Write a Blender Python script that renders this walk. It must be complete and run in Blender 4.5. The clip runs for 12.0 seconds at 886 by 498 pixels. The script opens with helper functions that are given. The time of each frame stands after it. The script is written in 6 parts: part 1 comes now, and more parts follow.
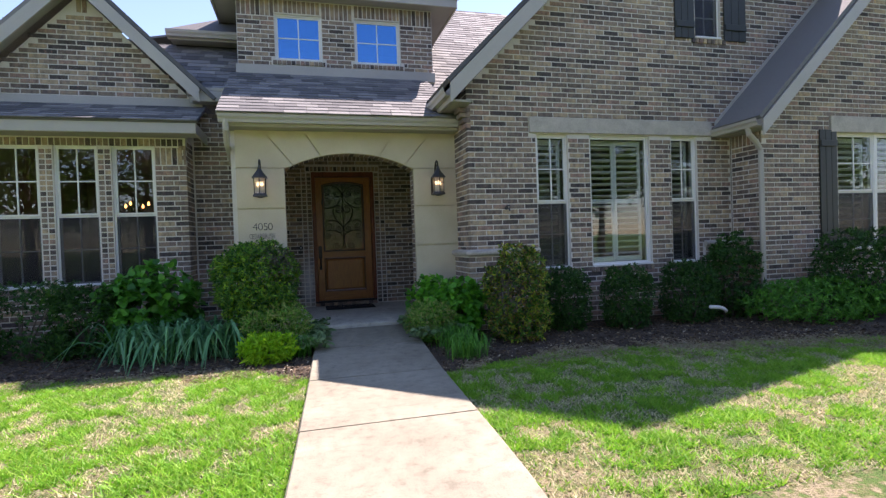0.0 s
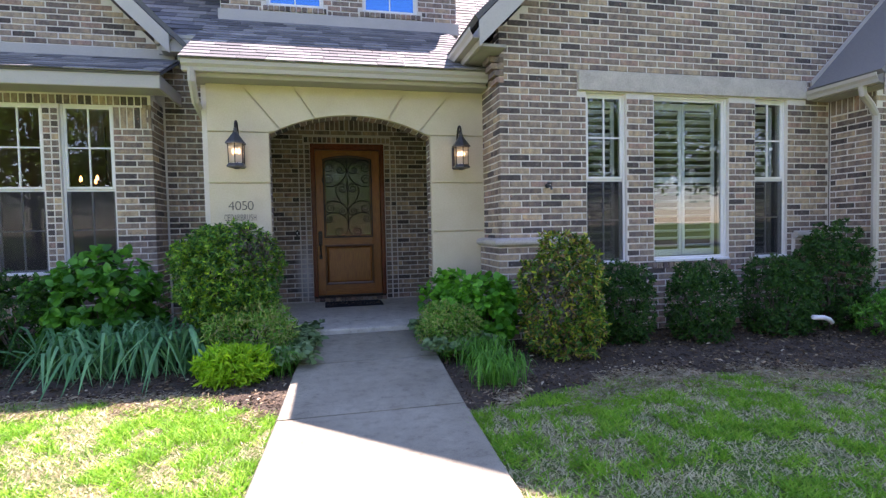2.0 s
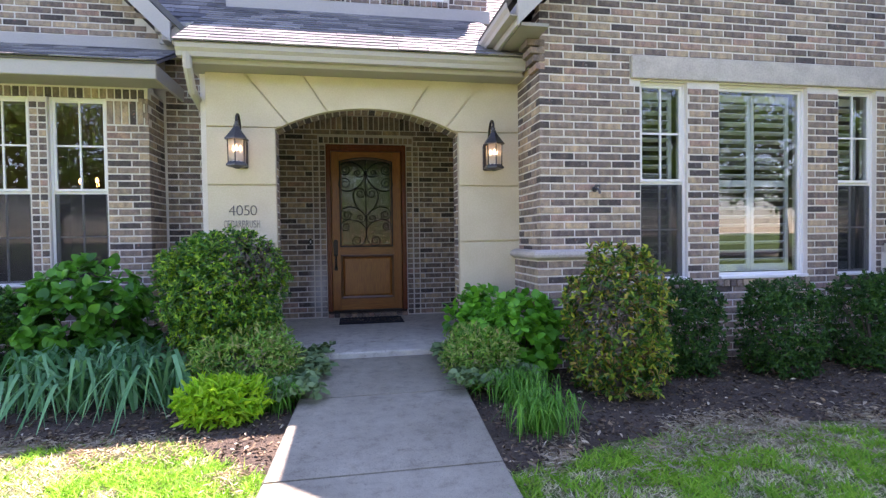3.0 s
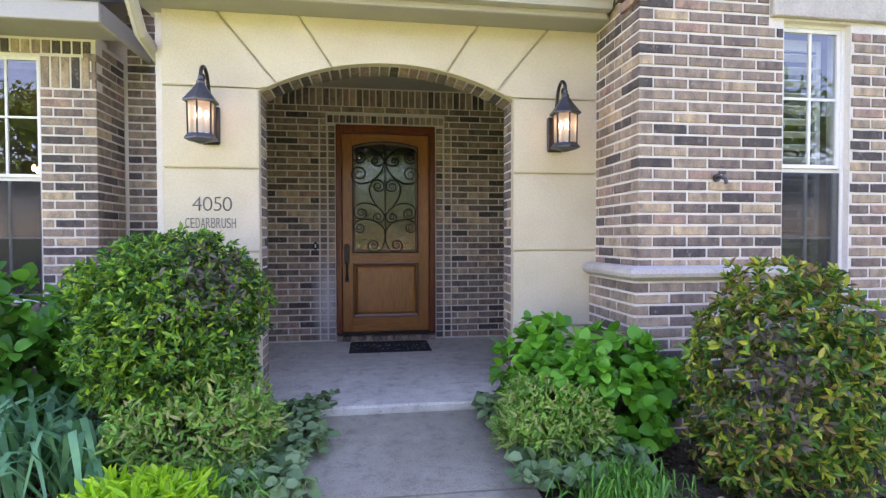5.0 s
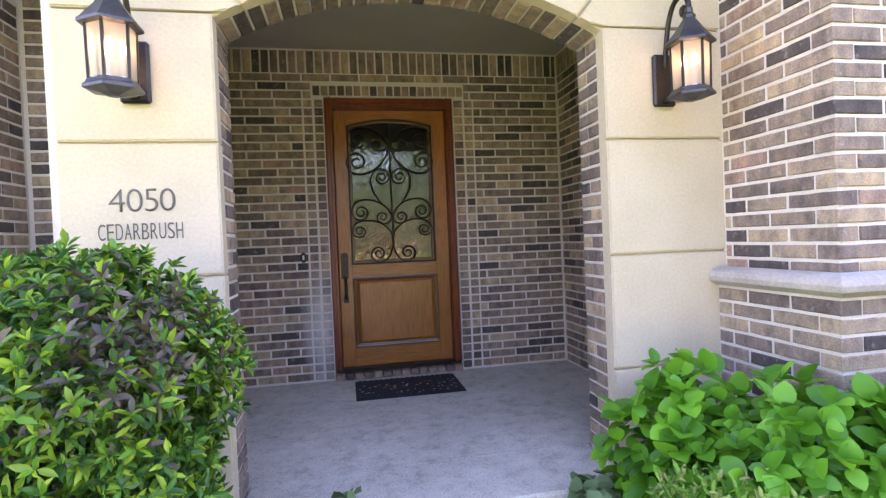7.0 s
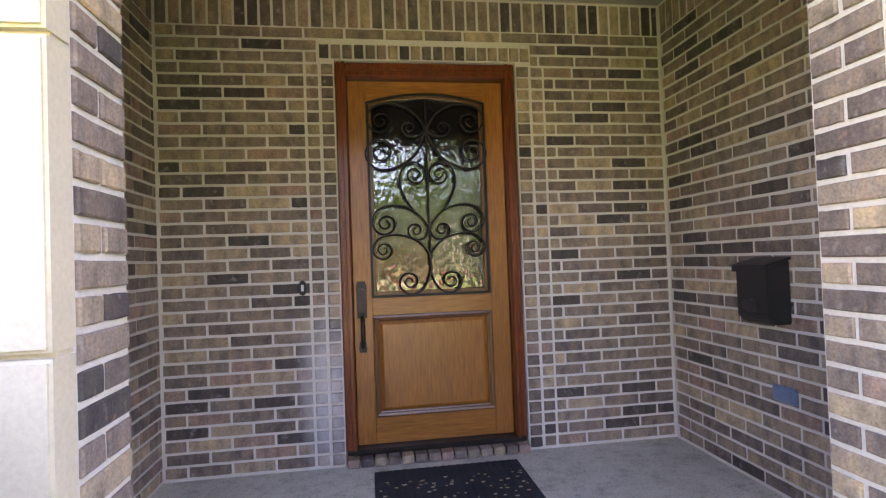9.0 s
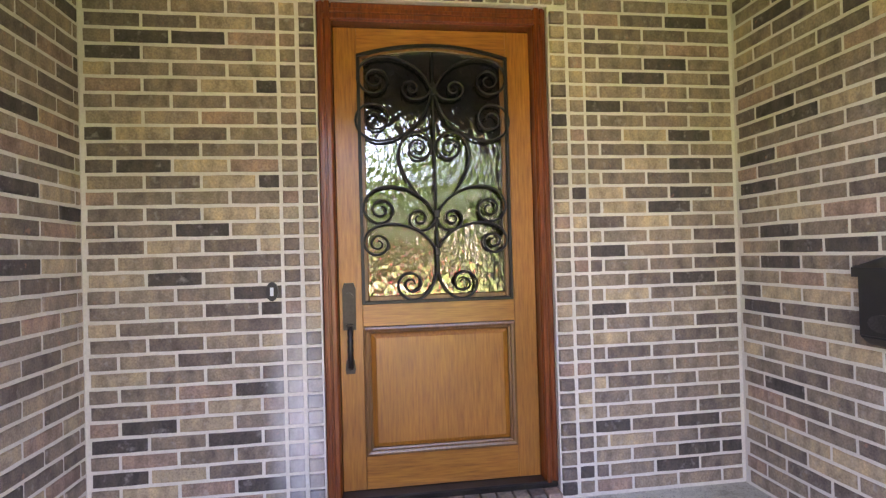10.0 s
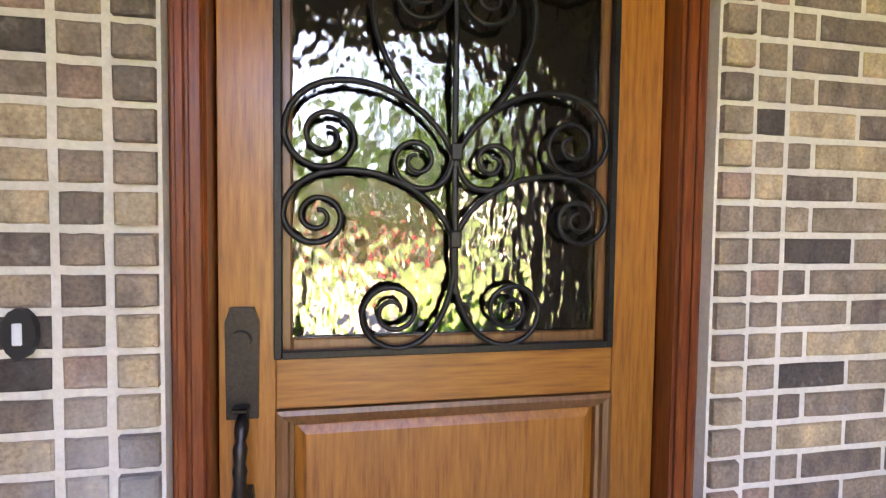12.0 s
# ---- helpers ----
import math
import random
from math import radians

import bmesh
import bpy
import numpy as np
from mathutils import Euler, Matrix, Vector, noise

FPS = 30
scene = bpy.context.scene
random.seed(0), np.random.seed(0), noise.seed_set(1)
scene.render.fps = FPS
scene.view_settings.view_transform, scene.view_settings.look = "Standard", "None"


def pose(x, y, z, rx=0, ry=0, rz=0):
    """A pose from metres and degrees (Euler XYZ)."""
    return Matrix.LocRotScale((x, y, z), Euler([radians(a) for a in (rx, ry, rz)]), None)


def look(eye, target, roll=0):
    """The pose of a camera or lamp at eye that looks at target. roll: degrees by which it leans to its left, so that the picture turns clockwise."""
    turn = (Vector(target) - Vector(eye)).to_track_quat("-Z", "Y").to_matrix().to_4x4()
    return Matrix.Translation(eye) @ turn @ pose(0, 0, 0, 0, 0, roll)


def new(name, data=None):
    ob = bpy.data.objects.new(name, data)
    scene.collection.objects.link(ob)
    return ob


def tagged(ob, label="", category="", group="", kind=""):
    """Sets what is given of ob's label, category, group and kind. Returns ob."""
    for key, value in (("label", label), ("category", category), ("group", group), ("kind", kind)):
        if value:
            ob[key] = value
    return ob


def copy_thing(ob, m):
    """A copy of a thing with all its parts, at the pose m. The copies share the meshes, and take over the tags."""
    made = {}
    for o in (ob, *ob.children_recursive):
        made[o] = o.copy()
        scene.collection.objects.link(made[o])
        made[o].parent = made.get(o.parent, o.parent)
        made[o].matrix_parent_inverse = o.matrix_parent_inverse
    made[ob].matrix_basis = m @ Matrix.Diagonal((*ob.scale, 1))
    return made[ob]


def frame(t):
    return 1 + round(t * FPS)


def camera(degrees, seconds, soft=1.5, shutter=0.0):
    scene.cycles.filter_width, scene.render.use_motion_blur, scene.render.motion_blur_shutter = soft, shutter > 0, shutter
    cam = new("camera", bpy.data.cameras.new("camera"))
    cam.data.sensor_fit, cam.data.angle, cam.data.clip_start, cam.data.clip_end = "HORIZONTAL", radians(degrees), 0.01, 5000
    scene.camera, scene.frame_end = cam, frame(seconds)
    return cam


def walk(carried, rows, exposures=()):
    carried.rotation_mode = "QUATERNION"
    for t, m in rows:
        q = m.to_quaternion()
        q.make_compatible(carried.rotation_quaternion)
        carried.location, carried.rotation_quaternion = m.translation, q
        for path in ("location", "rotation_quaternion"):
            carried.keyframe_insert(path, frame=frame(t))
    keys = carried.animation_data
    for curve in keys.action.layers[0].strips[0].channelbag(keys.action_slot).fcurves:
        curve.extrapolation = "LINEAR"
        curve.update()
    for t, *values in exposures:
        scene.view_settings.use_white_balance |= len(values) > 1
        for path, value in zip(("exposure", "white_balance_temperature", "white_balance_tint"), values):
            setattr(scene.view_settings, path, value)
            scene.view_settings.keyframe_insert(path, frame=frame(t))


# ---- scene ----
cam = camera(80.9, 12.0, soft=1.35)
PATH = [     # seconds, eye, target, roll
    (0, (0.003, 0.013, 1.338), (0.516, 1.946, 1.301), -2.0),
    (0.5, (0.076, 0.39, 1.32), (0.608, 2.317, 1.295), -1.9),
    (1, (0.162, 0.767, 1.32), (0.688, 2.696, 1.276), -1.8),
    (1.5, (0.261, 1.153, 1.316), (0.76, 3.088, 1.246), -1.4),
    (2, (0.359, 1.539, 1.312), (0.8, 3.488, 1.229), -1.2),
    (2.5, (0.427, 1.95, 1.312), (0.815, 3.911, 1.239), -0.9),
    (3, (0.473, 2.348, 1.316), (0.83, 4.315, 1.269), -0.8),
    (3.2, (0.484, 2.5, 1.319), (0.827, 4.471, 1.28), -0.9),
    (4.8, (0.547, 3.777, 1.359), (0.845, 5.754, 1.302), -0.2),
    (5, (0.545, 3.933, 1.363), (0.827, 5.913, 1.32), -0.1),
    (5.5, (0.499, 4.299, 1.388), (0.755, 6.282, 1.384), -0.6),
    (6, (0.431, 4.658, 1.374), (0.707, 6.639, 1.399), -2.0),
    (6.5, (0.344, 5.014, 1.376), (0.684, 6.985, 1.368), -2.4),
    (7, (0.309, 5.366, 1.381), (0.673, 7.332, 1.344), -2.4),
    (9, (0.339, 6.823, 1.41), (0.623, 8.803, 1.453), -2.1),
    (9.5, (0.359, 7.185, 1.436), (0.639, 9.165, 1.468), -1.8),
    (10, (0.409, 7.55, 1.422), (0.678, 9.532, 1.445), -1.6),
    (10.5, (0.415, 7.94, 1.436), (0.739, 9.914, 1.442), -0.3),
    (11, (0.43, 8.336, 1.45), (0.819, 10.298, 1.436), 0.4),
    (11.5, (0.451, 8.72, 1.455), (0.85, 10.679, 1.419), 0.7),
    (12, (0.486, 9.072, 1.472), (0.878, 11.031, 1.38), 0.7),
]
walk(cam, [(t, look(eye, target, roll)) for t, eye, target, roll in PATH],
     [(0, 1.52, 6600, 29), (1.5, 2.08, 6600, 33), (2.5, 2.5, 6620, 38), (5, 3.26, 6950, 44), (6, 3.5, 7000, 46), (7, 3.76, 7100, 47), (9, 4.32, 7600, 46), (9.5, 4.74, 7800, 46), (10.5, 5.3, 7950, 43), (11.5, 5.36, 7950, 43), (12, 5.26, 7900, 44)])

# ---- light ----
SUN_AZ, SUN_EL = 49.4, 54.9     # degrees from +y towards +x, and above the horizon
world = bpy.data.worlds.new("sky")
scene.world = world
world.use_nodes = True
wn, wl = world.node_tree.nodes, world.node_tree.links
sky = wn.new("ShaderNodeTexSky")
sky.sky_type, sky.sun_disc = "NISHITA", False
sky.sun_elevation, sky.sun_rotation = radians(SUN_EL), radians(SUN_AZ)
sky.air_density, sky.dust_density, sky.ozone_density = 1.0, 0.1, 1.6
wl.new(sky.outputs[0], wn["Background"].inputs[0])
wn["Background"].inputs[1].default_value = 0.105
sun = new("sun", bpy.data.lights.new("sun", "SUN"))
sun.data.energy, sun.data.angle, sun.data.color = 4.6, radians(0.5), (1.0, 0.95, 0.86)
sun.matrix_world = look((0, 0, 30), (-math.sin(radians(SUN_AZ)) * math.cos(radians(SUN_EL)), -math.cos(radians(SUN_AZ)) * math.cos(radians(SUN_EL)), 30 - math.sin(radians(SUN_EL))))

# ---- materials ----


def nodes_of(name):
    m = bpy.data.materials.new(name)
    m.use_nodes = True
    return m, m.node_tree.nodes, m.node_tree.links, m.node_tree.nodes["Principled BSDF"]


def ramp(ns, stops, constant=False):
    r = ns.new("ShaderNodeValToRGB")
    r.color_ramp.interpolation = "CONSTANT" if constant else "LINEAR"
    while len(r.color_ramp.elements) < len(stops):
        r.color_ramp.elements.new(0.5)
    for e, (p, c) in zip(r.color_ramp.elements, stops):
        e.position, e.color = p, (*c, 1)
    return r


def noise_node(ns, ls, scale, detail=4, stretch=None, rough=0.55):
    n = ns.new("ShaderNodeTexNoise")
    n.inputs["Scale"].default_value, n.inputs["Detail"].default_value, n.inputs["Roughness"].default_value = scale, detail, rough
    g = ns.new("ShaderNodeNewGeometry")
    src = g.outputs["Position"]
    if stretch:
        mp = ns.new("ShaderNodeMapping")
        mp.inputs["Scale"].default_value = stretch
        ls.new(src, mp.inputs[0])
        src = mp.outputs[0]
    ls.new(src, n.inputs["Vector"])
    return n


def mix_node(ns, ls, kind, fac, a, b):
    m = ns.new("ShaderNodeMix")
    m.data_type, m.blend_type = "RGBA", kind
    for sock, v in ((m.inputs[0], fac), (m.inputs[6], a), (m.inputs[7], b)):
        if hasattr(v, "is_linked"):
            ls.new(v, sock)
        elif isinstance(v, tuple):
            sock.default_value = (*v, 1)
        else:
            sock.default_value = v
    return m.outputs[2]


def bump_to(ns, ls, bsdf, height, strength, distance=0.01):
    b = ns.new("ShaderNodeBump")
    b.inputs["Strength"].default_value, b.inputs["Distance"].default_value = strength, distance
    ls.new(height, b.inputs["Height"])
    ls.new(b.outputs[0], bsdf.inputs["Normal"])


def plain(name, c1, c2, rough=0.7, big=1.5, small=40, bump=0.2, metal=0.0, stretch=None, dist=0.005):
    """A surface of two tones, mottled at a large and a small scale."""
    m, ns, ls, p = nodes_of(name)
    a, b = noise_node(ns, ls, big, 3, stretch), noise_node(ns, ls, small, 5, stretch)
    s = ns.new("ShaderNodeMath")
    s.operation = "MULTIPLY_ADD"
    s.inputs[1].default_value = 0.5
    h = ns.new("ShaderNodeMath")
    h.operation = "MULTIPLY"
    h.inputs[1].default_value = 0.5
    ls.new(b.outputs[0], h.inputs[0])
    ls.new(a.outputs[0], s.inputs[0])
    ls.new(h.outputs[0], s.inputs[2])
    r = ramp(ns, [(0.36, c1), (0.64, c2)])
    ls.new(s.outputs[0], r.inputs[0])
    ls.new(r.outputs[0], p.inputs["Base Color"])
    p.inputs["Roughness"].default_value, p.inputs["Metallic"].default_value = rough, metal
    if bump:
        bump_to(ns, ls, p, b.outputs[0], bump, dist)
    return m


BRICK_TONES = [(0.0, (0.070, 0.058, 0.055)), (0.10, (0.145, 0.112, 0.096)), (0.30, (0.205, 0.158, 0.128)), (0.55, (0.255, 0.198, 0.152)),
               (0.76, (0.325, 0.252, 0.178)), (0.86, (0.285, 0.190, 0.152)), (0.94, (0.38, 0.290, 0.195))]


def brick_material(name, single):
    m, ns, ls, p = nodes_of(name)
    if single:
        rnd = ns.new("ShaderNodeObjectInfo").outputs["Random"]
    else:
        rnd = ns.new("ShaderNodeNewGeometry").outputs["Random Per Island"]
    base = ramp(ns, BRICK_TONES, True)
    ls.new(rnd, base.inputs[0])
    patch = noise_node(ns, ls, 11, 4, (1.5, 1.5, 0.8))
    rp = ramp(ns, [(0.3, (0.62, 0.60, 0.60)), (0.50, (1.12, 1.11, 1.10)), (0.70, (1.62, 1.50, 1.26))])
    ls.new(patch.outputs[0], rp.inputs[0])
    c = mix_node(ns, ls, "MULTIPLY", 0.85, base.outputs[0], rp.outputs[0])
    grain = noise_node(ns, ls, 120, 5)
    rg = ramp(ns, [(0.3, (0.6, 0.6, 0.6)), (0.65, (1.25, 1.25, 1.25))])
    ls.new(grain.outputs[0], rg.inputs[0])
    c = mix_node(ns, ls, "MULTIPLY", 0.7, c, rg.outputs[0])
    smear = noise_node(ns, ls, 26, 4)
    rs = ramp(ns, [(0.60, (0, 0, 0)), (0.78, (0.42, 0.42, 0.42))])
    ls.new(smear.outputs[0], rs.inputs[0])
    c = mix_node(ns, ls, "MIX", rs.outputs[0], c, (0.46, 0.43, 0.40))
    # salmon flecks in the fired face
    fleck = noise_node(ns, ls, 19, 3, (1.2, 1.2, 1.0))
    rf = ramp(ns, [(0.66, (0, 0, 0)), (0.74, (0.55, 0.55, 0.55))])
    ls.new(fleck.outputs[0], rf.inputs[0])
    c = mix_node(ns, ls, "MIX", rf.outputs[0], c, (0.40, 0.20, 0.14))
    # white salts that have bloomed beside the door
    g = ns.new("ShaderNodeNewGeometry")
    mp = ns.new("ShaderNodeMapping")
    mp.inputs["Location"].default_value, mp.inputs["Scale"].default_value = (-0.15, -10.13 * 2.5, -0.62 * 0.9), (3.0, 2.5, 0.9)
    ls.new(g.outputs["Position"], mp.inputs[0])
    ln = ns.new("ShaderNodeVectorMath")
    ln.operation = "LENGTH"
    ls.new(mp.outputs[0], ln.inputs[0])
    rl = ramp(ns, [(0.12, (1.3, 1.3, 1.3)), (0.55, (0, 0, 0))])
    ls.new(ln.outputs["Value"], rl.inputs[0])
    bloom = mix_node(ns, ls, "MULTIPLY", 1.0, rl.outputs[0], patch.outputs[1])
    c = mix_node(ns, ls, "MIX", bloom, c, (0.62, 0.62, 0.63))
    ls.new(c, p.inputs["Base Color"])
    p.inputs["Roughness"].default_value = 0.88
    bump_to(ns, ls, p, grain.outputs[0], 0.5, 0.006)
    return m


BRICK_ONE, BRICK_MANY = brick_material("brick_single", True), brick_material("brick_joined", False)
MORTAR = plain("mortar", (0.56, 0.52, 0.46), (0.70, 0.655, 0.59), 0.95, 3, 90, 0.6)
STONE = plain("cast_stone", (0.51, 0.44, 0.305), (0.61, 0.54, 0.395), 0.85, 2.2, 70, 0.25)
LEDGE = plain("cast_stone_ledge", (0.36, 0.325, 0.28), (0.52, 0.475, 0.41), 0.85, 6, 60, 0.3)
TRIM = plain("taupe_trim_paint", (0.38, 0.355, 0.315), (0.44, 0.41, 0.365), 0.5, 2, 60, 0.08)
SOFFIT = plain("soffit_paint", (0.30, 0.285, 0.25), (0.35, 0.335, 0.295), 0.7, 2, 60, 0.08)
CEILING_PAINT = plain("porch_ceiling_paint", (0.38, 0.36, 0.30), (0.44, 0.42, 0.35), 0.7, 2, 60, 0.08)
WINDOW_PAINT = plain("white_window_paint", (0.70, 0.69, 0.66), (0.78, 0.77, 0.74), 0.4, 2, 50, 0.05)
SHUTTER_WHITE = plain("white_shutter_paint", (0.72, 0.72, 0.70), (0.80, 0.80, 0.78), 0.45, 2, 50, 0.03)
# shutter paint; it also colours the upper storey wall dark for shade
SHUTTER_SHADE_DARK = plain("dark_green_grey_shutter_paint", (0.022, 0.025, 0.022), (0.035, 0.038, 0.033), 0.55, 3, 60, 0.15)
IRON = plain("black_wrought_iron", (0.012, 0.012, 0.013), (0.028, 0.027, 0.027), 0.42, 8, 120, 0.4, 0.6, None, 0.002)
BRONZE = plain("oil_rubbed_bronze", (0.022, 0.02, 0.019), (0.055, 0.046, 0.042), 0.4, 8, 140, 0.3, 0.7, None, 0.002)
PEWTER = plain("weathered_lantern_metal", (0.05, 0.05, 0.052), (0.10, 0.10, 0.102), 0.40, 9, 120, 0.2, 0.7, None, 0.002)
BOX_BLACK = plain("black_powder_coat", (0.014, 0.014, 0.015), (0.026, 0.025, 0.025), 0.45, 5, 200, 0.15)
PLASTIC_WHITE = plain("white_pvc", (0.62, 0.64, 0.66), (0.75, 0.76, 0.77), 0.35, 4, 60, 0.05)
PLASTIC_BLUE = plain("blue_grey_plastic", (0.10, 0.17, 0.27), (0.15, 0.23, 0.34), 0.4, 6, 60, 0.05)
RUBBER = plain("dark_coir_mat", (0.010, 0.012, 0.017), (0.03, 0.033, 0.04), 0.95, 6, 220, 0.9)
PLASTER = plain("interior_plaster", (0.24, 0.215, 0.18), (0.28, 0.25, 0.21), 0.9, 1, 40, 0.05)
INTERIOR_FLOOR = plain("interior_floor_wood", (0.10, 0.055, 0.03), (0.17, 0.10, 0.055), 0.4, 2, 30, 0.1, 0.0, (1, 8, 1))
BARK = plain("bark", (0.07, 0.052, 0.04), (0.15, 0.12, 0.10), 0.9, 6, 40, 0.9, 0.0, (1, 1, 0.3), 0.02)
MULCH = plain("mulch_soil", (0.035, 0.024, 0.016), (0.115, 0.082, 0.052), 0.95, 3, 55, 1.0, 0.0, None, 0.03)
ASPHALT = plain("asphalt", (0.04, 0.04, 0.042), (0.065, 0.064, 0.063), 0.9, 0.7, 80, 0.4)
LETTER = plain("dark_engraved_letter", (0.09, 0.082, 0.074), (0.16, 0.145, 0.13), 0.8, 5, 60, 0.1)
RED_FLOWER = plain("red_petal", (0.50, 0.03, 0.05), (0.65, 0.08, 0.10), 0.6, 4, 30, 0.1)


def wood_material(name, dark, mid, lightc, vertical=True):
    m, ns, ls, p = nodes_of(name)
    st = (14, 14, 0.9) if vertical else (0.9, 14, 14)
    fine = noise_node(ns, ls, 7, 6, st, 0.65)
    broad = noise_node(ns, ls, 1.4, 3, (3, 3, 0.5) if vertical else (0.5, 3, 3))
    r = ramp(ns, [(0.30, dark), (0.48, mid), (0.70, lightc)])
    ls.new(fine.outputs[0], r.inputs[0])
    rb = ramp(ns, [(0.3, (0.7, 0.66, 0.6)), (0.7, (1.2, 1.18, 1.12))])
    ls.new(broad.outputs[0], rb.inputs[0])
    ls.new(mix_node(ns, ls, "MULTIPLY", 0.8, r.outputs[0], rb.outputs[0]), p.inputs["Base Color"])
    p.inputs["Roughness"].default_value = 0.38
    p.inputs["Coat Weight"].default_value, p.inputs["Coat Roughness"].default_value = 0.25, 0.2
    bump_to(ns, ls, p, fine.outputs[0], 0.12, 0.003)
    return m


DOOR_WOOD = wood_material("varnished_door_wood", (0.20, 0.062, 0.010), (0.335, 0.118, 0.017), (0.45, 0.175, 0.028))
RAIL_WOOD = wood_material("varnished_rail_wood", (0.20, 0.062, 0.010), (0.335, 0.118, 0.017), (0.45, 0.175, 0.028), False)
CASING_WOOD = wood_material("dark_stained_casing_wood", (0.085, 0.014, 0.003), (0.18, 0.034, 0.006), (0.28, 0.068, 0.010))
MOULD_WOOD = wood_material("stained_moulding_wood", (0.11, 0.042, 0.013), (0.17, 0.07, 0.022), (0.23, 0.10, 0.034))


def shingle_material():
    m, ns, ls, p = nodes_of("asphalt_shingle")
    rnd = ns.new("ShaderNodeObjectInfo").outputs["Random"]
    isl = ns.new("ShaderNodeNewGeometry").outputs["Random Per Island"]
    add = ns.new("ShaderNodeMath")
    add.operation = "ADD"
    ls.new(rnd, add.inputs[0])
    ls.new(isl, add.inputs[1])
    fr = ns.new("ShaderNodeMath")
    fr.operation = "FRACT"
    ls.new(add.outputs[0], fr.inputs[0])
    r = ramp(ns, [(0.0, (0.095, 0.094, 0.096)), (0.5, (0.180, 0.175, 0.170)), (1.0, (0.285, 0.275, 0.258))])
    ls.new(fr.outputs[0], r.inputs[0])
    g = noise_node(ns, ls, 160, 3)
    rg = ramp(ns, [(0.35, (0.65, 0.65, 0.65)), (0.65, (1.3, 1.3, 1.3))])
    ls.new(g.outputs[0], rg.inputs[0])
    ls.new(mix_node(ns, ls, "MULTIPLY", 0.8, r.outputs[0], rg.outputs[0]), p.inputs["Base Color"])
    p.inputs["Roughness"].default_value, p.inputs["Specular IOR Level"].default_value = 0.8, 0.25
    bump_to(ns, ls, p, g.outputs[0], 0.35, 0.003)
    return m


SHINGLE = shingle_material()


def concrete_material(name, lo, hi):
    """Weathered concrete: broad wear, blotches, dark specks of sand and a few dark stains."""
    m, ns, ls, p = nodes_of(name)
    a, b, c, d = noise_node(ns, ls, 1.1, 4), noise_node(ns, ls, 9, 6, None, 0.7), noise_node(ns, ls, 150, 3), noise_node(ns, ls, 38, 4)
    r = ramp(ns, [(0.33, lo), (0.62, hi)])
    ls.new(a.outputs[0], r.inputs[0])
    rb = ramp(ns, [(0.32, (0.60, 0.58, 0.55)), (0.47, (0.93, 0.93, 0.92)), (0.68, (1.12, 1.12, 1.10))])
    ls.new(b.outputs[0], rb.inputs[0])
    col = mix_node(ns, ls, "MULTIPLY", 0.8, r.outputs[0], rb.outputs[0])
    rc = ramp(ns, [(0.33, (0.45, 0.43, 0.4)), (0.44, (1, 1, 1)), (0.68, (1.2, 1.2, 1.2))])
    ls.new(c.outputs[0], rc.inputs[0])
    col = mix_node(ns, ls, "MULTIPLY", 0.75, col, rc.outputs[0])
    rd = ramp(ns, [(0.27, (0.5, 0.48, 0.46)), (0.36, (1, 1, 1))])
    ls.new(d.outputs[0], rd.inputs[0])
    ls.new(mix_node(ns, ls, "MULTIPLY", 0.8, col, rd.outputs[0]), p.inputs["Base Color"])
    p.inputs["Roughness"].default_value = 0.82
    bump_to(ns, ls, p, c.outputs[0], 0.45, 0.004)
    return m


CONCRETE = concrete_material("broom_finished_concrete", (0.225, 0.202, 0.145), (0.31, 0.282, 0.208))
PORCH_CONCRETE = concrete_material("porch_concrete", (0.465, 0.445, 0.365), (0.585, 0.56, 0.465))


def lawn_material():
    m, ns, ls, p = nodes_of("patchy_lawn")
    a, b, c = noise_node(ns, ls, 0.9, 5), noise_node(ns, ls, 17, 6, None, 0.7), noise_node(ns, ls, 90, 4)
    r = ramp(ns, [(0.46, (0.08, 0.15, 0.02)), (0.51, (0.17, 0.17, 0.06)), (0.56, (0.32, 0.26, 0.16))])
    s = ns.new("ShaderNodeMath")
    s.operation = "MULTIPLY_ADD"
    s.inputs[1].default_value = 0.45
    h = ns.new("ShaderNodeMath")
    h.operation = "MULTIPLY"
    h.inputs[1].default_value = 0.55
    ls.new(b.outputs[0], h.inputs[0])
    ls.new(a.outputs[0], s.inputs[0])
    ls.new(h.outputs[0], s.inputs[2])
    # the lawn is lusher towards the street
    g = ns.new("ShaderNodeNewGeometry")
    sp = ns.new("ShaderNodeSeparateXYZ")
    ls.new(g.outputs["Position"], sp.inputs[0])
    mr = ns.new("ShaderNodeMapRange")
    mr.inputs["From Min"].default_value, mr.inputs["From Max"].default_value = -0.5, -3.0
    mr.inputs["To Min"].default_value, mr.inputs["To Max"].default_value = 0.0, 0.12
    ls.new(sp.outputs["Y"], mr.inputs["Value"])
    sb = ns.new("ShaderNodeMath")
    sb.operation = "SUBTRACT"
    ls.new(s.outputs[0], sb.inputs[0])
    ls.new(mr.outputs["Result"], sb.inputs[1])
    ls.new(sb.outputs[0], r.inputs[0])
    rc = ramp(ns, [(0.3, (0.45, 0.45, 0.42)), (0.7, (1.35, 1.35, 1.3))])
    ls.new(c.outputs[0], rc.inputs[0])
    ls.new(mix_node(ns, ls, "MULTIPLY", 0.85, r.outputs[0], rc.outputs[0]), p.inputs["Base Color"])
    p.inputs["Roughness"].default_value = 0.95
    bump_to(ns, ls, p, c.outputs[0], 0.9, 0.03)
    return m


LAWN = lawn_material()


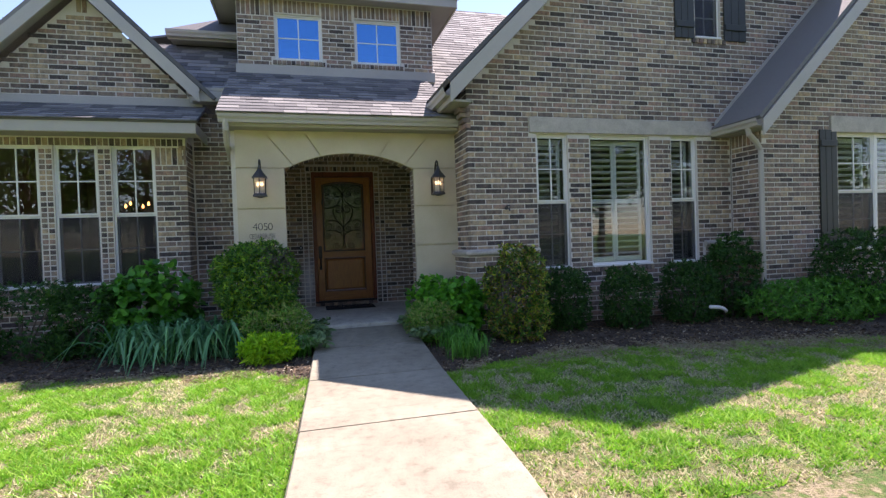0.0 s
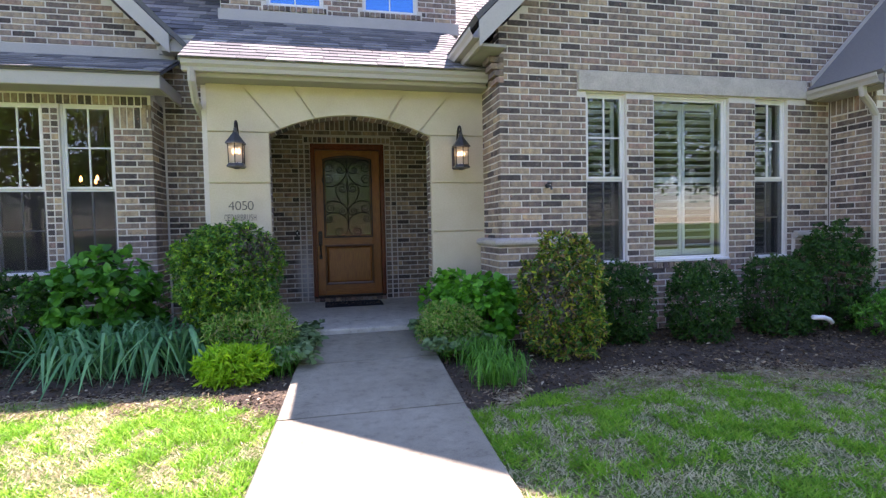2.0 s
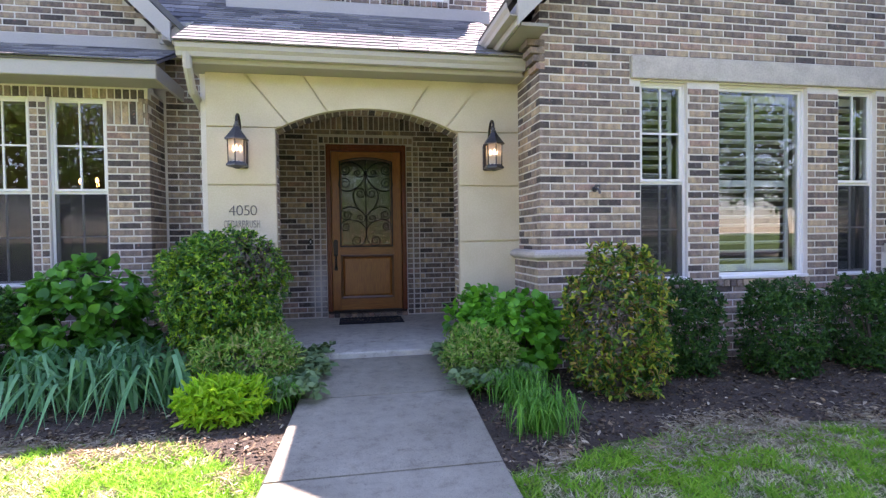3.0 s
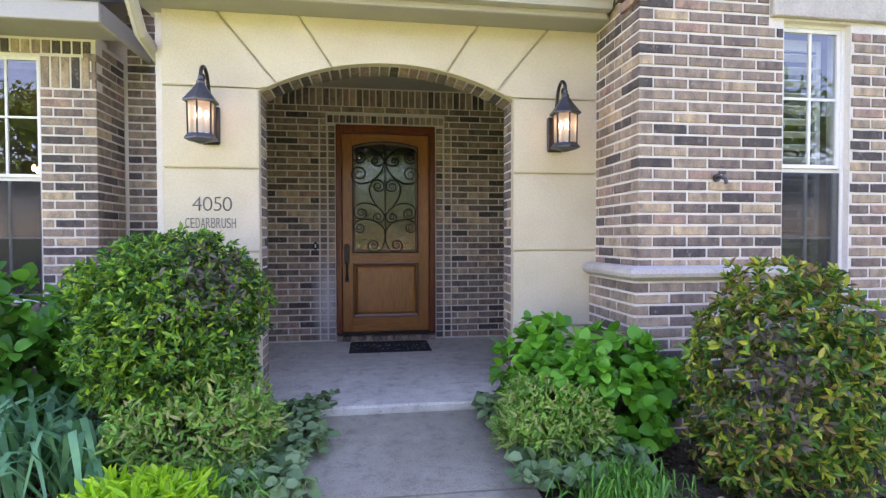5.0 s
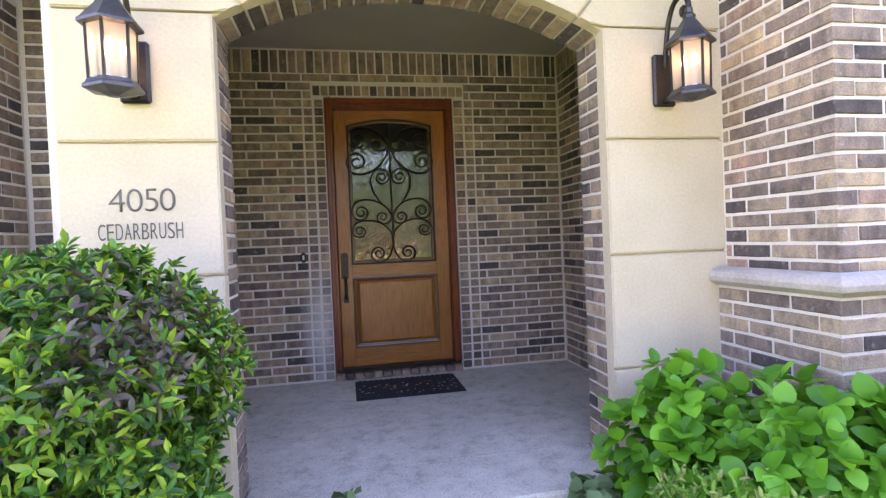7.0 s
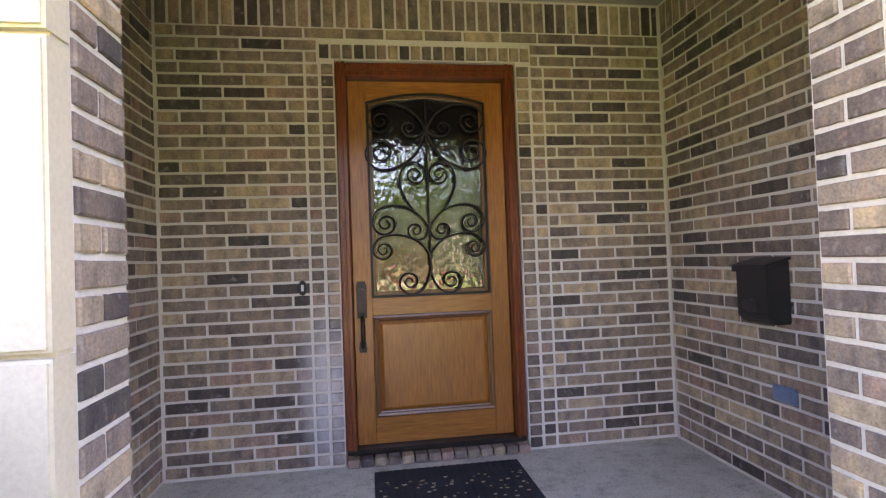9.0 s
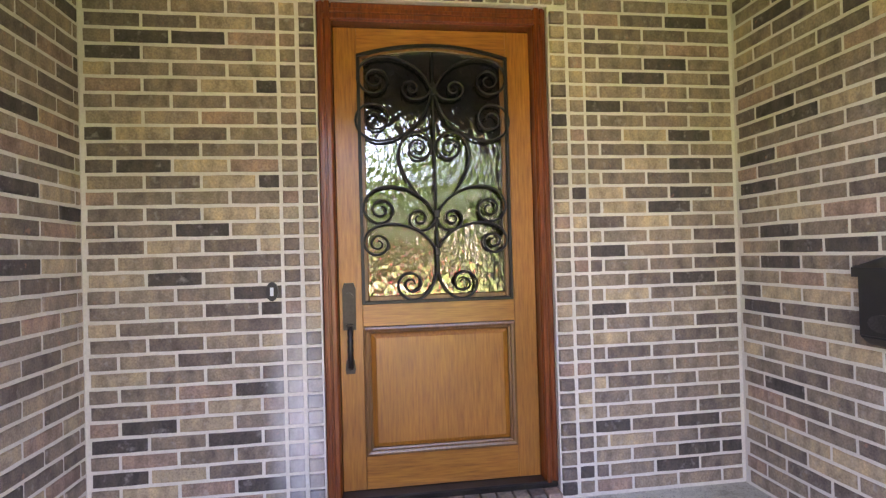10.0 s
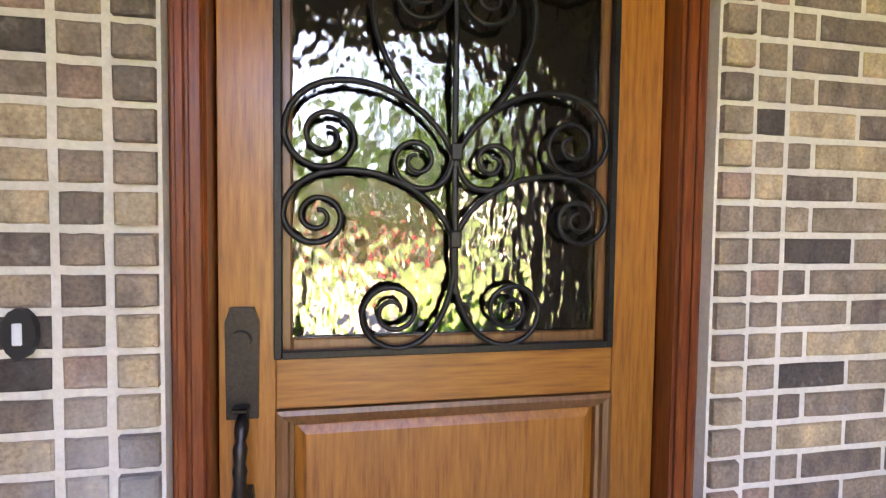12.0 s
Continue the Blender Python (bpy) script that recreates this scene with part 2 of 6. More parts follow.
def leaf_material(name, tones, rough=0.5, through_light=0.3):
    """Leaves of several tones, each leaf one, with some light passing through."""
    m, ns, ls, p = nodes_of(name)
    isl, whole, both = ns.new("ShaderNodeNewGeometry"), ns.new("ShaderNodeObjectInfo"), ns.new("ShaderNodeMath")
    both.operation = "ADD"
    ls.new(isl.outputs["Random Per Island"], both.inputs[0])
    ls.new(whole.outputs["Random"], both.inputs[1])
    wrap = ns.new("ShaderNodeMath")
    wrap.operation = "FRACT"
    ls.new(both.outputs[0], wrap.inputs[0])
    r = ramp(ns, [(i / max(1, len(tones) - 1), t) for i, t in enumerate(tones)])
    ls.new(wrap.outputs[0], r.inputs[0])
    n = noise_node(ns, ls, 5, 3)
    rn = ramp(ns, [(0.3, (0.7, 0.75, 0.7)), (0.7, (1.25, 1.2, 1.1))])
    ls.new(n.outputs[0], rn.inputs[0])
    col = mix_node(ns, ls, "MULTIPLY", 0.8, r.outputs[0], rn.outputs[0])
    ls.new(col, p.inputs["Base Color"])
    p.inputs["Roughness"].default_value = rough
    p.inputs["Specular IOR Level"].default_value = 0.35
    tr = ns.new("ShaderNodeBsdfTranslucent")
    ls.new(col, tr.inputs[0])
    mx = ns.new("ShaderNodeMixShader")
    mx.inputs[0].default_value = through_light
    ls.new(p.outputs[0], mx.inputs[1])
    ls.new(tr.outputs[0], mx.inputs[2])
    ls.new(mx.outputs[0], ns["Material Output"].inputs[0])
    return m


LEAF_HOLLY = leaf_material("holly_leaf", [(0.018, 0.080, 0.024), (0.038, 0.150, 0.028), (0.065, 0.230, 0.030), (0.130, 0.340, 0.034), (0.340, 0.540, 0.040), (0.080, 0.200, 0.055)], 0.34)
LEAF_BRONZE = leaf_material("bronze_new_leaf", [(0.060, 0.055, 0.045), (0.110, 0.090, 0.075), (0.170, 0.140, 0.120), (0.080, 0.120, 0.050)], 0.35, 0.15)
LEAF_MIXED = leaf_material("yellowing_shrub_leaf", [(0.025, 0.085, 0.020), (0.045, 0.150, 0.024), (0.085, 0.230, 0.028), (0.17, 0.32, 0.035), (0.46, 0.52, 0.05), (0.30, 0.19, 0.07), (0.10, 0.085, 0.06)], 0.36)
LEAF_BOX = leaf_material("boxwood_leaf", [(0.013, 0.062, 0.014), (0.026, 0.105, 0.017), (0.062, 0.175, 0.022)], 0.55, 0.25)
LEAF_HYDRANGEA = leaf_material("hydrangea_leaf", [(0.050, 0.24, 0.024), (0.095, 0.40, 0.032), (0.180, 0.56, 0.045)], 0.36, 0.4)
LEAF_NANDINA = leaf_material("pale_feathery_leaf", [(0.085, 0.26, 0.04), (0.14, 0.36, 0.05), (0.22, 0.45, 0.07), (0.36, 0.48, 0.13), (0.34, 0.31, 0.14)], 0.55)
LEAF_COVER = leaf_material("grey_green_ground_cover_leaf", [(0.100, 0.190, 0.081), (0.180, 0.300, 0.129), (0.260, 0.380, 0.178)], 0.55)
LEAF_IRIS = leaf_material("blue_green_strap_leaf", [(0.050, 0.180, 0.070), (0.095, 0.285, 0.115), (0.180, 0.420, 0.195)], 0.38)
LEAF_LIME = leaf_material("lime_strap_leaf", [(0.20, 0.48, 0.014), (0.32, 0.62, 0.024), (0.46, 0.72, 0.034)], 0.45, 0.45)
# hydrangea leaf in darker tones, with the bay's shade put into the colour
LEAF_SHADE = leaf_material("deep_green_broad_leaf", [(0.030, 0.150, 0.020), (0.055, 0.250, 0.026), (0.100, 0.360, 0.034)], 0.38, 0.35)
LEAF_SEDGE = leaf_material("green_sedge_leaf", [(0.039, 0.176, 0.019), (0.078, 0.293, 0.032), (0.137, 0.390, 0.048)], 0.45)
LEAF_TREE = leaf_material("tree_leaf", [(0.052, 0.117, 0.018), (0.091, 0.182, 0.023), (0.143, 0.247, 0.035)], 0.5, 0.4)
GRASS = leaf_material("grass_blade", [(0.11, 0.33, 0.018), (0.17, 0.43, 0.025), (0.26, 0.50, 0.04), (0.34, 0.52, 0.07)], 0.6, 0.4)
STRAW = leaf_material("dry_grass_blade", [(0.46, 0.42, 0.24), (0.60, 0.53, 0.34), (0.70, 0.62, 0.43), (0.38, 0.42, 0.15)], 0.7, 0.3)
CHIP = leaf_material("mulch_chip", [(0.028, 0.017, 0.010), (0.084, 0.053, 0.033), (0.154, 0.105, 0.066), (0.266, 0.196, 0.126)], 0.9, 0.0)
LITTER = leaf_material("dry_leaf_litter", [(0.30, 0.22, 0.13), (0.42, 0.34, 0.23), (0.52, 0.45, 0.34)], 0.8, 0.1)


def glass_material(name, tint, base_gloss, rippled=False, gloss_tint=(1, 1, 1)):
    """A pane: clear with a fresnel gloss; rippled: with the relief of cast glass."""
    m, ns, ls, p = nodes_of(name)
    ns.remove(p)
    tr = ns.new("ShaderNodeBsdfTransparent")
    tr.inputs[0].default_value = (*tint, 1)
    gl = ns.new("ShaderNodeBsdfGlossy")
    # colour laid over whatever the pane reflects
    gl.inputs["Color"].default_value = (*gloss_tint, 1)
    gl.inputs["Roughness"].default_value = 0.03 if rippled else 0.012
    fz = ns.new("ShaderNodeLayerWeight")
    fz.inputs[0].default_value = 0.5
    pw = ns.new("ShaderNodeMath")
    pw.operation = "POWER"
    pw.inputs[1].default_value = 4.0
    ls.new(fz.outputs["Facing"], pw.inputs[0])
    mu = ns.new("ShaderNodeMath")
    mu.operation, mu.use_clamp = "MULTIPLY_ADD", True
    mu.inputs[1].default_value, mu.inputs[2].default_value = 0.85, base_gloss
    ls.new(pw.outputs[0], mu.inputs[0])
    mx = ns.new("ShaderNodeMixShader")
    ls.new(mu.outputs[0], mx.inputs[0])
    ls.new(tr.outputs[0], mx.inputs[1])
    ls.new(gl.outputs[0], mx.inputs[2])
    ls.new(mx.outputs[0], ns["Material Output"].inputs[0])
    b = ns.new("ShaderNodeBump")
    if rippled:
        w = noise_node(ns, ls, 24, 1, (1.7, 1, 0.8))
        b.inputs["Strength"].default_value, b.inputs["Distance"].default_value = 0.30, 0.010
        cell, mp = ns.new("ShaderNodeTexVoronoi"), ns.new("ShaderNodeMapping")
        cell.feature, cell.inputs["Scale"].default_value = "SMOOTH_F1", 26
        mp.inputs["Scale"].default_value = (1.3, 1, 0.75)
        ls.new(ns.new("ShaderNodeNewGeometry").outputs["Position"], mp.inputs[0])
        ls.new(mp.outputs[0], cell.inputs["Vector"])
        b2 = ns.new("ShaderNodeBump")
        b2.inputs["Strength"].default_value, b2.inputs["Distance"].default_value = 0.12, 0.010
        ls.new(cell.outputs["Distance"], b2.inputs["Height"])
        ls.new(b2.outputs[0], b.inputs["Normal"])
    else:
        w = noise_node(ns, ls, 1.3, 1)
        b.inputs["Strength"].default_value, b.inputs["Distance"].default_value = 0.15, 0.01
    ls.new(w.outputs[0], b.inputs["Height"])
    ls.new(b.outputs[0], gl.inputs["Normal"])
    return m


GLASS = glass_material("window_glass", (0.82, 0.85, 0.84), 0.055)
# blue gloss paints the sky's reflection into the dormer panes
DORMER_GLASS = glass_material("coated_dormer_glass", (0.6, 0.66, 0.75), 0.34, False, (0.16, 0.52, 1.0))
DOOR_GLASS = glass_material("rippled_door_glass", (0.6, 0.62, 0.58), 0.12, True)


def frosted_material():
    m, ns, ls, p = nodes_of("frosted_lantern_glass")
    p.inputs["Base Color"].default_value = (0.80, 0.77, 0.70, 1)
    p.inputs["Roughness"].default_value = 0.3
    tl = ns.new("ShaderNodeBsdfTranslucent")
    tl.inputs[0].default_value = (0.85, 0.80, 0.70, 1)
    tr = ns.new("ShaderNodeBsdfTransparent")
    tr.inputs[0].default_value = (0.92, 0.88, 0.80, 1)
    m1, m2 = ns.new("ShaderNodeMixShader"), ns.new("ShaderNodeMixShader")
    m1.inputs[0].default_value, m2.inputs[0].default_value = 0.5, 0.6
    ls.new(p.outputs[0], m1.inputs[1])
    ls.new(tl.outputs[0], m1.inputs[2])
    ls.new(m1.outputs[0], m2.inputs[1])
    ls.new(tr.outputs[0], m2.inputs[2])
    ls.new(m2.outputs[0], ns["Material Output"].inputs[0])
    return m


LANTERN_GLASS = frosted_material()


def glow(name, colour, strength):
    m, ns, ls, p = nodes_of(name)
    p.inputs["Base Color"].default_value = (*colour, 1)
    p.inputs["Emission Color"].default_value = (*colour, 1)
    p.inputs["Emission Strength"].default_value = strength
    return m


BULB = glow("warm_bulb", (1.0, 0.74, 0.42), 1.5)
CANDLE = glow("warm_candle_bulb", (1.0, 0.42, 0.10), 3.0)


def screen_material():
    """Fine dark insect mesh: half of it open."""
    m, ns, ls, p = nodes_of("dark_insect_screen")
    p.inputs["Base Color"].default_value = (0.008, 0.009, 0.011, 1)
    p.inputs["Roughness"].default_value = 0.6
    tr = ns.new("ShaderNodeBsdfTransparent")
    mx = ns.new("ShaderNodeMixShader")
    mx.inputs[0].default_value = 0.58
    ls.new(p.outputs[0], mx.inputs[1])
    ls.new(tr.outputs[0], mx.inputs[2])
    ls.new(mx.outputs[0], ns["Material Output"].inputs[0])
    return m


SCREEN = screen_material()

# ---- building helpers ----


def link_mesh(name, verts, faces, material):
    me = bpy.data.meshes.new(name)
    me.from_pydata([tuple(v) for v in verts], [], faces)
    me.materials.append(material)
    return new(name, me)


def numpy_mesh(name, verts, tris, material):
    """A mesh from arrays of vertices (n, 3) and polygons (m, k)."""
    me = bpy.data.meshes.new(name)
    k = tris.shape[1]
    me.vertices.add(len(verts))
    me.vertices.foreach_set("co", verts.astype(np.float32).ravel())
    me.loops.add(tris.size)
    me.loops.foreach_set("vertex_index", tris.astype(np.int32).ravel())
    me.polygons.add(len(tris))
    me.polygons.foreach_set("loop_start", np.arange(0, tris.size, k, dtype=np.int32))
    me.update(calc_edges=True)
    me.materials.append(material)
    return me


def part(name, bm, material, parent=None, label="", smooth=False):
    """Links a bmesh as one mesh object under a thing or a part."""
    bmesh.ops.recalc_face_normals(bm, faces=bm.faces)
    me = bpy.data.meshes.new(name)
    bm.to_mesh(me)
    bm.free()
    me.materials.append(material)
    if smooth:
        me.polygons.foreach_set("use_smooth", [True] * len(me.polygons))
    ob = new(name, me)
    if parent:
        ob.parent = parent
    return tagged(ob, label)


def thing(name, label, category, group="", kind=""):
    return tagged(new(name), label, category, group, kind)


def structure(ob, label, category):
    return tagged(ob, label, category, "", "structure")


def box_in(bm, x0, x1, y0, y1, z0, z1, bevel=0.0):
    r = bmesh.ops.create_cube(bm, size=1, matrix=Matrix.LocRotScale(((x0 + x1) / 2, (y0 + y1) / 2, (z0 + z1) / 2), None, (abs(x1 - x0), abs(y1 - y0), abs(z1 - z0))))
    if bevel:
        es = list({e for v in r["verts"] for e in v.link_edges})
        bmesh.ops.bevel(bm, geom=es, offset=bevel, segments=1, affect="EDGES")
    return bm


def box(x0, x1, y0, y1, z0, z1, bevel=0.0):
    return box_in(bmesh.new(), x0, x1, y0, y1, z0, z1, bevel)


def prism_in(bm, pts, y0, y1):
    """The outline pts (x, z), drawn out from y0 to y1."""
    a = [bm.verts.new((x, y0, z)) for x, z in pts]
    b = [bm.verts.new((x, y1, z)) for x, z in pts]
    bm.faces.new(a)
    bm.faces.new(b[::-1])
    for i in range(len(pts)):
        j = (i + 1) % len(pts)
        bm.faces.new((a[i], b[i], b[j], a[j]))
    return bm


def prism(pts, y0, y1):
    return prism_in(bmesh.new(), pts, y0, y1)


def slab(corners, thick):
    """A plate with the four or more corners given as its top face, thick metres deep along its normal."""
    bm = bmesh.new()
    c = [Vector(p) for p in corners]
    n = (c[1] - c[0]).cross(c[2] - c[0]).normalized()
    a = [bm.verts.new(p) for p in c]
    b = [bm.verts.new(p - n * thick) for p in c]
    bm.faces.new(a)
    bm.faces.new(b[::-1])
    for i in range(len(c)):
        j = (i + 1) % len(c)
        bm.faces.new((a[i], b[i], b[j], a[j]))
    return bm


def tube_in(bm, pts, r, n=6, flat=1.0):
    """A round bar along pts; r one radius or one for each point."""
    pts = [Vector(p) for p in pts]
    rings, side = [], None
    for i, p in enumerate(pts):
        d = (pts[min(i + 1, len(pts) - 1)] - pts[max(i - 1, 0)]).normalized()
        if side is None:
            side = d.orthogonal().normalized()
        side = (side - d * side.dot(d)).normalized()
        up = d.cross(side)
        rad = r[i] if isinstance(r, (list, tuple)) else r
        rings.append([bm.verts.new(p + (side * math.cos(2 * math.pi * k / n) + up * math.sin(2 * math.pi * k / n) * flat) * rad) for k in range(n)])
    for a, b in zip(rings, rings[1:]):
        for k in range(n):
            bm.faces.new((a[k], a[(k + 1) % n], b[(k + 1) % n], b[k]))
    bm.faces.new(rings[0][::-1])
    bm.faces.new(rings[-1])
    return bm


def tube(pts, r, n=6):
    return tube_in(bmesh.new(), pts, r, n)


def lathe_in(bm, cx, cy, profile, n=12, turn=0.0):
    """A turned solid round the upright axis at (cx, cy), from (radius, z) pairs."""
    rings = [[bm.verts.new((cx + r * math.cos(2 * math.pi * (k + turn) / n), cy + r * math.sin(2 * math.pi * (k + turn) / n), z)) for k in range(n)] for r, z in profile]
    for a, b in zip(rings, rings[1:]):
        for k in range(n):
            bm.faces.new((a[k], a[(k + 1) % n], b[(k + 1) % n], b[k]))
    bm.faces.new(rings[0][::-1])
    bm.faces.new(rings[-1])
    return bm


# ---- brickwork ----
COURSE, LENGTH, JOINT = 0.0762, 0.254, 0.015
brick_meshes = {}


def brick_shape(w, h, d, variant=0):
    """A worn brick's front, chamfered and uneven, from x 0 to w, z 0 to h, and d deep along +y."""
    c = 0.005
    rng = random.Random(variant)

    def j(k=0.0022):
        return rng.uniform(-k, k)
    xs = [0.0, w * 0.36, w * 0.68, w]
    v = [(0, d, 0), (w, d, 0), (w, d, h), (0, d, h)]
    lower = [(min(max(x + j(), 0), w), c, max(0, j(0.003))) for x in xs]
    upper = [(min(max(x + j(), 0), w), c, h + min(0, j(0.003))) for x in xs[::-1]]
    outer = lower + upper
    inner = [(min(max(x, c + j()), w - c + j()), abs(j(0.001)), min(max(z, c + j()), h - c + j())) for x, y, z in outer]
    v += outer + inner
    f = [(12, 13, 18, 19), (13, 14, 17, 18), (14, 15, 16, 17)]
    for i in range(8):
        k = (i + 1) % 8
        f.append((4 + i, 4 + k, 12 + k, 12 + i))
    f += [(0, 1, 7, 6, 5, 4), (1, 2, 8, 7), (2, 3, 11, 10, 9, 8), (3, 0, 4, 11)]
    return v, f


class Brickwork:
    """Bricks laid on one upright face: o its origin, u along it, n out of it."""

    def __init__(self, wall, o, u, n):
        self.wall, self.o, self.u, self.n = wall, Vector(o), Vector(u), Vector(n)
        self.bricks = []
        self.rng = random.Random(len(wall.name) * 7 + int(o[0] * 10))

    def lay(self, a0, a1, z0, z1, bw=LENGTH, bh=COURSE, shift=0.5, holes=(), under=None, ends=(None, None), proud=0.0, start=0.0):
        """Courses from z0 to z1 between a0 and a1, but not in holes (a0, a1, z0, z1) nor over under(a)."""
        rows = max(1, round((z1 - z0) / bh))
        for k in range(rows):
            lo, hi = z0 + k * bh, z0 + (k + 1) * bh
            left, right = a0, a1
            deep_l = deep_r = False
            if ends[0] is not None:
                deep_l = k % 2 == ends[0]
                left += 0.0 if deep_l else 0.106
            if ends[1] is not None:
                deep_r = k % 2 == ends[1]
                right -= 0.0 if deep_r else 0.106
            free = [(left, right)]
            for h0, h1, g0, g1 in holes:
                if g0 < hi - 0.02 and g1 > lo + 0.02:
                    free = [s for f0, f1 in free for s in ((f0, min(f1, h0)), (max(f0, h1), f1)) if s[1] - s[0] > 0.02]
            for f0, f1 in free:
                g = a0 + start + (bw * shift if k % 2 else 0.0)
                if ends[0] is not None:
                    g = left
                elif ends[1] is not None:
                    g = right
                g -= bw * math.ceil((g - f0) / bw)
                while g < f1:
                    b0, b1 = max(g, f0), min(g + bw, f1)
                    g += bw
                    w = b1 - b0 - JOINT
                    if w < 0.025:
                        continue
                    if under and under((b0 + b1) / 2) < hi:
                        continue
                    depth = 0.10 if (deep_l and b0 <= left + 1e-6) or (deep_r and b1 >= right - 1e-6) else 0.02
                    e0 = 0.0 if deep_l and b0 <= left + 1e-6 else JOINT / 2
                    e1 = 0.0 if deep_r and b1 >= right - 1e-6 else JOINT / 2
                    self.bricks.append((b0 + e0, b1 - b0 - e0 - e1, lo + JOINT / 2, bh - JOINT, depth, proud + self.rng.uniform(-0.0012, 0.0012)))
        return self

    def build(self, near=None, limit=300):
        """Near bricks (a0, a1, z0, z1) become parts of the wall, the rest one joined part."""
        rest_v, rest_f, made = [], [], 0
        turn = Matrix((self.u, -self.n, Vector((0, 0, 1)))).transposed().to_4x4()
        for a, w, z, h, d, p in self.bricks:
            key = (round(w, 3), round(h, 3), d, self.rng.randrange(5))
            if key not in brick_meshes:
                brick_meshes[key] = [brick_shape(*key), None]
            (v, f), me = brick_meshes[key]
            m = Matrix.Translation(self.o + self.u * a + self.n * p + Vector((0, 0, z))) @ turn
            if near and made < limit and near[0] <= a <= near[1] and near[2] <= z <= near[3]:
                if me is None:
                    me = bpy.data.meshes.new("brick")
                    me.from_pydata(v, [], f)
                    me.materials.append(BRICK_ONE)
                    brick_meshes[key][1] = me
                ob = new("brick", me)
                ob.parent, ob.matrix_local = self.wall, m
                made += 1
            else:
                s = len(rest_v)
                rest_v += [m @ Vector(c) for c in v]
                rest_f += [tuple(i + s for i in q) for q in f]
        if rest_v:
            ob = link_mesh("bricks", rest_v, rest_f, BRICK_MANY)
            ob.parent = self.wall
            tagged(ob, "", "", "", "stuff")


def wall_with_holes(name, label, o, u, n, a0, a1, z0, z1, thick, holes=(), material=None, recess=0.008):
    """An upright wall with thickness, whose holes (a0, a1, z0, z1) go right through it."""
    o, u, n = Vector(o), Vector(u), Vector(n)
    xs = sorted({a0, a1, *[min(max(h, a0), a1) for q in holes for h in q[:2]]})
    zs = sorted({z0, z1, *[min(max(h, z0), z1) for q in holes for h in q[2:]]})

    def solid(i, j):
        if not (0 <= i < len(xs) - 1 and 0 <= j < len(zs) - 1):
            return False
        a, z = (xs[i] + xs[i + 1]) / 2, (zs[j] + zs[j + 1]) / 2
        return not any(h[0] < a < h[1] and h[2] < z < h[3] for h in holes)

    v, f, index = [], [], {}

    def vert(i, j, back):
        k = (i, j, back)
        if k not in index:
            index[k] = len(v)
            v.append(o + u * xs[i] + Vector((0, 0, zs[j])) - n * (thick if back else recess))
        return index[k]

    for i in range(len(xs) - 1):
        for j in range(len(zs) - 1):
            if not solid(i, j):
                continue
            q = [(i, j), (i + 1, j), (i + 1, j + 1), (i, j + 1)]
            f.append([vert(*c, 0) for c in q])
            f.append([vert(*c, 1) for c in q[::-1]])
            for k, (di, dj) in enumerate(((0, -1), (1, 0), (0, 1), (-1, 0))):
                if not solid(i + di, j + dj):
                    c, d = q[k], q[(k + 1) % 4]
                    f.append([vert(*d, 0), vert(*c, 0), vert(*c, 1), vert(*d, 1)])
    ob = link_mesh(name, v, f, material or MORTAR)
    return structure(ob, label, "wall")


# ---- shingles ----


def shingles(owner, o, u, v, width, length, near=False, skip=None, tab=0.30, row=0.145):
    """Overlapping shingle tabs on a roof: o its eave corner, u along the eave, v up the slope."""
    o, u, v = Vector(o), Vector(u).normalized(), Vector(v).normalized()
    n = u.cross(v).normalized()
    rng = random.Random(int(width * 100) + int(length * 10))
    shape = [(0.003, 0, 0.014), (tab - 0.003, 0, 0.014), (tab - 0.003, row + 0.02, 0.004), (0.003, row + 0.02, 0.004), (0.003, 0, 0.0), (tab - 0.003, 0, 0.0)]
    faces = [(0, 1, 2, 3), (5, 4, 3, 2), (4, 5, 1, 0), (0, 3, 4), (1, 5, 2)]
    me = None
    rv, rf, made = [], [], 0
    for j in range(int(length / row)):
        start = -tab * rng.random()
        k = 0
        while start + k * tab < width:
            a = start + k * tab
            k += 1
            lo, hi = max(a, 0), min(a + tab, width)
            if hi - lo < 0.04 or (skip and skip((lo + hi) / 2, j * row)):
                continue
            s = (hi - lo) / tab
            m = Matrix.Translation(o + u * lo + v * (j * row) + n * rng.uniform(0, 0.003)) @ Matrix((u, v, n)).transposed().to_4x4() @ Matrix.Diagonal((s, 1, 1, 1))
            if near and made < 300:
                if me is None:
                    me = bpy.data.meshes.new("shingle")
                    me.from_pydata(shape, [], faces)
                    me.materials.append(SHINGLE)
                ob = new("shingle", me)
                ob.parent, ob.matrix_local = owner, m
                made += 1
            else:
                b = len(rv)
                rv += [m @ Vector(c) for c in shape]
                rf += [tuple(i + b for i in q) for q in faces]
    if rv:
        ob = link_mesh("shingles", rv, rf, SHINGLE)
        ob.parent = owner
        tagged(ob, "", "", "", "stuff")


# ---- windows and rooms ----


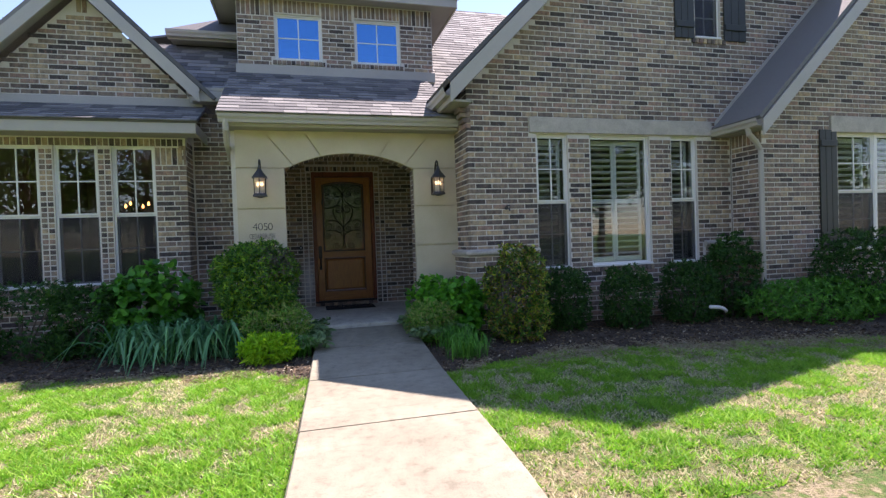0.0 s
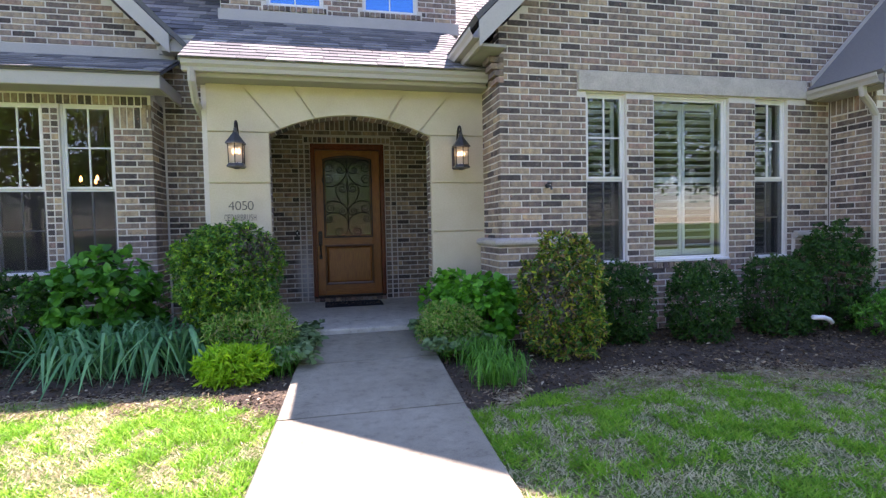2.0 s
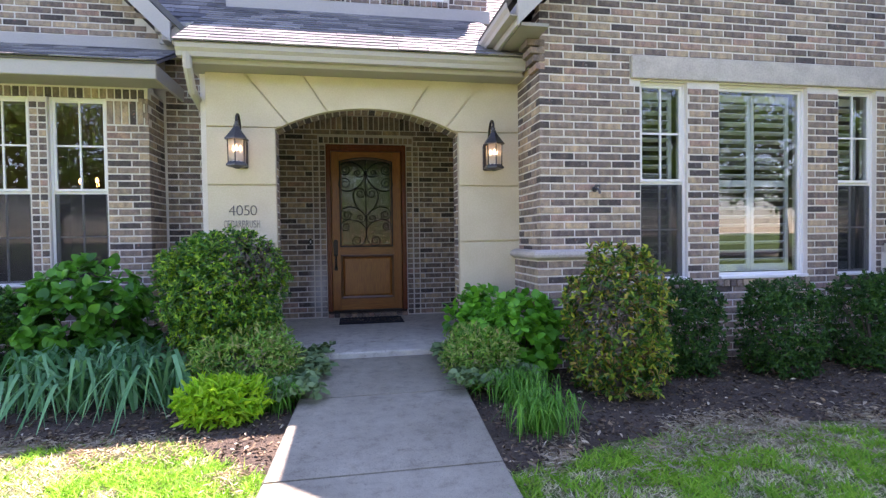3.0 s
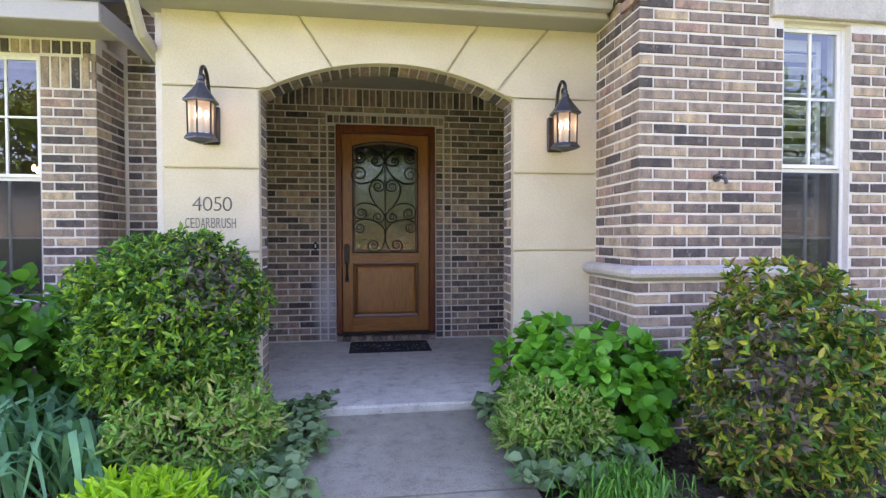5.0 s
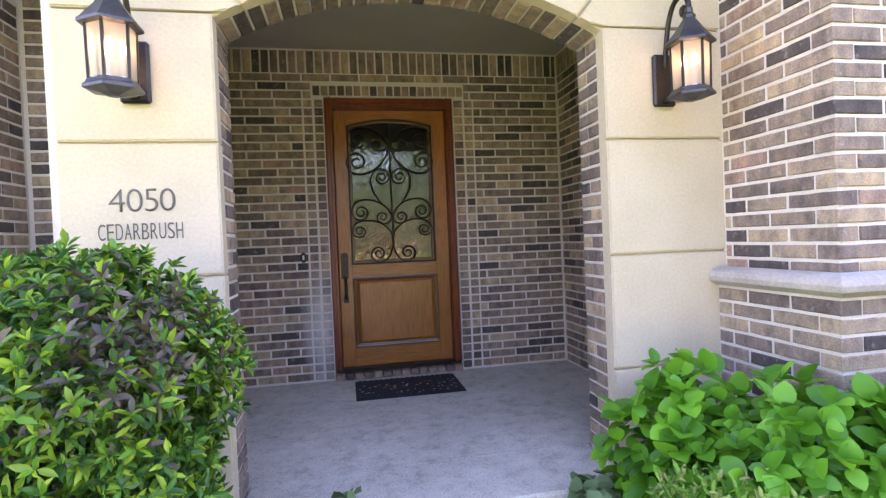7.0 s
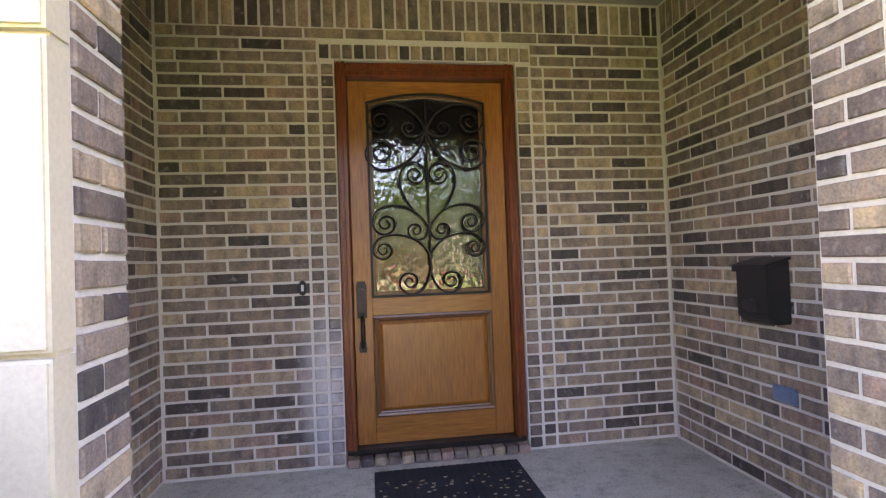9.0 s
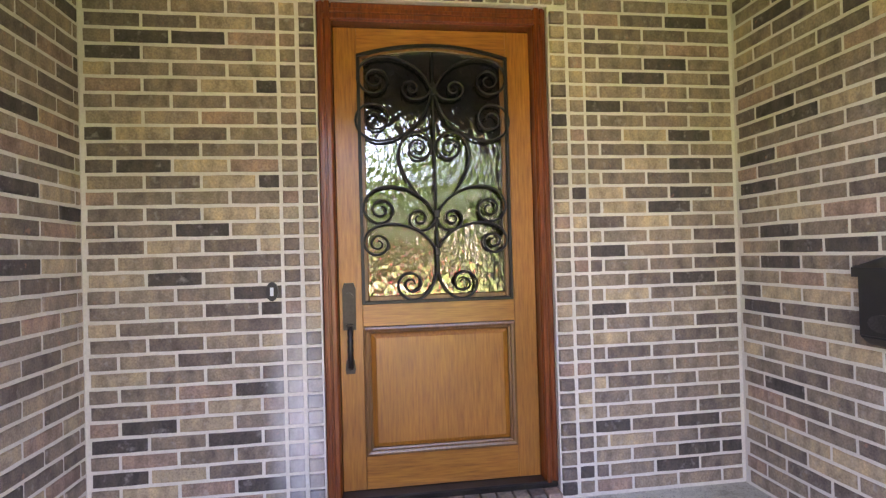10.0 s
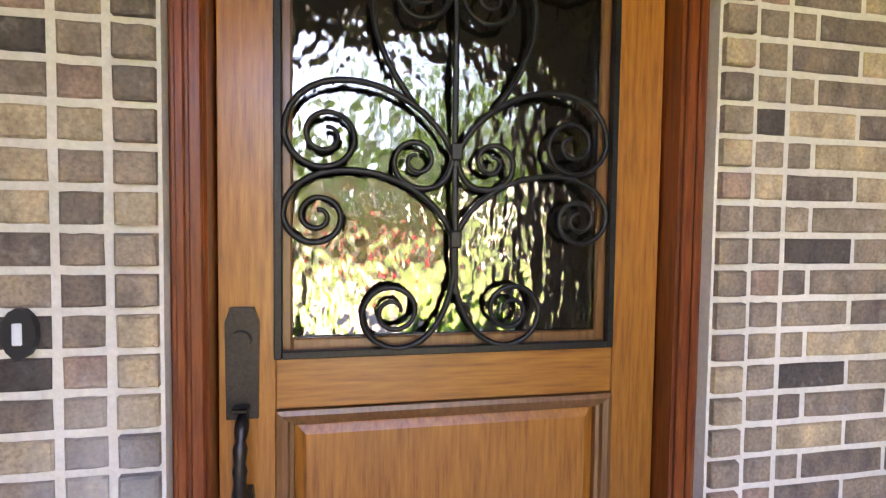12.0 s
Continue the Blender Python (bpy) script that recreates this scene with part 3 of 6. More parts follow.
def window(name, x0, x1, z0, z1, y, cols=2, rows=2, hung=True, label="white double-hung window with a divided upper and lower sash", depth=0.10, sill=True, glass=None):
    """A window that faces -y: a painted frame, sashes, glazing bars and a pane to each sash."""
    w = structure(new(name), label, "window")
    f = 0.024
    fb = bmesh.new()
    for q in ((x0, x0 + f, z0, z1), (x1 - f, x1, z0, z1), (x0 + f, x1 - f, z1 - f, z1), (x0 + f, x1 - f, z0, z0 + f)):
        box_in(fb, q[0], q[1], y + 0.055, y + depth + 0.04, q[2], q[3])
    part("window_frame", fb, WINDOW_PAINT, w)
    if sill:
        part("window_sill", box(x0 - 0.0, x1 + 0.0, y - 0.02, y + 0.053, z0 - 0.012, z0 + 0.022, 0.006), WINDOW_PAINT, w)
    zm = (z0 + z1) / 2
    sashes = [(z0 + f, zm - 0.001, y + 0.085), (zm + 0.001, z1 - f, y + 0.065)] if hung else [(z0 + f, z1 - f, y + 0.075)]
    for s0, s1, ys in sashes:
        sb = bmesh.new()
        e, a, b = 0.027, x0 + f + 0.001, x1 - f - 0.001
        for q in ((a, a + e, s0, s1), (b - e, b, s0, s1), (a + e, b - e, s1 - e, s1), (a + e, b - e, s0, s0 + e)):
            box_in(sb, q[0], q[1], ys, ys + 0.03, q[2], q[3])
        sash = part("sash", sb, WINDOW_PAINT, w)
        for c in range(1, cols):
            xc = a + e + (b - a - 2 * e) * c / cols
            part("glazing_bar", box(xc - 0.009, xc + 0.009, ys + 0.004, ys + 0.026, s0 + e, s1 - e), WINDOW_PAINT, sash)
        for r in range(1, rows):
            zc = s0 + e + (s1 - s0 - 2 * e) * r / rows
            part("glazing_bar", box(a + e, b - e, ys + 0.006, ys + 0.024, zc - 0.009, zc + 0.009), WINDOW_PAINT, sash)
        pane = part("pane", box(a + e - 0.004, b - e + 0.004, ys + 0.012, ys + 0.016, s0 + e - 0.004, s1 - e + 0.004), glass or GLASS, sash)
        pane.visible_shadow = False
    if hung:
        part("insect_screen", box(x0 + f + 0.004, x1 - f - 0.004, y + 0.060, y + 0.062, z0 + f + 0.004, zm - 0.03), SCREEN, w, "dark insect screen over the lower sash")
    return w


def room(name, x0, x1, y0, y1, z0, z1):
    """A closed room behind windows, open towards -y."""
    t = 0.06
    structure(part("floor_" + name, box(x0, x1, y0, y1, z0 - t, z0), INTERIOR_FLOOR), "dark stained wooden floor of a room", "floor")
    structure(part("ceiling_" + name, box(x0, x1, y0, y1, z1, z1 + t), PLASTER), "plain painted ceiling of a room", "ceiling")
    for s, q in (("_left", (x0 - t, x0, y0, y1)), ("_right", (x1, x1 + t, y0, y1)), ("_back", (x0 - t, x1 + t, y1, y1 + t))):
        structure(part("wall_" + name + s, box(*q, z0 - t, z1 + t), PLASTER), "plain painted inner wall", "wall")


def plantation_shutter(x0, x1, z0, z1, y, tilt=20):
    """An inside shutter with louvres between two stiles."""
    s = thing("plantation_shutter", "white painted plantation shutter with open louvres behind glass", "shutter", "inside shutters")
    fb = bmesh.new()
    st = 0.045
    zm = z0 + (z1 - z0) * 0.5
    for q in ((x0, x0 + st, z0, z1), (x1 - st, x1, z0, z1), (x0 + st, x1 - st, z0, z0 + 0.08), (x0 + st, x1 - st, z1 - 0.08, z1), (x0 + st, x1 - st, zm - 0.035, zm + 0.035)):
        box_in(fb, q[0], q[1], y, y + 0.03, q[2], q[3], 0.003)
    part("shutter_frame", fb, SHUTTER_WHITE, s)
    me = None
    for a, b in ((z0 + 0.08, zm - 0.035), (zm + 0.035, z1 - 0.08)):
        count = max(1, int((b - a) / 0.088))
        for k in range(count):
            z = a + (k + 0.5) * (b - a) / count
            if me is None:
                lv = part("louvre", box(x0 + st + 0.002, x1 - st - 0.002, -0.04, 0.04, -0.005, 0.005, 0.003), SHUTTER_WHITE, s)
                me = lv.data
            else:
                lv = new("louvre", me)
                lv.parent = s
            lv.matrix_local = pose(0, y + 0.015, z, -tilt, 0, 0)
    return s

# ---- ground ----
GROUND_Z = -0.04
ground = structure(part("ground", box(-400, 400, -400, 400, GROUND_Z - 0.3, GROUND_Z), LAWN), "patchy spring lawn with dry bare spots", "lawn")


def walk_left(y):
    """The left edge of the garden path at y."""
    return -0.45 + 0.30 * max(0, y) / 2.9 if y < 2.9 else -0.15 + 0.29 * (y - 2.9) / 5.0


def path_z(y):
    """The path climbs gently towards the porch."""
    return 0.09 * min(1.0, max(0.0, (y - 5.25) / 2.4))


path = structure(new("pavement"), "pale broom-finished concrete garden path with control joints", "path")
for y0, y1 in ((-6.0, -3.2), (-3.2, -0.8), (-0.8, 1.6), (1.6, 3.85), (3.85, 5.25), (5.25, 6.55), (6.55, 7.70)):
    bm = bmesh.new()
    n = 4
    rows = [(y0 + 0.009 + (y1 - y0 - 0.018) * k / n) for k in range(n + 1)]
    top = [[bm.verts.new((walk_left(y) + s, y, z + path_z(y))) for y in rows] for s, z in ((0, -0.012), (0.012, 0), (1.348, 0), (1.36, -0.012))]
    low = [[bm.verts.new((walk_left(y) + s, y, -0.12)) for y in rows] for s in (0, 1.36)]
    strips = [low[0], *top, low[1]]
    for a, b in zip(strips, strips[1:]):
        for k in range(n):
            bm.faces.new((a[k], b[k], b[k + 1], a[k + 1]))
    for k in (0, n):
        bm.faces.new([s[k] for s in strips])
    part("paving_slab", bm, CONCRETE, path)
left_line = [(walk_left(y) + 0.01, y, -0.03) for y in (7.6, 2.9, 0.0, -6.0)]
right_line = [(walk_left(y) + 1.35, y, -0.03) for y in (-6.0, 0.0, 2.9, 7.6)]
structure(part("paving_bed", slab([left_line[-1], *right_line, *left_line[:-1]], 0.08), MULCH), "dark soil under the joints of the path", "soil")

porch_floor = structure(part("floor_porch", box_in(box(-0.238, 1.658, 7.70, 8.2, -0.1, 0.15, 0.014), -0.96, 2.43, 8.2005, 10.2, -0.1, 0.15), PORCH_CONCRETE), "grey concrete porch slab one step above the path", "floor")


def bed(name, outline, label):
    """A planting bed: a mulch-covered sheet with a bumpy surface, inside an outline y range over x."""
    bm = bmesh.new()
    xs = np.linspace(outline[0][0], outline[-1][0], 70)
    lo = np.interp(xs, [p[0] for p in outline], [p[1] for p in outline])
    hi = np.interp(xs, [p[0] for p in outline], [p[2] for p in outline])
    grid = []
    for x, a, b in zip(xs, lo, hi):
        line = []
        a += 0.05 * noise.noise((x * 3, 0, 4))
        for k in range(25):
            y = a + (b - a) * k / 24
            z = GROUND_Z + 0.004 + (0.018 + 0.012 * noise.noise((x * 5, y * 5, 1))) * min(1, k / 3)
            line.append(bm.verts.new((x, y, z)))
        grid.append(line)
    for p, q in zip(grid, grid[1:]):
        for k in range(24):
            bm.faces.new((p[k], q[k], q[k + 1], p[k + 1]))
    ob = part(name, bm, MULCH, None, "", True)
    structure(ob, label, "planting bed")
    return xs, lo, hi


BEDS = [bed("mulch_bed_west", [(-7, 6.3, 9.0), (-3.5, 6.5, 8.7), (-2.0, 6.2, 8.7), (-0.6, 6.0, 8.0), (-0.1, 5.45, 7.9), (0.2, 5.4, 7.9)], "dark mulch bed between the lawn and the bay"),
        bed("mulch_bed_east", [(1.1, 5.1, 7.9), (1.36, 5.15, 7.9), (1.95, 5.4, 7.9), (3.1, 5.65, 7.4), (4.6, 5.3, 7.4), (6.8, 4.75, 7.3), (12, 4.4, 6.6)], "dark mulch bed below the gable wall")]

# ---- porch walls ----
FRONT, UP = Vector((0, -1, 0)), Vector((0, 0, 1))
PY, PL, PR, PZ0, PZ1 = 10.13, -0.90, 2.37, 0.15, 3.12
DOOR = (0.16, 1.34, 0.15, 2.70)
wall = wall_with_holes("wall_porch_back", "brown and grey brick wall round the front door", (0, PY, 0), (1, 0, 0), FRONT, PL - 0.05, PR + 0.05, PZ0, PZ1, 0.24, [DOOR])
back_work = Brickwork(wall, (0, PY, 0), (1, 0, 0), FRONT)
PB = PZ0 + 0.012
back_work.lay(PL, -0.022, PB, PB + 33 * COURSE, start=0.134)
back_work.lay(1.53, PR, PB, PB + 33 * COURSE, start=-0.05)
back_work.lay(PL, PR, PB + 33 * COURSE, 2.897, holes=[(0.06, 1.44, 2.66, 2.80)], start=0.116)
for a0, a1 in ((-0.02, 0.068), (0.074, 0.16), (1.34, 1.432), (1.44, 1.53)):
    back_work.lay(a0, a1, PB, 2.70, bw=a1 - a0, shift=0, proud=0.012 if 0.07 < a0 < 1.4 else 0.0)
back_work.lay(0.065, 1.44, 2.702, 2.80, bw=0.0725, bh=0.098, shift=0, proud=0.012)
back_work.lay(PL, PR, 2.90, 3.11, bw=0.0767, bh=0.21, shift=0)
BRICK_JOBS = [(back_work, (-0.5, 2.2, 0.2, 2.3))]

wall = wall_with_holes("wall_porch_left", "brown and grey brick side wall of the porch", (PL, 8.2, 0), (0, 1, 0), (1, 0, 0), 0, 1.93, PZ0 - 0.15, PZ1, 0.09)
work = Brickwork(wall, (PL, 8.2, 0), (0, 1, 0), (1, 0, 0)).lay(0, 1.92, PB, 2.893, start=0.1)
work.lay(0, 1.92, 2.90, 3.11, bw=0.0767, bh=0.21, shift=0)
BRICK_JOBS.append((work, (0.3, 1.93, 0.2, 2.6)))
wall = wall_with_holes("wall_porch_right", "brown and grey brick side wall of the porch with a letter box", (PR, PY, 0), (0, -1, 0), (-1, 0, 0), 0, 1.93, PZ0 - 0.15, PZ1, 0.09)
work = Brickwork(wall, (PR, PY, 0), (0, -1, 0), (-1, 0, 0)).lay(0.012, 1.93, PB, 2.893, start=0.02)
work.lay(0.012, 1.93, 2.90, 3.11, bw=0.0767, bh=0.21, shift=0)
BRICK_JOBS.append((work, (0.0, 1.7, 0.2, 2.8)))
structure(part("ceiling_porch", box(PL - 0.05, PR + 0.05, 8.19, PY + 0.05, PZ1, PZ1 + 0.05), CEILING_PAINT), "plain taupe painted porch ceiling", "ceiling")

# front of the porch: an arch
AX0, AX1, SPRING, CROWN = -0.243, 1.663, 2.43, 2.67
ACX = (AX0 + AX1) / 2
RISE = CROWN - SPRING
RAD = ((AX1 - AX0) ** 2 / 4 + RISE ** 2) / (2 * RISE)
ACZ = CROWN - RAD
SY0, SY1, SY2 = 7.87, 7.955, 8.2


def arch_z(x, grow=0.0):
    return ACZ + math.sqrt(max(0, (RAD + grow) ** 2 - (x - ACX) ** 2))


core = bmesh.new()
half = [AX0 - 0.01 + (AX1 - AX0 + 0.02) * k / 24 for k in range(25)]
prism_in(core, [(PL - 0.07, 0), (AX0 - 0.01, 0), (AX0 - 0.01, 3.2), (PL - 0.07, 3.2)], SY1, SY2)
prism_in(core, [(AX1 + 0.01, 0), (PR, 0), (PR, 3.2), (AX1 + 0.01, 3.2)], SY1, SY2)
for xa, xb in zip(half, half[1:]):
    prism_in(core, [(xa, arch_z(xa, 0.01)), (xb, arch_z(xb, 0.01)), (xb, 3.2), (xa, 3.2)], SY1, SY2)
bmesh.ops.remove_doubles(core, verts=core.verts, dist=0.0005)
arch_wall = structure(part("wall_porch_front", core, MORTAR), "brick lined arch wall of the porch", "wall")
work = Brickwork(arch_wall, (AX0, SY1, 0), (0, 1, 0), (1, 0, 0)).lay(0.012, 0.245, 0.15, SPRING, bw=0.245, shift=0.45)
BRICK_JOBS.append((work, (0, 1, 0, 3)))
work = Brickwork(arch_wall, (AX1, SY2, 0), (0, -1, 0), (-1, 0, 0)).lay(0, 0.233, 0.15, SPRING, bw=0.245, shift=0.45)
BRICK_JOBS.append((work, (0, 1, 0, 3)))
work = Brickwork(arch_wall, (PR, SY2, 0), (-1, 0, 0), (0, 1, 0))
work.lay(0.01, PR - AX1, 0.15, 3.1).lay(PR - AX0, PR - PL, 0.15, 3.1).lay(PR - AX1, PR - AX0, 2.76, 3.1)
BRICK_JOBS.append((work, None))
work = Brickwork(arch_wall, (PL - 0.07, SY1 + 0.008, 0), (1, 0, 0), FRONT).lay(0.0, 0.07, 0.0, 2.95, bw=0.07, shift=0)
BRICK_JOBS.append((work, None))
# bricks of the arch's underside
ang = math.asin((AX1 - AX0) / 2 / RAD)
count = 26
bv, bf = brick_shape(2 * ang * RAD / count - JOINT * 0.8, 0.232, 0.05)
arch_mesh = bpy.data.meshes.new("arch_brick")
arch_mesh.from_pydata(bv, [], bf)
arch_mesh.materials.append(BRICK_ONE)
for k in range(count):
    t = -ang + 2 * ang * (k + 0.5) / count
    out = Vector((math.sin(t), 0, math.cos(t)))
    along = Vector((-math.cos(t), 0, math.sin(t)))
    ob = new("arch_brick", arch_mesh)
    ob.parent = arch_wall
    w2 = ang * RAD / count - JOINT * 0.4
    ob.matrix_local = Matrix.Translation(Vector((ACX, SY1 + 0.012, ACZ)) + out * RAD - along * w2) @ Matrix((along, out, Vector((0, 1, 0)))).transposed().to_4x4()

# cast stone facing
facing = structure(new("wall_porch_stone"), "smooth cream cast stone facing of the porch arch with recessed joints", "wall")
G = 0.006


def stone(pts):
    bm = prism(pts, SY0, SY1 - 0.002)
    es = [e for e in bm.edges if abs(e.verts[0].co.y - SY0) < 1e-5 and abs(e.verts[1].co.y - SY0) < 1e-5]
    bmesh.ops.bevel(bm, geom=es, offset=0.007, segments=2, affect="EDGES")
    big = [f for f in bm.faces if len(f.verts) > 4]
    bmesh.ops.triangulate(bm, faces=big)
    part("stone_block", bm, STONE, facing)


for x0, x1 in ((PL, AX0), (AX1, 2.345)):
    for z0, z1 in ((0.0, 0.66), (0.66, 1.26), (1.26, 1.865), (1.865, 2.45)):
        top = z1 - G if z1 < 2.4 else SPRING + 0.012
        stone([(x0, z0 + G), (x1, z0 + G), (x1, top), (x0, top)])
TOP = 2.99
joints = [(None, PL), ((-0.12, 2.505), -0.53), ((0.28, 2.62), 0.04), ((1.14, 2.62), 1.38), ((1.53, 2.49), 1.94), (None, 2.345)]
for (f0, t0), (f1, t1) in zip(joints, joints[1:]):
    xa = f0[0] + G if f0 else AX0
    xb = f1[0] - G if f1 else AX1
    arc = [(xb + (xa - xb) * k / 8, arch_z(xb + (xa - xb) * k / 8)) for k in range(9)]
    low = 2.452
    if f0 is None:
        pts = [(PL, TOP), (PL, low), (AX0 - 0.001, low), *[p for p in arc[::-1] if p[1] > low + 0.004], (t1 - G, TOP)]
    elif f1 is None:
        pts = [(t0 + G, TOP), *[p for p in arc[::-1] if p[1] > low + 0.004], (AX1 + 0.001, low), (2.345, low), (2.345, TOP)]
    else:
        pts = [(t0 + G, TOP), *arc[::-1], (t1 - G, TOP)]
    stone(pts)

backing = bmesh.new()
prism_in(backing, [(PL + 0.004, 0), (AX0 - 0.004, 0), (AX0 - 0.004, TOP - 0.004), (PL + 0.004, TOP - 0.004)], SY0 + 0.026, SY1 - 0.004)
prism_in(backing, [(AX1 + 0.004, 0), (2.341, 0), (2.341, TOP - 0.004), (AX1 + 0.004, TOP - 0.004)], SY0 + 0.026, SY1 - 0.004)
for xa, xb in zip(half, half[1:]):
    xa, xb = max(xa, AX0 - 0.004), min(xb, AX1 + 0.004)
    prism_in(backing, [(xa, arch_z(xa, 0.006)), (xb, arch_z(xb, 0.006)), (xb, TOP - 0.004), (xa, TOP - 0.004)], SY0 + 0.026, SY1 - 0.004)
part("joint_mortar", backing, STONE, facing)

# ---- gable wing with three windows ----
RX0, RY = 2.33, 7.2
RIDGE_X, RIDGE_Z, EAVE_X = 6.56, 8.05, 2.0


def right_rake(x):
    return RIDGE_Z - 0.30 - abs(x - RIDGE_X)


WIN = [(3.41, 3.94, 0.84, 2.87), (4.31, 5.385, 0.84, 2.87), (5.78, 6.28, 0.84, 2.87)]
UPWIN = (6.31, 6.81, 4.50, 5.90)
wall = wall_with_holes("wall_gable_east", "brown and grey brick gable wall with three windows", (0, RY, 0), (1, 0, 0), FRONT, RX0 + 0.009, 6.95, 0, 3.45, 0.2, WIN)
bm = bmesh.new()
prism_in(bm, [(2.339, 3.45), (6.0, 3.45), (6.0, right_rake(6.0)), (2.339, right_rake(2.339))], RY + 0.008, RY + 0.2)
prism_in(bm, [(6.0, 3.45), (6.31, 3.45), (6.31, right_rake(6.31)), (6.0, right_rake(6.0))], RY + 0.008, RY + 0.2)
prism_in(bm, [(6.31, 3.45), (6.81, 3.45), (6.81, 4.5), (6.31, 4.5)], RY + 0.008, RY + 0.2)
prism_in(bm, [(6.31, 5.9), (6.81, 5.9), (6.81, right_rake(6.81)), (6.56, right_rake(6.56)), (6.31, right_rake(6.31))], RY + 0.008, RY + 0.2)
prism_in(bm, [(6.81, 3.45), (10.7, 3.45), (10.7, right_rake(10.7)), (6.81, right_rake(6.81))], RY + 0.008, RY + 0.2)
part("gable_core", bm, MORTAR, wall)
LINTEL = (3.30, 6.56, 2.885, 3.12)
work = Brickwork(wall, (0, RY, 0), (1, 0, 0), FRONT)
holes = [*WIN, (3.30, 6.56, 2.87, 3.12), UPWIN, (6.2, 6.92, 4.40, 4.5), (2.0, 3.37, 0, 1.12), (6.36, 7.0, 0, 1.12)]
work.lay(RX0, 6.94, 0, 43 * COURSE, holes=holes, ends=(0, None))
work.lay(RX0, 10.7, 43 * COURSE, 104 * COURSE, holes=holes, under=right_rake, ends=(1, None))
for x0, x1, z0, z1 in WIN:
    work.lay(x0 - 0.04, x1 + 0.04, z0 - 0.095, z0 - 0.012, bw=0.076, bh=0.083, shift=0, proud=0.02)
work.lay(6.22, 6.90, 4.40, 4.49, bw=0.076, bh=0.09, shift=0, proud=0.02)
BRICK_JOBS.append((work, (2.3, 3.4, 0.6, 3.0)))
wall_ret = wall_with_holes("wall_gable_return", "brown and grey brick return beside the porch arch", (RX0, SY1, 0), (0, -1, 0), (-1, 0, 0), 0, SY1 - RY - 0.02, 0, 3.5, 0.09)
work = Brickwork(wall_ret, (RX0, SY1, 0), (0, -1, 0), (-1, 0, 0)).lay(0.09, SY1 - RY, 15 * COURSE, 46 * COURSE, ends=(None, 0), start=0.03)
BRICK_JOBS.append((work, (0, 1, 0.6, 3.4)))
lintel = structure(part("lintel_1", box(LINTEL[0], LINTEL[1], RY - 0.03, RY + 0.15, LINTEL[2], LINTEL[3], 0.008), LEDGE), "weathered cast stone lintel across three windows", "lintel")
# plinth with a moulded stone ledge
PLINTH = 0.05
wall_pl = wall_with_holes("wall_plinth_east", "projecting brick plinth below a stone ledge", (0, RY - PLINTH, 0), (1, 0, 0), FRONT, RX0 - PLINTH + 0.009, 3.37, 0, 1.075, PLINTH + 0.01)
work = Brickwork(wall_pl, (0, RY - PLINTH, 0), (1, 0, 0), FRONT).lay(RX0 - PLINTH, 3.37, 0, 14 * COURSE, ends=(0, None))
BRICK_JOBS.append((work, (2.2, 3.4, 0.3, 1.1)))
wall_pr = wall_with_holes("wall_plinth_return", "projecting brick plinth beside the porch", (RX0 - PLINTH, SY0, 0), (0, -1, 0), (-1, 0, 0), 0, SY0 - RY + PLINTH - 0.02, 0, 1.075, PLINTH + 0.01)
work = Brickwork(wall_pr, (RX0 - PLINTH, SY0, 0), (0, -1, 0), (-1, 0, 0)).lay(0, SY0 - RY + PLINTH, 0, 14 * COURSE, ends=(None, 1))
BRICK_JOBS.append((work, (0, 1, 0.3, 1.1)))
wall_p2 = wall_with_holes("wall_plinth_corner", "projecting brick plinth beside the last window", (0, RY - PLINTH, 0), (1, 0, 0), FRONT, 6.36, 6.95, 0, 1.075, PLINTH + 0.01)
work = Brickwork(wall_p2, (0, RY - PLINTH, 0), (1, 0, 0), FRONT).lay(6.36, 6.94, 0, 14 * COURSE)
BRICK_JOBS.append((work, None))


def ledge_piece(name, x0, x1, ret):
    """A rounded stone ledge along the plinth, with a return along +y where ret is its end."""
    prof = [(0.0, 1.07), (0.03, 1.075), (0.05, 1.09), (0.068, 1.10), (0.075, 1.125), (0.068, 1.15), (0.045, 1.163), (0.0, 1.175)]
    bm = bmesh.new()
    y = RY - PLINTH + 0.02
    rings = []
    if ret is not None:
        rings.append([(x0 - o, ret, z) for o, z in prof])
    rings.append([(x0 - (o if ret is not None else 0), y - o, z) for o, z in prof])
    rings.append([(x1, y - o, z) for o, z in prof])
    vs = [[bm.verts.new(p) for p in r] for r in rings]
    for a, b in zip(vs, vs[1:]):
        for k in range(len(prof) - 1):
            bm.faces.new((a[k], a[k + 1], b[k + 1], b[k]))
    for r in (vs[0], vs[-1]):
        bm.faces.new(r)
    ob = part(name, bm, LEDGE, None, "", False)
    return structure(ob, "rounded weathered cast stone ledge on a brick plinth", "ledge")


ledge_piece("ledge_1", RX0 - PLINTH + 0.02, 3.385, SY0 - 0.003)
ledge_piece("ledge_2", 6.35, 6.945, None)

# ---- projecting wing at the far side ----
QX, QY = 6.95, 6.6
QRX, QRZ = 10.4, 6.75


def far_rake(x):
    return QRZ - 0.3 - abs(x - QRX)


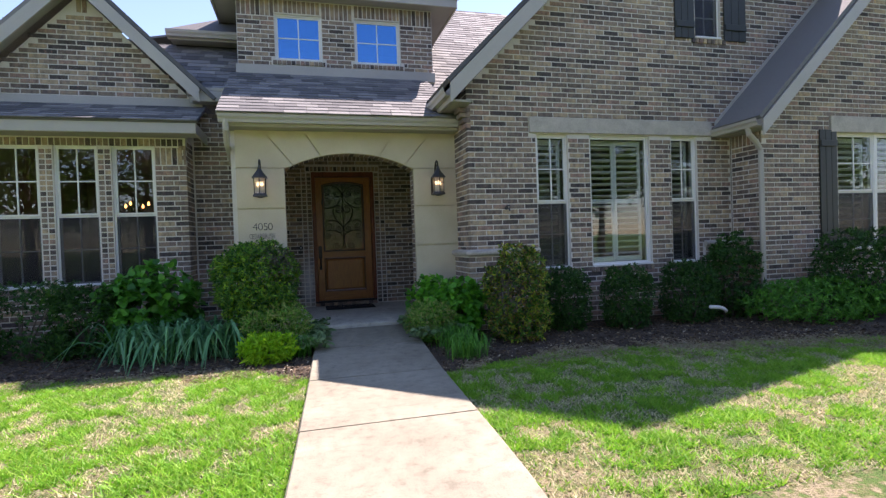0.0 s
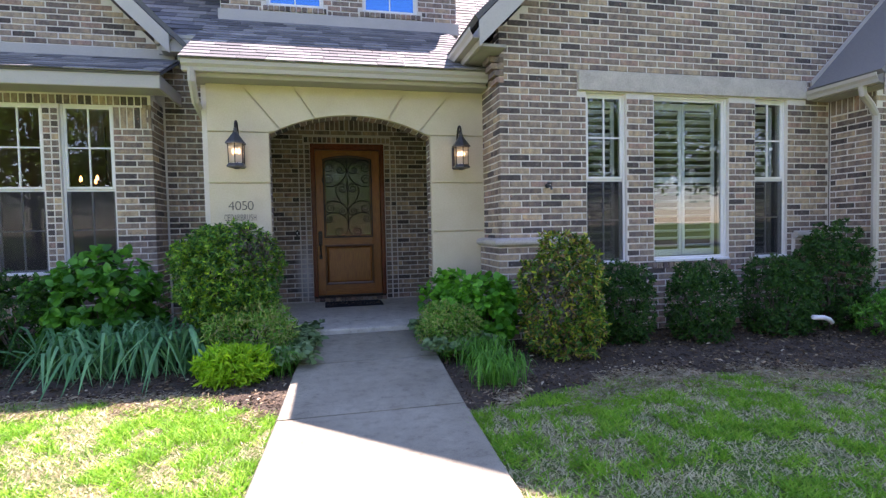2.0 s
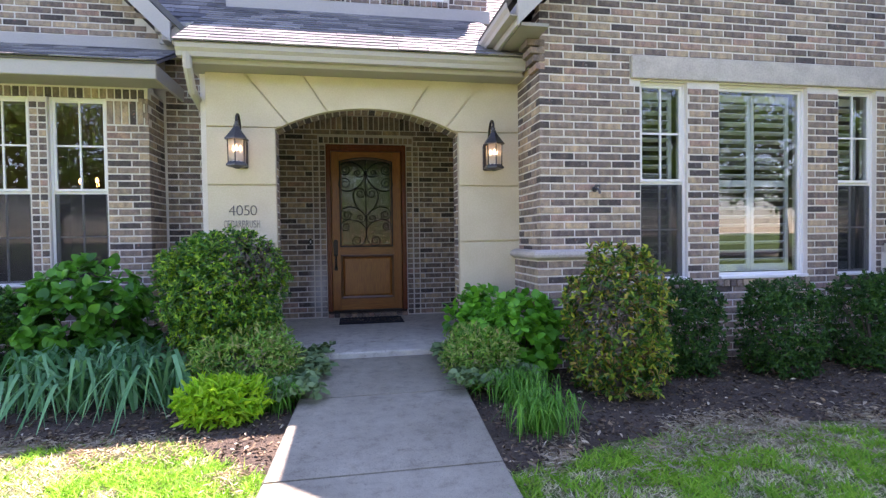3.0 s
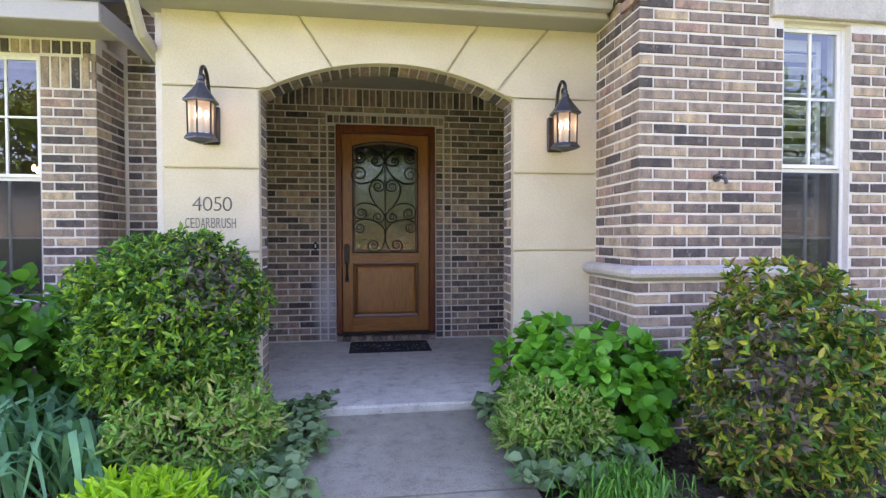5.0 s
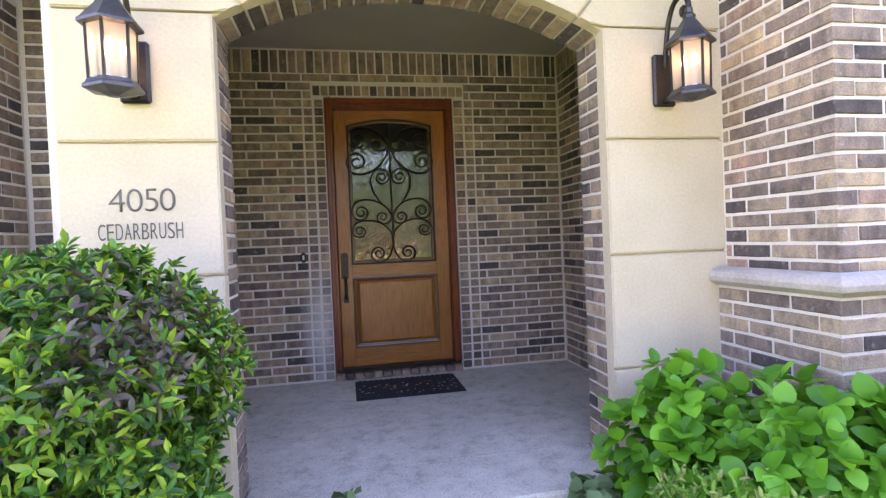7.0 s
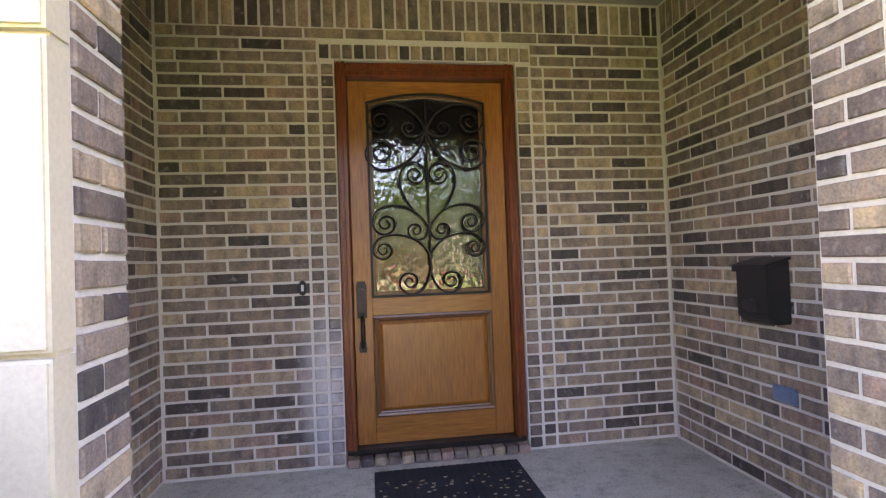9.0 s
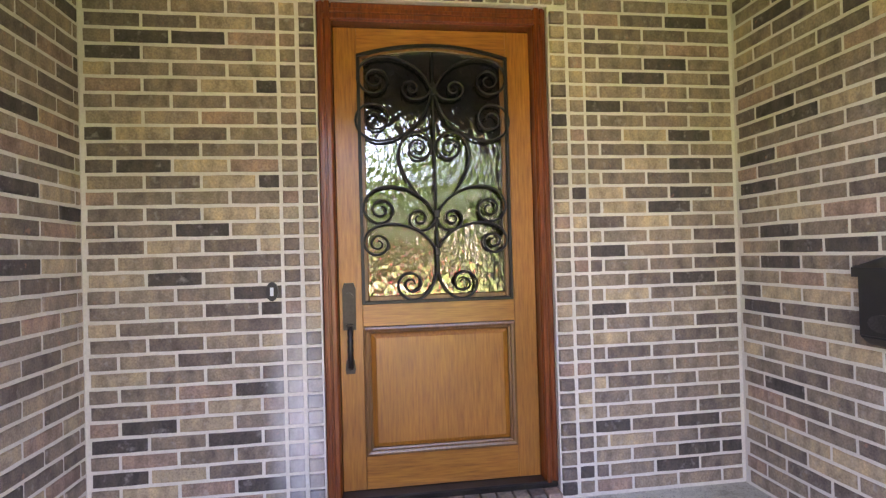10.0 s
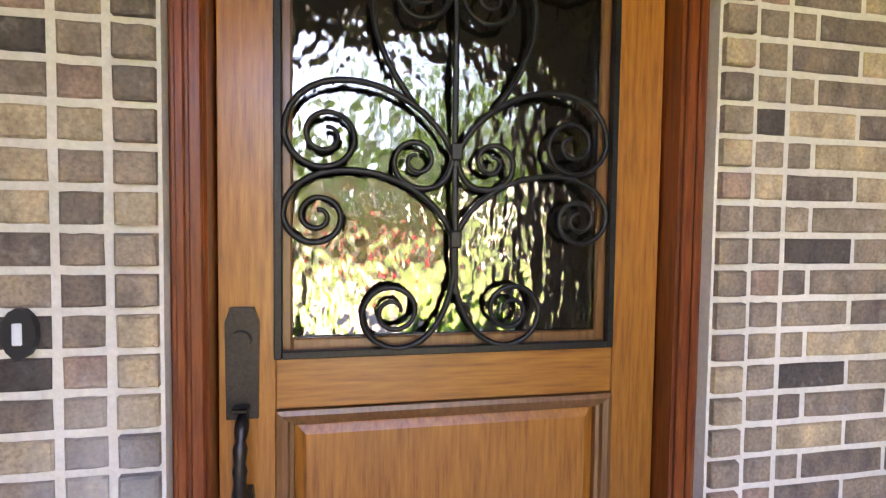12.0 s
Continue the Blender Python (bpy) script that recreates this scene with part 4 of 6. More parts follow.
QWIN = (8.51, 10.25, 0.95, 2.86)
wall = wall_with_holes("wall_wing_east", "brown and grey brick wall of the projecting wing", (0, QY, 0), (1, 0, 0), FRONT, QX + 0.009, 13.85, 0, 3.0, 0.2, [QWIN])
bm = bmesh.new()
prism_in(bm, [(QX + 0.009, 3.0), (13.85, 3.0), (QRX, far_rake(QRX))], QY + 0.008, QY + 0.2)
part("gable_core", bm, MORTAR, wall)
work = Brickwork(wall, (0, QY, 0), (1, 0, 0), FRONT)
work.lay(QX, 13.85, 0, 39 * COURSE, holes=[QWIN, (8.34, 10.42, 2.86, 3.13)], ends=(0, None))
work.lay(QX, 13.85, 39 * COURSE, 84 * COURSE, holes=[(8.34, 10.42, 2.86, 3.13)], under=far_rake)
BRICK_JOBS.append((work, None))
wall = wall_with_holes("wall_wing_return", "brown and grey brick return of the projecting wing", (QX, RY, 0), (0, -1, 0), (-1, 0, 0), 0, 0.58, 0, 3.0, 0.2)
work = Brickwork(wall, (QX, RY, 0), (0, -1, 0), (-1, 0, 0)).lay(0.01, 0.6, 0, 35 * COURSE, ends=(None, 1))
work.lay(0.01, 0.6, 35 * COURSE + 0.004, 35 * COURSE + 0.214, bw=0.0767, bh=0.21, shift=0)
BRICK_JOBS.append((work, None))
structure(part("lintel_2", box(8.34, 10.42, QY - 0.03, QY + 0.15, 2.865, 3.13, 0.008), LEDGE), "weathered cast stone lintel", "lintel")

# ---- bay with three windows and the gable over it ----
BX0, BX1, BY, GY = -4.66, -1.68, 8.62, 9.14
BWIN = [(-4.20, -3.61, 0.85, 2.885), (-3.43, -2.87, 0.85, 2.885), (-2.69, -2.115, 0.85, 2.885)]
wall = wall_with_holes("wall_bay", "brown and grey brick bay front with three tall windows", (0, BY, 0), (1, 0, 0), FRONT, BX0 + 0.009, BX1 - 0.009, 0, 3.04, 0.2, BWIN)
work = Brickwork(wall, (0, BY, 0), (1, 0, 0), FRONT)
work.lay(BX0, BX1, 0, 34 * COURSE, holes=[*BWIN, (-3.61, -3.43, 0.85, 2.885), (-2.87, -2.69, 0.85, 2.885)], ends=(0, 0))
for a0, a1 in ((-3.605, -3.52), (-3.52, -3.435), (-2.865, -2.78), (-2.78, -2.695)):
    work.lay(a0, a1, 11 * COURSE + 0.012, 11 * COURSE + 0.012 + 26 * COURSE, bw=a1 - a0, shift=0)
work.lay(-4.40, BX1, 2.872, 2.992, bw=0.0767, bh=0.12, shift=0)
for a0, a1 in ((BX0, -4.21), (-2.11, BX1)):
    work.lay(a0, a1, 34 * COURSE + 0.002, 34 * COURSE + 0.27, bw=0.0767, bh=0.268, shift=0, holes=[])
for x0, x1, z0, z1 in BWIN:
    work.lay(x0 - 0.04, x1 + 0.04, z0 - 0.095, z0 - 0.012, bw=0.076, bh=0.083, shift=0, proud=0.02)
BRICK_JOBS.append((work, (-2.95, -1.6, 0.5, 2.6)))
wall = wall_with_holes("wall_bay_return", "brown and grey brick side of the bay", (BX1, BY + 0.02, 0), (0, 1, 0), (1, 0, 0), 0, 0.5, 0, 3.0, 0.2)
work = Brickwork(wall, (BX1, BY, 0), (0, 1, 0), (1, 0, 0)).lay(0, 0.5, 0, 39 * COURSE, ends=(1, None))
BRICK_JOBS.append((work, None))
wall = wall_with_holes("wall_bay_far_return", "brown and grey brick far side of the bay", (BX0, GY, 0), (0, -1, 0), (-1, 0, 0), 0, 0.5, 0, 3.0, 0.2)
work = Brickwork(wall, (BX0, GY, 0), (0, -1, 0), (-1, 0, 0)).lay(0, 0.52, 0, 39 * COURSE)
BRICK_JOBS.append((work, None))
LRX, LRZ = -3.17, 5.52


def left_rake(x):
    return LRZ - 0.24 - abs(x - LRX)


wall = wall_with_holes("wall_gable_west", "brown and grey brick gable wall behind the bay", (0, GY, 0), (1, 0, 0), FRONT, -5.0, PL - 0.07, 0, 3.4, 0.2, [(-4.45, -1.9, 0.15, 2.95)])
bm = bmesh.new()
prism_in(bm, [(-5.0, 3.4), (-1.35, 3.4), (LRX, left_rake(LRX))], GY + 0.008, GY + 0.2)
part("gable_core", bm, MORTAR, wall)
work = Brickwork(wall, (0, GY, 0), (1, 0, 0), FRONT)
work.lay(BX1 + 0.01, PL - 0.07, 0, 46 * COURSE).lay(-5.0, BX0, 0, 46 * COURSE)
work.lay(-4.9, -1.4, 48 * COURSE, 70 * COURSE, under=lambda x: min(left_rake(x), 4.98))
work.lay(-4.0, -2.3, 4.99, 5.2, bw=0.0767, bh=0.21, shift=0, under=left_rake)
BRICK_JOBS.append((work, (-1.7, -0.9, 0.8, 3.2)))

# ---- dormer ----
DX0, DX1, DY = -0.97, 2.42, 9.4
DWIN = [(-0.36, 0.43, 4.53, 5.32), (1.0, 1.82, 4.53, 5.32)]
wall = wall_with_holes("wall_dormer", "brown and grey brick dormer front with two windows", (0, DY, 0), (1, 0, 0), FRONT, DX0, DX1, 4.0, 5.56, 0.2, DWIN)
work = Brickwork(wall, (0, DY, 0), (1, 0, 0), FRONT)
work.lay(DX0, DX1, 4.42, 4.42 + 11 * COURSE, holes=[*DWIN, (-0.42, 0.49, 4.44, 4.53), (0.94, 1.88, 4.44, 4.53)])
work.lay(-0.41, 0.48, 4.437, 4.52, bw=0.0767, bh=0.083, shift=0, proud=0.015).lay(0.95, 1.87, 4.437, 4.52, bw=0.0767, bh=0.083, shift=0, proud=0.015)
for a0, a1 in ((DX0, -0.36), (0.43, 1.0), (1.82, DX1)):
    work.lay(a0, a1, 5.262, 5.555, bw=0.0767, bh=0.29, shift=0)
work.lay(-0.36, 0.43, 5.33, 5.555, bw=0.0767, bh=0.225, shift=0).lay(1.0, 1.82, 5.33, 5.555, bw=0.0767, bh=0.225, shift=0)
BRICK_JOBS.append((work, None))
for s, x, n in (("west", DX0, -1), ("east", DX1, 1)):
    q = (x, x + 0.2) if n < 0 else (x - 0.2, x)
    structure(part("wall_dormer_" + s, box(*q, DY + 0.2, 12.2, 3.9, 5.56), SHUTTER_SHADE_DARK), "dark side wall of the dormer", "wall")
structure(part("trim_dormer", box(DX0 - 0.03, DX1 + 0.03, DY - 0.04, DY + 0.05, 4.24, 4.42, 0.006), TRIM), "taupe painted flashing board below the dormer", "trim")

# ---- roofs ----


def roof(name, corners, thick, label):
    return structure(part(name, slab(corners, thick), SHINGLE), label, "roof")


def fascia(name, x0, x1, y0, y1, z0, z1, label="taupe painted fascia board"):
    return structure(part(name, box(x0, x1, y0, y1, z0, z1, 0.006), TRIM), label, "trim")


def rake_board(name, xa, za, xb, zb, y0, y1, height):
    """A sloping board under a gable's edge."""
    return structure(part(name, prism([(xa, za), (xb, zb), (xb, zb - height), (xa, za - height)], y0, y1), TRIM), "taupe painted rake board on a gable edge", "trim")


# porch roof
PE_Y, PE_Z = 7.48, 3.14
slope = Vector((0, 9.36 - PE_Y, 4.25 - PE_Z))
r = roof("roof_porch", [(-1.08, PE_Y, PE_Z), (2.30, PE_Y, PE_Z), (2.30, 9.39, 4.26), (-1.08, 9.39, 4.26)], 0.04, "sunlit grey shingle roof over the porch")
shingles(r, (-1.08, PE_Y - 0.02, PE_Z), (1, 0, 0), slope, 3.38, slope.length, True)
fascia("trim_porch_fascia", -1.02, 2.30, 7.60, 7.63, 2.98, 3.12)
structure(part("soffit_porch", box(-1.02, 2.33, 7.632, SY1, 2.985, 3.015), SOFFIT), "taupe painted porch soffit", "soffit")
structure(part("trim_porch_side", prism([(-1.02, 2.99), (-0.985, 2.99), (-0.985, 3.08), (-1.02, 3.08)], 7.632, GY), TRIM), "taupe painted side board of the porch roof", "trim")


def gutter(name, a, b, label="taupe painted metal gutter"):
    """A gutter with a stepped front, from a to b along the eave; it opens upwards."""
    a, b = Vector(a), Vector(b)
    d = (b - a).normalized()
    side = d.cross(UP)
    prof = [(0, 0.0), (0.0, -0.11), (0.075, -0.11), (0.085, -0.07), (0.11, -0.04), (0.115, 0.0), (0.105, 0.0), (0.10, -0.035), (0.07, -0.10), (0.01, -0.10), (0.01, 0.0)]
    bm = bmesh.new()
    ra = [bm.verts.new(a + side * x + UP * z) for x, z in prof]
    rb = [bm.verts.new(b + side * x + UP * z) for x, z in prof]
    for k in range(len(prof)):
        j = (k + 1) % len(prof)
        bm.faces.new((ra[k], ra[j], rb[j], rb[k]))
    bm.faces.new(ra)
    bm.faces.new(rb[::-1])
    return structure(part(name, bm, TRIM), label, "gutter")


gutter("gutter_porch", (-1.06, 7.598, 3.13), (2.30, 7.598, 3.13))


def downpipe(name, pts, label):
    bm = tube(pts, 0.042, 8)
    ob = part(name, bm, TRIM)
    return tagged(ob, label, "downpipe")


downpipe("downpipe", [(-0.97, 7.54, 3.05), (-0.97, 7.56, 2.93), (-0.985, 7.75, 2.76), (-1.03, 8.6, 2.62), (-1.03, 9.05, 2.5), (-1.03, 9.08, 2.3), (-1.03, 9.08, -0.03)], "taupe painted metal downpipe beside the porch")

# main roof behind the porch and dormer
MS = 0.84
r = roof("roof_main", [(-1.5, 9.0, 3.86), (2.45, 9.0, 3.86), (7.0, 9.0, 3.86), (5.3, 13.1, 3.86 + 4.1 * MS), (2.2, 13.1, 3.86 + 4.1 * MS), (2.2, 10.4, 3.86 + 1.4 * MS), (-2.6, 10.4, 3.86 + 1.4 * MS)], 0.05, "grey shingle main roof of the house")
mv = Vector((0, 1, MS))
shingles(r, (-2.6, 8.98, 3.85), (1, 0, 0), mv, 1.7, 1.4 * mv.length, False, lambda a, v: a < 1.1 - v / mv.length * 0.78)
shingles(r, (2.3, 8.98, 3.85), (1, 0, 0), mv, 3.6, 4.0 * mv.length)
gutter("gutter_main_west", (-1.70, 9.02, 3.86), (-1.0, 9.02, 3.86))
fascia("trim_main_west", -1.68, -0.98, 9.025, 9.06, 3.64, 3.83)
# the shade below the eave is put into this wall's colour
structure(part("wall_upper_block", box(-2.1, -0.9, 10.35, 10.5, 4.5, 5.2), SHUTTER_SHADE_DARK), "upper storey wall with the eave's shade painted dark", "wall")
r = roof("roof_upper_block", [(-2.2, 10.0, 5.16), (-0.5, 10.0, 5.16), (-0.5, 11.7, 6.32), (-0.53, 11.72, 6.335)], 0.06, "grey shingle hip roof of the upper storey")
fascia("trim_upper_block", -2.17, -0.5, 10.03, 10.07, 5.0, 5.12)
structure(part("soffit_upper_block", box(-2.15, -0.9, 10.075, 10.349, 5.02, 5.05), SOFFIT), "taupe painted soffit of the upper storey", "soffit")
gutter("gutter_upper_block", (-2.18, 10.028, 5.14), (-0.95, 10.028, 5.14))
# house body behind, to carry the roofs
structure(part("wall_house_back", box(-5.0, 13.8, 15.0, 15.2, 0, 5.5), MORTAR), "plain rear wall of the house", "wall")
structure(part("wall_house_west", box(-5.0, -4.8, 9.35, 14.99, 0, 3.5), MORTAR), "plain side wall of the house", "wall")
structure(part("wall_house_east", box(13.6, 13.8, 6.81, 14.99, 0, 3.0), MORTAR), "plain side wall of the house", "wall")
structure(part("roof_back", slab([(7.0, 15.4, 3.6), (-5.2, 15.4, 3.6), (-5.2, 11.2, 5.0), (-0.5, 13.0, 6.6), (5.3, 13.14, 7.26)], 0.05), SHINGLE), "grey shingle rear roof", "roof")
# dormer roof
structure(part("soffit_dormer", box(-1.36, 2.82, 9.16, 12.3, 5.562, 5.59), SOFFIT), "taupe painted dormer soffit", "soffit")
fascia("trim_dormer_front", -1.38, 2.84, 9.12, 9.158, 5.54, 5.70)
fascia("trim_dormer_west", -1.40, -1.362, 9.16, 12.3, 5.54, 5.70)
fascia("trim_dormer_east", 2.822, 2.86, 9.16, 12.3, 5.54, 5.70)
r = structure(part("roof_dormer", slab([(-1.42, 9.08, 5.71), (2.88, 9.08, 5.71), (1.5, 10.8, 6.95), (0.0, 10.8, 6.95)], 0.05), SHINGLE), "grey shingle hip roof of the dormer", "roof")
part("roof_side", slab([(-1.42, 12.3, 5.71), (-1.42, 9.10, 5.71), (0.0, 10.8, 6.94), (0.0, 12.3, 6.94)], 0.05), SHINGLE, r)
part("roof_side", slab([(2.88, 9.10, 5.71), (2.88, 12.3, 5.71), (1.5, 12.3, 6.94), (1.5, 10.8, 6.94)], 0.05), SHINGLE, r)
part("roof_top", slab([(0.0, 10.8, 6.952), (1.5, 10.8, 6.952), (1.5, 12.3, 6.952), (0.0, 12.3, 6.952)], 0.04), SHINGLE, r)

# roofs of the three gables


def gable_roof(name, xl, zl, xr, zr, xt, zt, y0, y1, label):
    r = structure(part(name, slab([(xl, y0, zl), (xt, y0, zt), (xt, y1, zt), (xl, y1, zl)][::-1], 0.06), SHINGLE), label, "roof")
    part("roof_side", slab([(xr, y0, zr), (xt, y0, zt), (xt, y1, zt), (xr, y1, zr)], 0.06), SHINGLE, r)
    return r


gable_roof("roof_gable_east", EAVE_X, RIDGE_Z - (RIDGE_X - EAVE_X), 11.1, RIDGE_Z - 4.54, RIDGE_X, RIDGE_Z, 6.86, 14.9, "grey shingle roof of the large gable")
rake_board("trim_rake_east_left", EAVE_X, RIDGE_Z - (RIDGE_X - EAVE_X) - 0.015, RIDGE_X, RIDGE_Z - 0.015, 6.828, 6.857, 0.27)
rake_board("trim_rake_east_right", RIDGE_X, RIDGE_Z - 0.015, 11.1, RIDGE_Z - 4.555, 6.828, 6.857, 0.27)
for s, (xa, xb) in (("left", (EAVE_X + 0.06, RIDGE_X)), ("right", (11.0, RIDGE_X))):
    za, zb = RIDGE_Z - abs(xa - RIDGE_X) - 0.09, RIDGE_Z - 0.09
    structure(part("soffit_rake_east_" + s, slab([(xa, 6.859, za), (xb, 6.859, zb), (xb, RY + 0.007, zb), (xa, RY + 0.007, za)], 0.03), SOFFIT), "taupe painted soffit under a gable edge", "soffit")
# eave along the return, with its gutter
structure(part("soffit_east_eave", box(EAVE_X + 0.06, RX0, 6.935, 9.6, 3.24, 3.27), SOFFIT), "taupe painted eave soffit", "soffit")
fascia("trim_east_eave", EAVE_X + 0.02, EAVE_X + 0.055, 6.935, 9.6, 3.24, 3.42)
gutter("gutter_east", (EAVE_X + 0.018, 9.6, 3.42), (EAVE_X + 0.018, 6.90, 3.42))
for k in range(4):
    z = 3.235 - (4 - k) * COURSE
    ob = part("corbel_brick", box(RX0 - 0.03 * (k + 1), RX0 + 0.06, RY - 0.004, RY + 0.22, z + JOINT / 2, z + COURSE - JOINT / 2, 0.004), BRICK_ONE, wall_ret)
# left slope of the projecting wing, seen from the front
r = gable_roof("roof_wing_east", 6.62, 2.97, 14.2, 2.97, QRX, QRZ, 6.26, 7.19, "grey shingle roof of the projecting wing")
part("roof_side", slab([(10.8, 7.2, 6.36), (14.2, 7.2, 2.97), (14.2, 14.9, 2.97), (10.8, 14.9, 6.36)], 0.06), SHINGLE, r)
shingles(r, (6.62, 7.18, 2.975), (0, -1, 0), (1, 0, 1), 0.92, 5.2)
rake_board("trim_rake_wing", 6.62, 2.955, QRX, QRZ - 0.015, 6.228, 6.257, 0.24)
rake_board("trim_rake_wing_right", QRX, QRZ - 0.015, 14.2, 2.955, 6.228, 6.257, 0.24)
structure(part("soffit_rake_wing", slab([(6.70, 6.259, 2.96), (QRX, 6.259, QRZ - 0.10), (QRX, QY + 0.007, QRZ - 0.10), (6.70, QY + 0.007, 2.96)], 0.02), SOFFIT), "taupe painted soffit under a gable edge", "soffit")
rake_board("trim_wall_flashing", 6.62, 3.12, 10.2, 6.70, 7.165, 7.185, 0.13)
gutter("gutter_wing", (6.64, 7.18, 2.98), (6.64, 6.28, 2.98))
structure(part("soffit_wing", box(6.65, QX, 6.32, RY - 0.01, 2.86, 2.885), SOFFIT), "taupe painted eave soffit", "soffit")
downpipe("downpipe", [(6.60, 6.5, 2.9), (6.62, 6.5, 2.78), (6.80, 6.55, 2.68), (6.90, 6.56, 2.55), (6.90, 6.56, 0.12), (6.84, 6.48, 0.02)], "taupe painted metal downpipe at the corner of the wing")

# bay roof and gable edges
r = roof("roof_bay", [(-4.86, 8.18, 3.165), (-1.44, 8.18, 3.165), (-1.44, GY, 3.60), (-4.86, GY, 3.60)], 0.03, "grey shingle pent roof over the bay windows")
bv2 = Vector((0, GY - 8.18, 0.435))
shingles(r, (-4.86, 8.16, 3.165), (1, 0, 0), bv2, 3.42, bv2.length - 0.02)
fascia("trim_bay_fascia", -4.84, -1.455, 8.20, 8.235, 2.99, 3.145)
structure(part("trim_bay_end", prism([(-1.485, 2.99), (-1.455, 2.99), (-1.455, 3.145), (-1.485, 3.145)], 8.237, GY), TRIM), "taupe painted end board of the bay roof", "trim")
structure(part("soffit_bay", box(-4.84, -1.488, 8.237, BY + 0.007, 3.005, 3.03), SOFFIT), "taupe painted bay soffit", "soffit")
fascia("trim_gable_band", -4.9, -1.5, GY - 0.035, GY + 0.005, 3.57, 3.72, "taupe painted band above the bay roof")
gable_roof("roof_gable_west", -5.15, LRZ - 1.98, -1.30, LRZ - 1.87, LRX, LRZ, 8.85, 11.2, "grey shingle roof of the bay gable")
rake_board("trim_rake_west_left", -5.15, LRZ - 1.995, LRX, LRZ - 0.015, 8.818, 8.847, 0.235)
rake_board("trim_rake_west_right", LRX, LRZ - 0.015, -1.50, LRZ - 1.685, 8.818, 8.847, 0.235)
for s, xa in (("left", -5.1), ("right", -1.5)):
    za = LRZ - abs(xa - LRX) - 0.08
    structure(part("soffit_rake_west_" + s, slab([(xa, 8.849, za), (LRX, 8.849, LRZ - 0.08), (LRX, GY + 0.007, LRZ - 0.08), (xa, GY + 0.007, za)], 0.03), SOFFIT), "taupe painted soffit under a gable edge", "soffit")
structure(part("trim_return_west", box(-1.62, -1.06, 8.90, GY + 0.005, 3.64, 3.80, 0.006), TRIM), "taupe painted eave return box", "trim")

# ---- windows ----
k = 0
for x0, x1, z0, z1 in BWIN:
    k += 1
    window("window_%d" % k, x0, x1, z0, z1, BY)
for (x0, x1, z0, z1), hung in zip(WIN, (True, False, True)):
    k += 1
    window("window_%d" % k, x0, x1, z0, z1, RY, 2 if hung else 1, 2 if hung else 1, hung, "white double-hung window with inside shutters" if hung else "white fixed picture window with inside shutters")
for x0, x1 in ((8.51, 9.36), (9.40, 10.25)):
    k += 1
    window("window_%d" % k, x0, x1, 0.95, 2.86, QY)
structure(part("trim_mullion", box(9.361, 9.399, QY + 0.05, QY + 0.13, 0.95, 2.86), WINDOW_PAINT), "white painted mullion between two windows", "trim")
k += 1
window("window_%d" % k, *UPWIN, RY, 2, 2, True, "white upstairs window between dark shutters")
for x0, x1, z0, z1 in DWIN:
    k += 1
    window("window_%d" % k, x0, x1, z0, z1, DY, 2, 2, False, "white dormer window with four panes", 0.10, False, DORMER_GLASS)

room("dining", -4.55, -1.80, 9.35, 13.0, 0.15, 3.0)
room("study", 2.62, 6.80, 7.45, 10.8, 0.15, 3.05)
room("wing", 7.25, 12.8, 6.85, 10.6, 0.15, 3.0)
room("upper", 5.4, 7.8, 7.42, 9.5, 4.2, 6.3)
room("dormer", -0.70, 2.15, 9.62, 11.8, 4.3, 5.48)
room("hall", PL, PR, 10.42, 14.4, 0.15, 3.1)
part_x = [(3.46, 3.89), (4.36, 4.845), (4.85, 5.335), (5.83, 6.23)]
for x0, x1 in part_x:
    plantation_shutter(x0, x1, 0.89, 2.82, RY + 0.20)
for x0, x1 in ((8.56, 9.31), (9.45, 10.2)):
    plantation_shutter(x0, x1, 1.0, 2.81, QY + 0.20)

# ---- front door ----
LX0, LX1, LZ0, LZ1, LY = 0.235, 1.265, 0.24, 2.60, 10.235
door = structure(new("door_1"), "closed varnished wooden front door with iron scrollwork over rippled glass", "door")
for x0, x1, z0, z1 in ((0.162, LX0 - 0.004, 0.225, 2.698), (LX1 + 0.004, 1.338, 0.225, 2.698), (LX0 - 0.004, LX1 + 0.004, LZ1 + 0.004, 2.698)):
    upright = z1 - z0 > 1
    bm = box(x0, x1, 10.165, 10.30, z0, z1, 0.006)
    if upright:
        inner, s = (x1, -1) if x0 < 0.5 else (x0, 1)
        box_in(bm, inner + s * 0.004, inner + s * 0.030, 10.150, 10.1645, z0, z1, 0.004)
        box_in(bm, inner + s * 0.038, inner + s * 0.056, 10.156, 10.1645, z0, z1, 0.003)
    else:
        box_in(bm, x0 - 0.04, x1 + 0.04, 10.150, 10.1645, z0 + 0.006, z0 + 0.034, 0.004)
        box_in(bm, x0 - 0.05, x1 + 0.05, 10.156, 10.1645, z0 + 0.042, z0 + 0.062, 0.003)
    part("casing", bm, CASING_WOOD, door, "dark stained moulded door casing")
part("threshold", box(0.17, 1.33, 10.15, 10.32, 0.205, 0.238, 0.006), BRONZE, door, "dark metal threshold")
for k in range(14):
    a = 0.165 + k * (1.17 / 14)
    ob = part("sill_brick", box(a + 0.005, a + 1.17 / 14 - 0.005, 10.085, 10.30, 0.152, 0.203, 0.004), BRICK_ONE, door)
part("stile", box(LX0, 0.352, LY, LY + 0.045, LZ0, LZ1, 0.002), DOOR_WOOD, door)
part("stile", box(1.147, LX1, LY, LY + 0.045, LZ0, LZ1, 0.002), DOOR_WOOD, door)
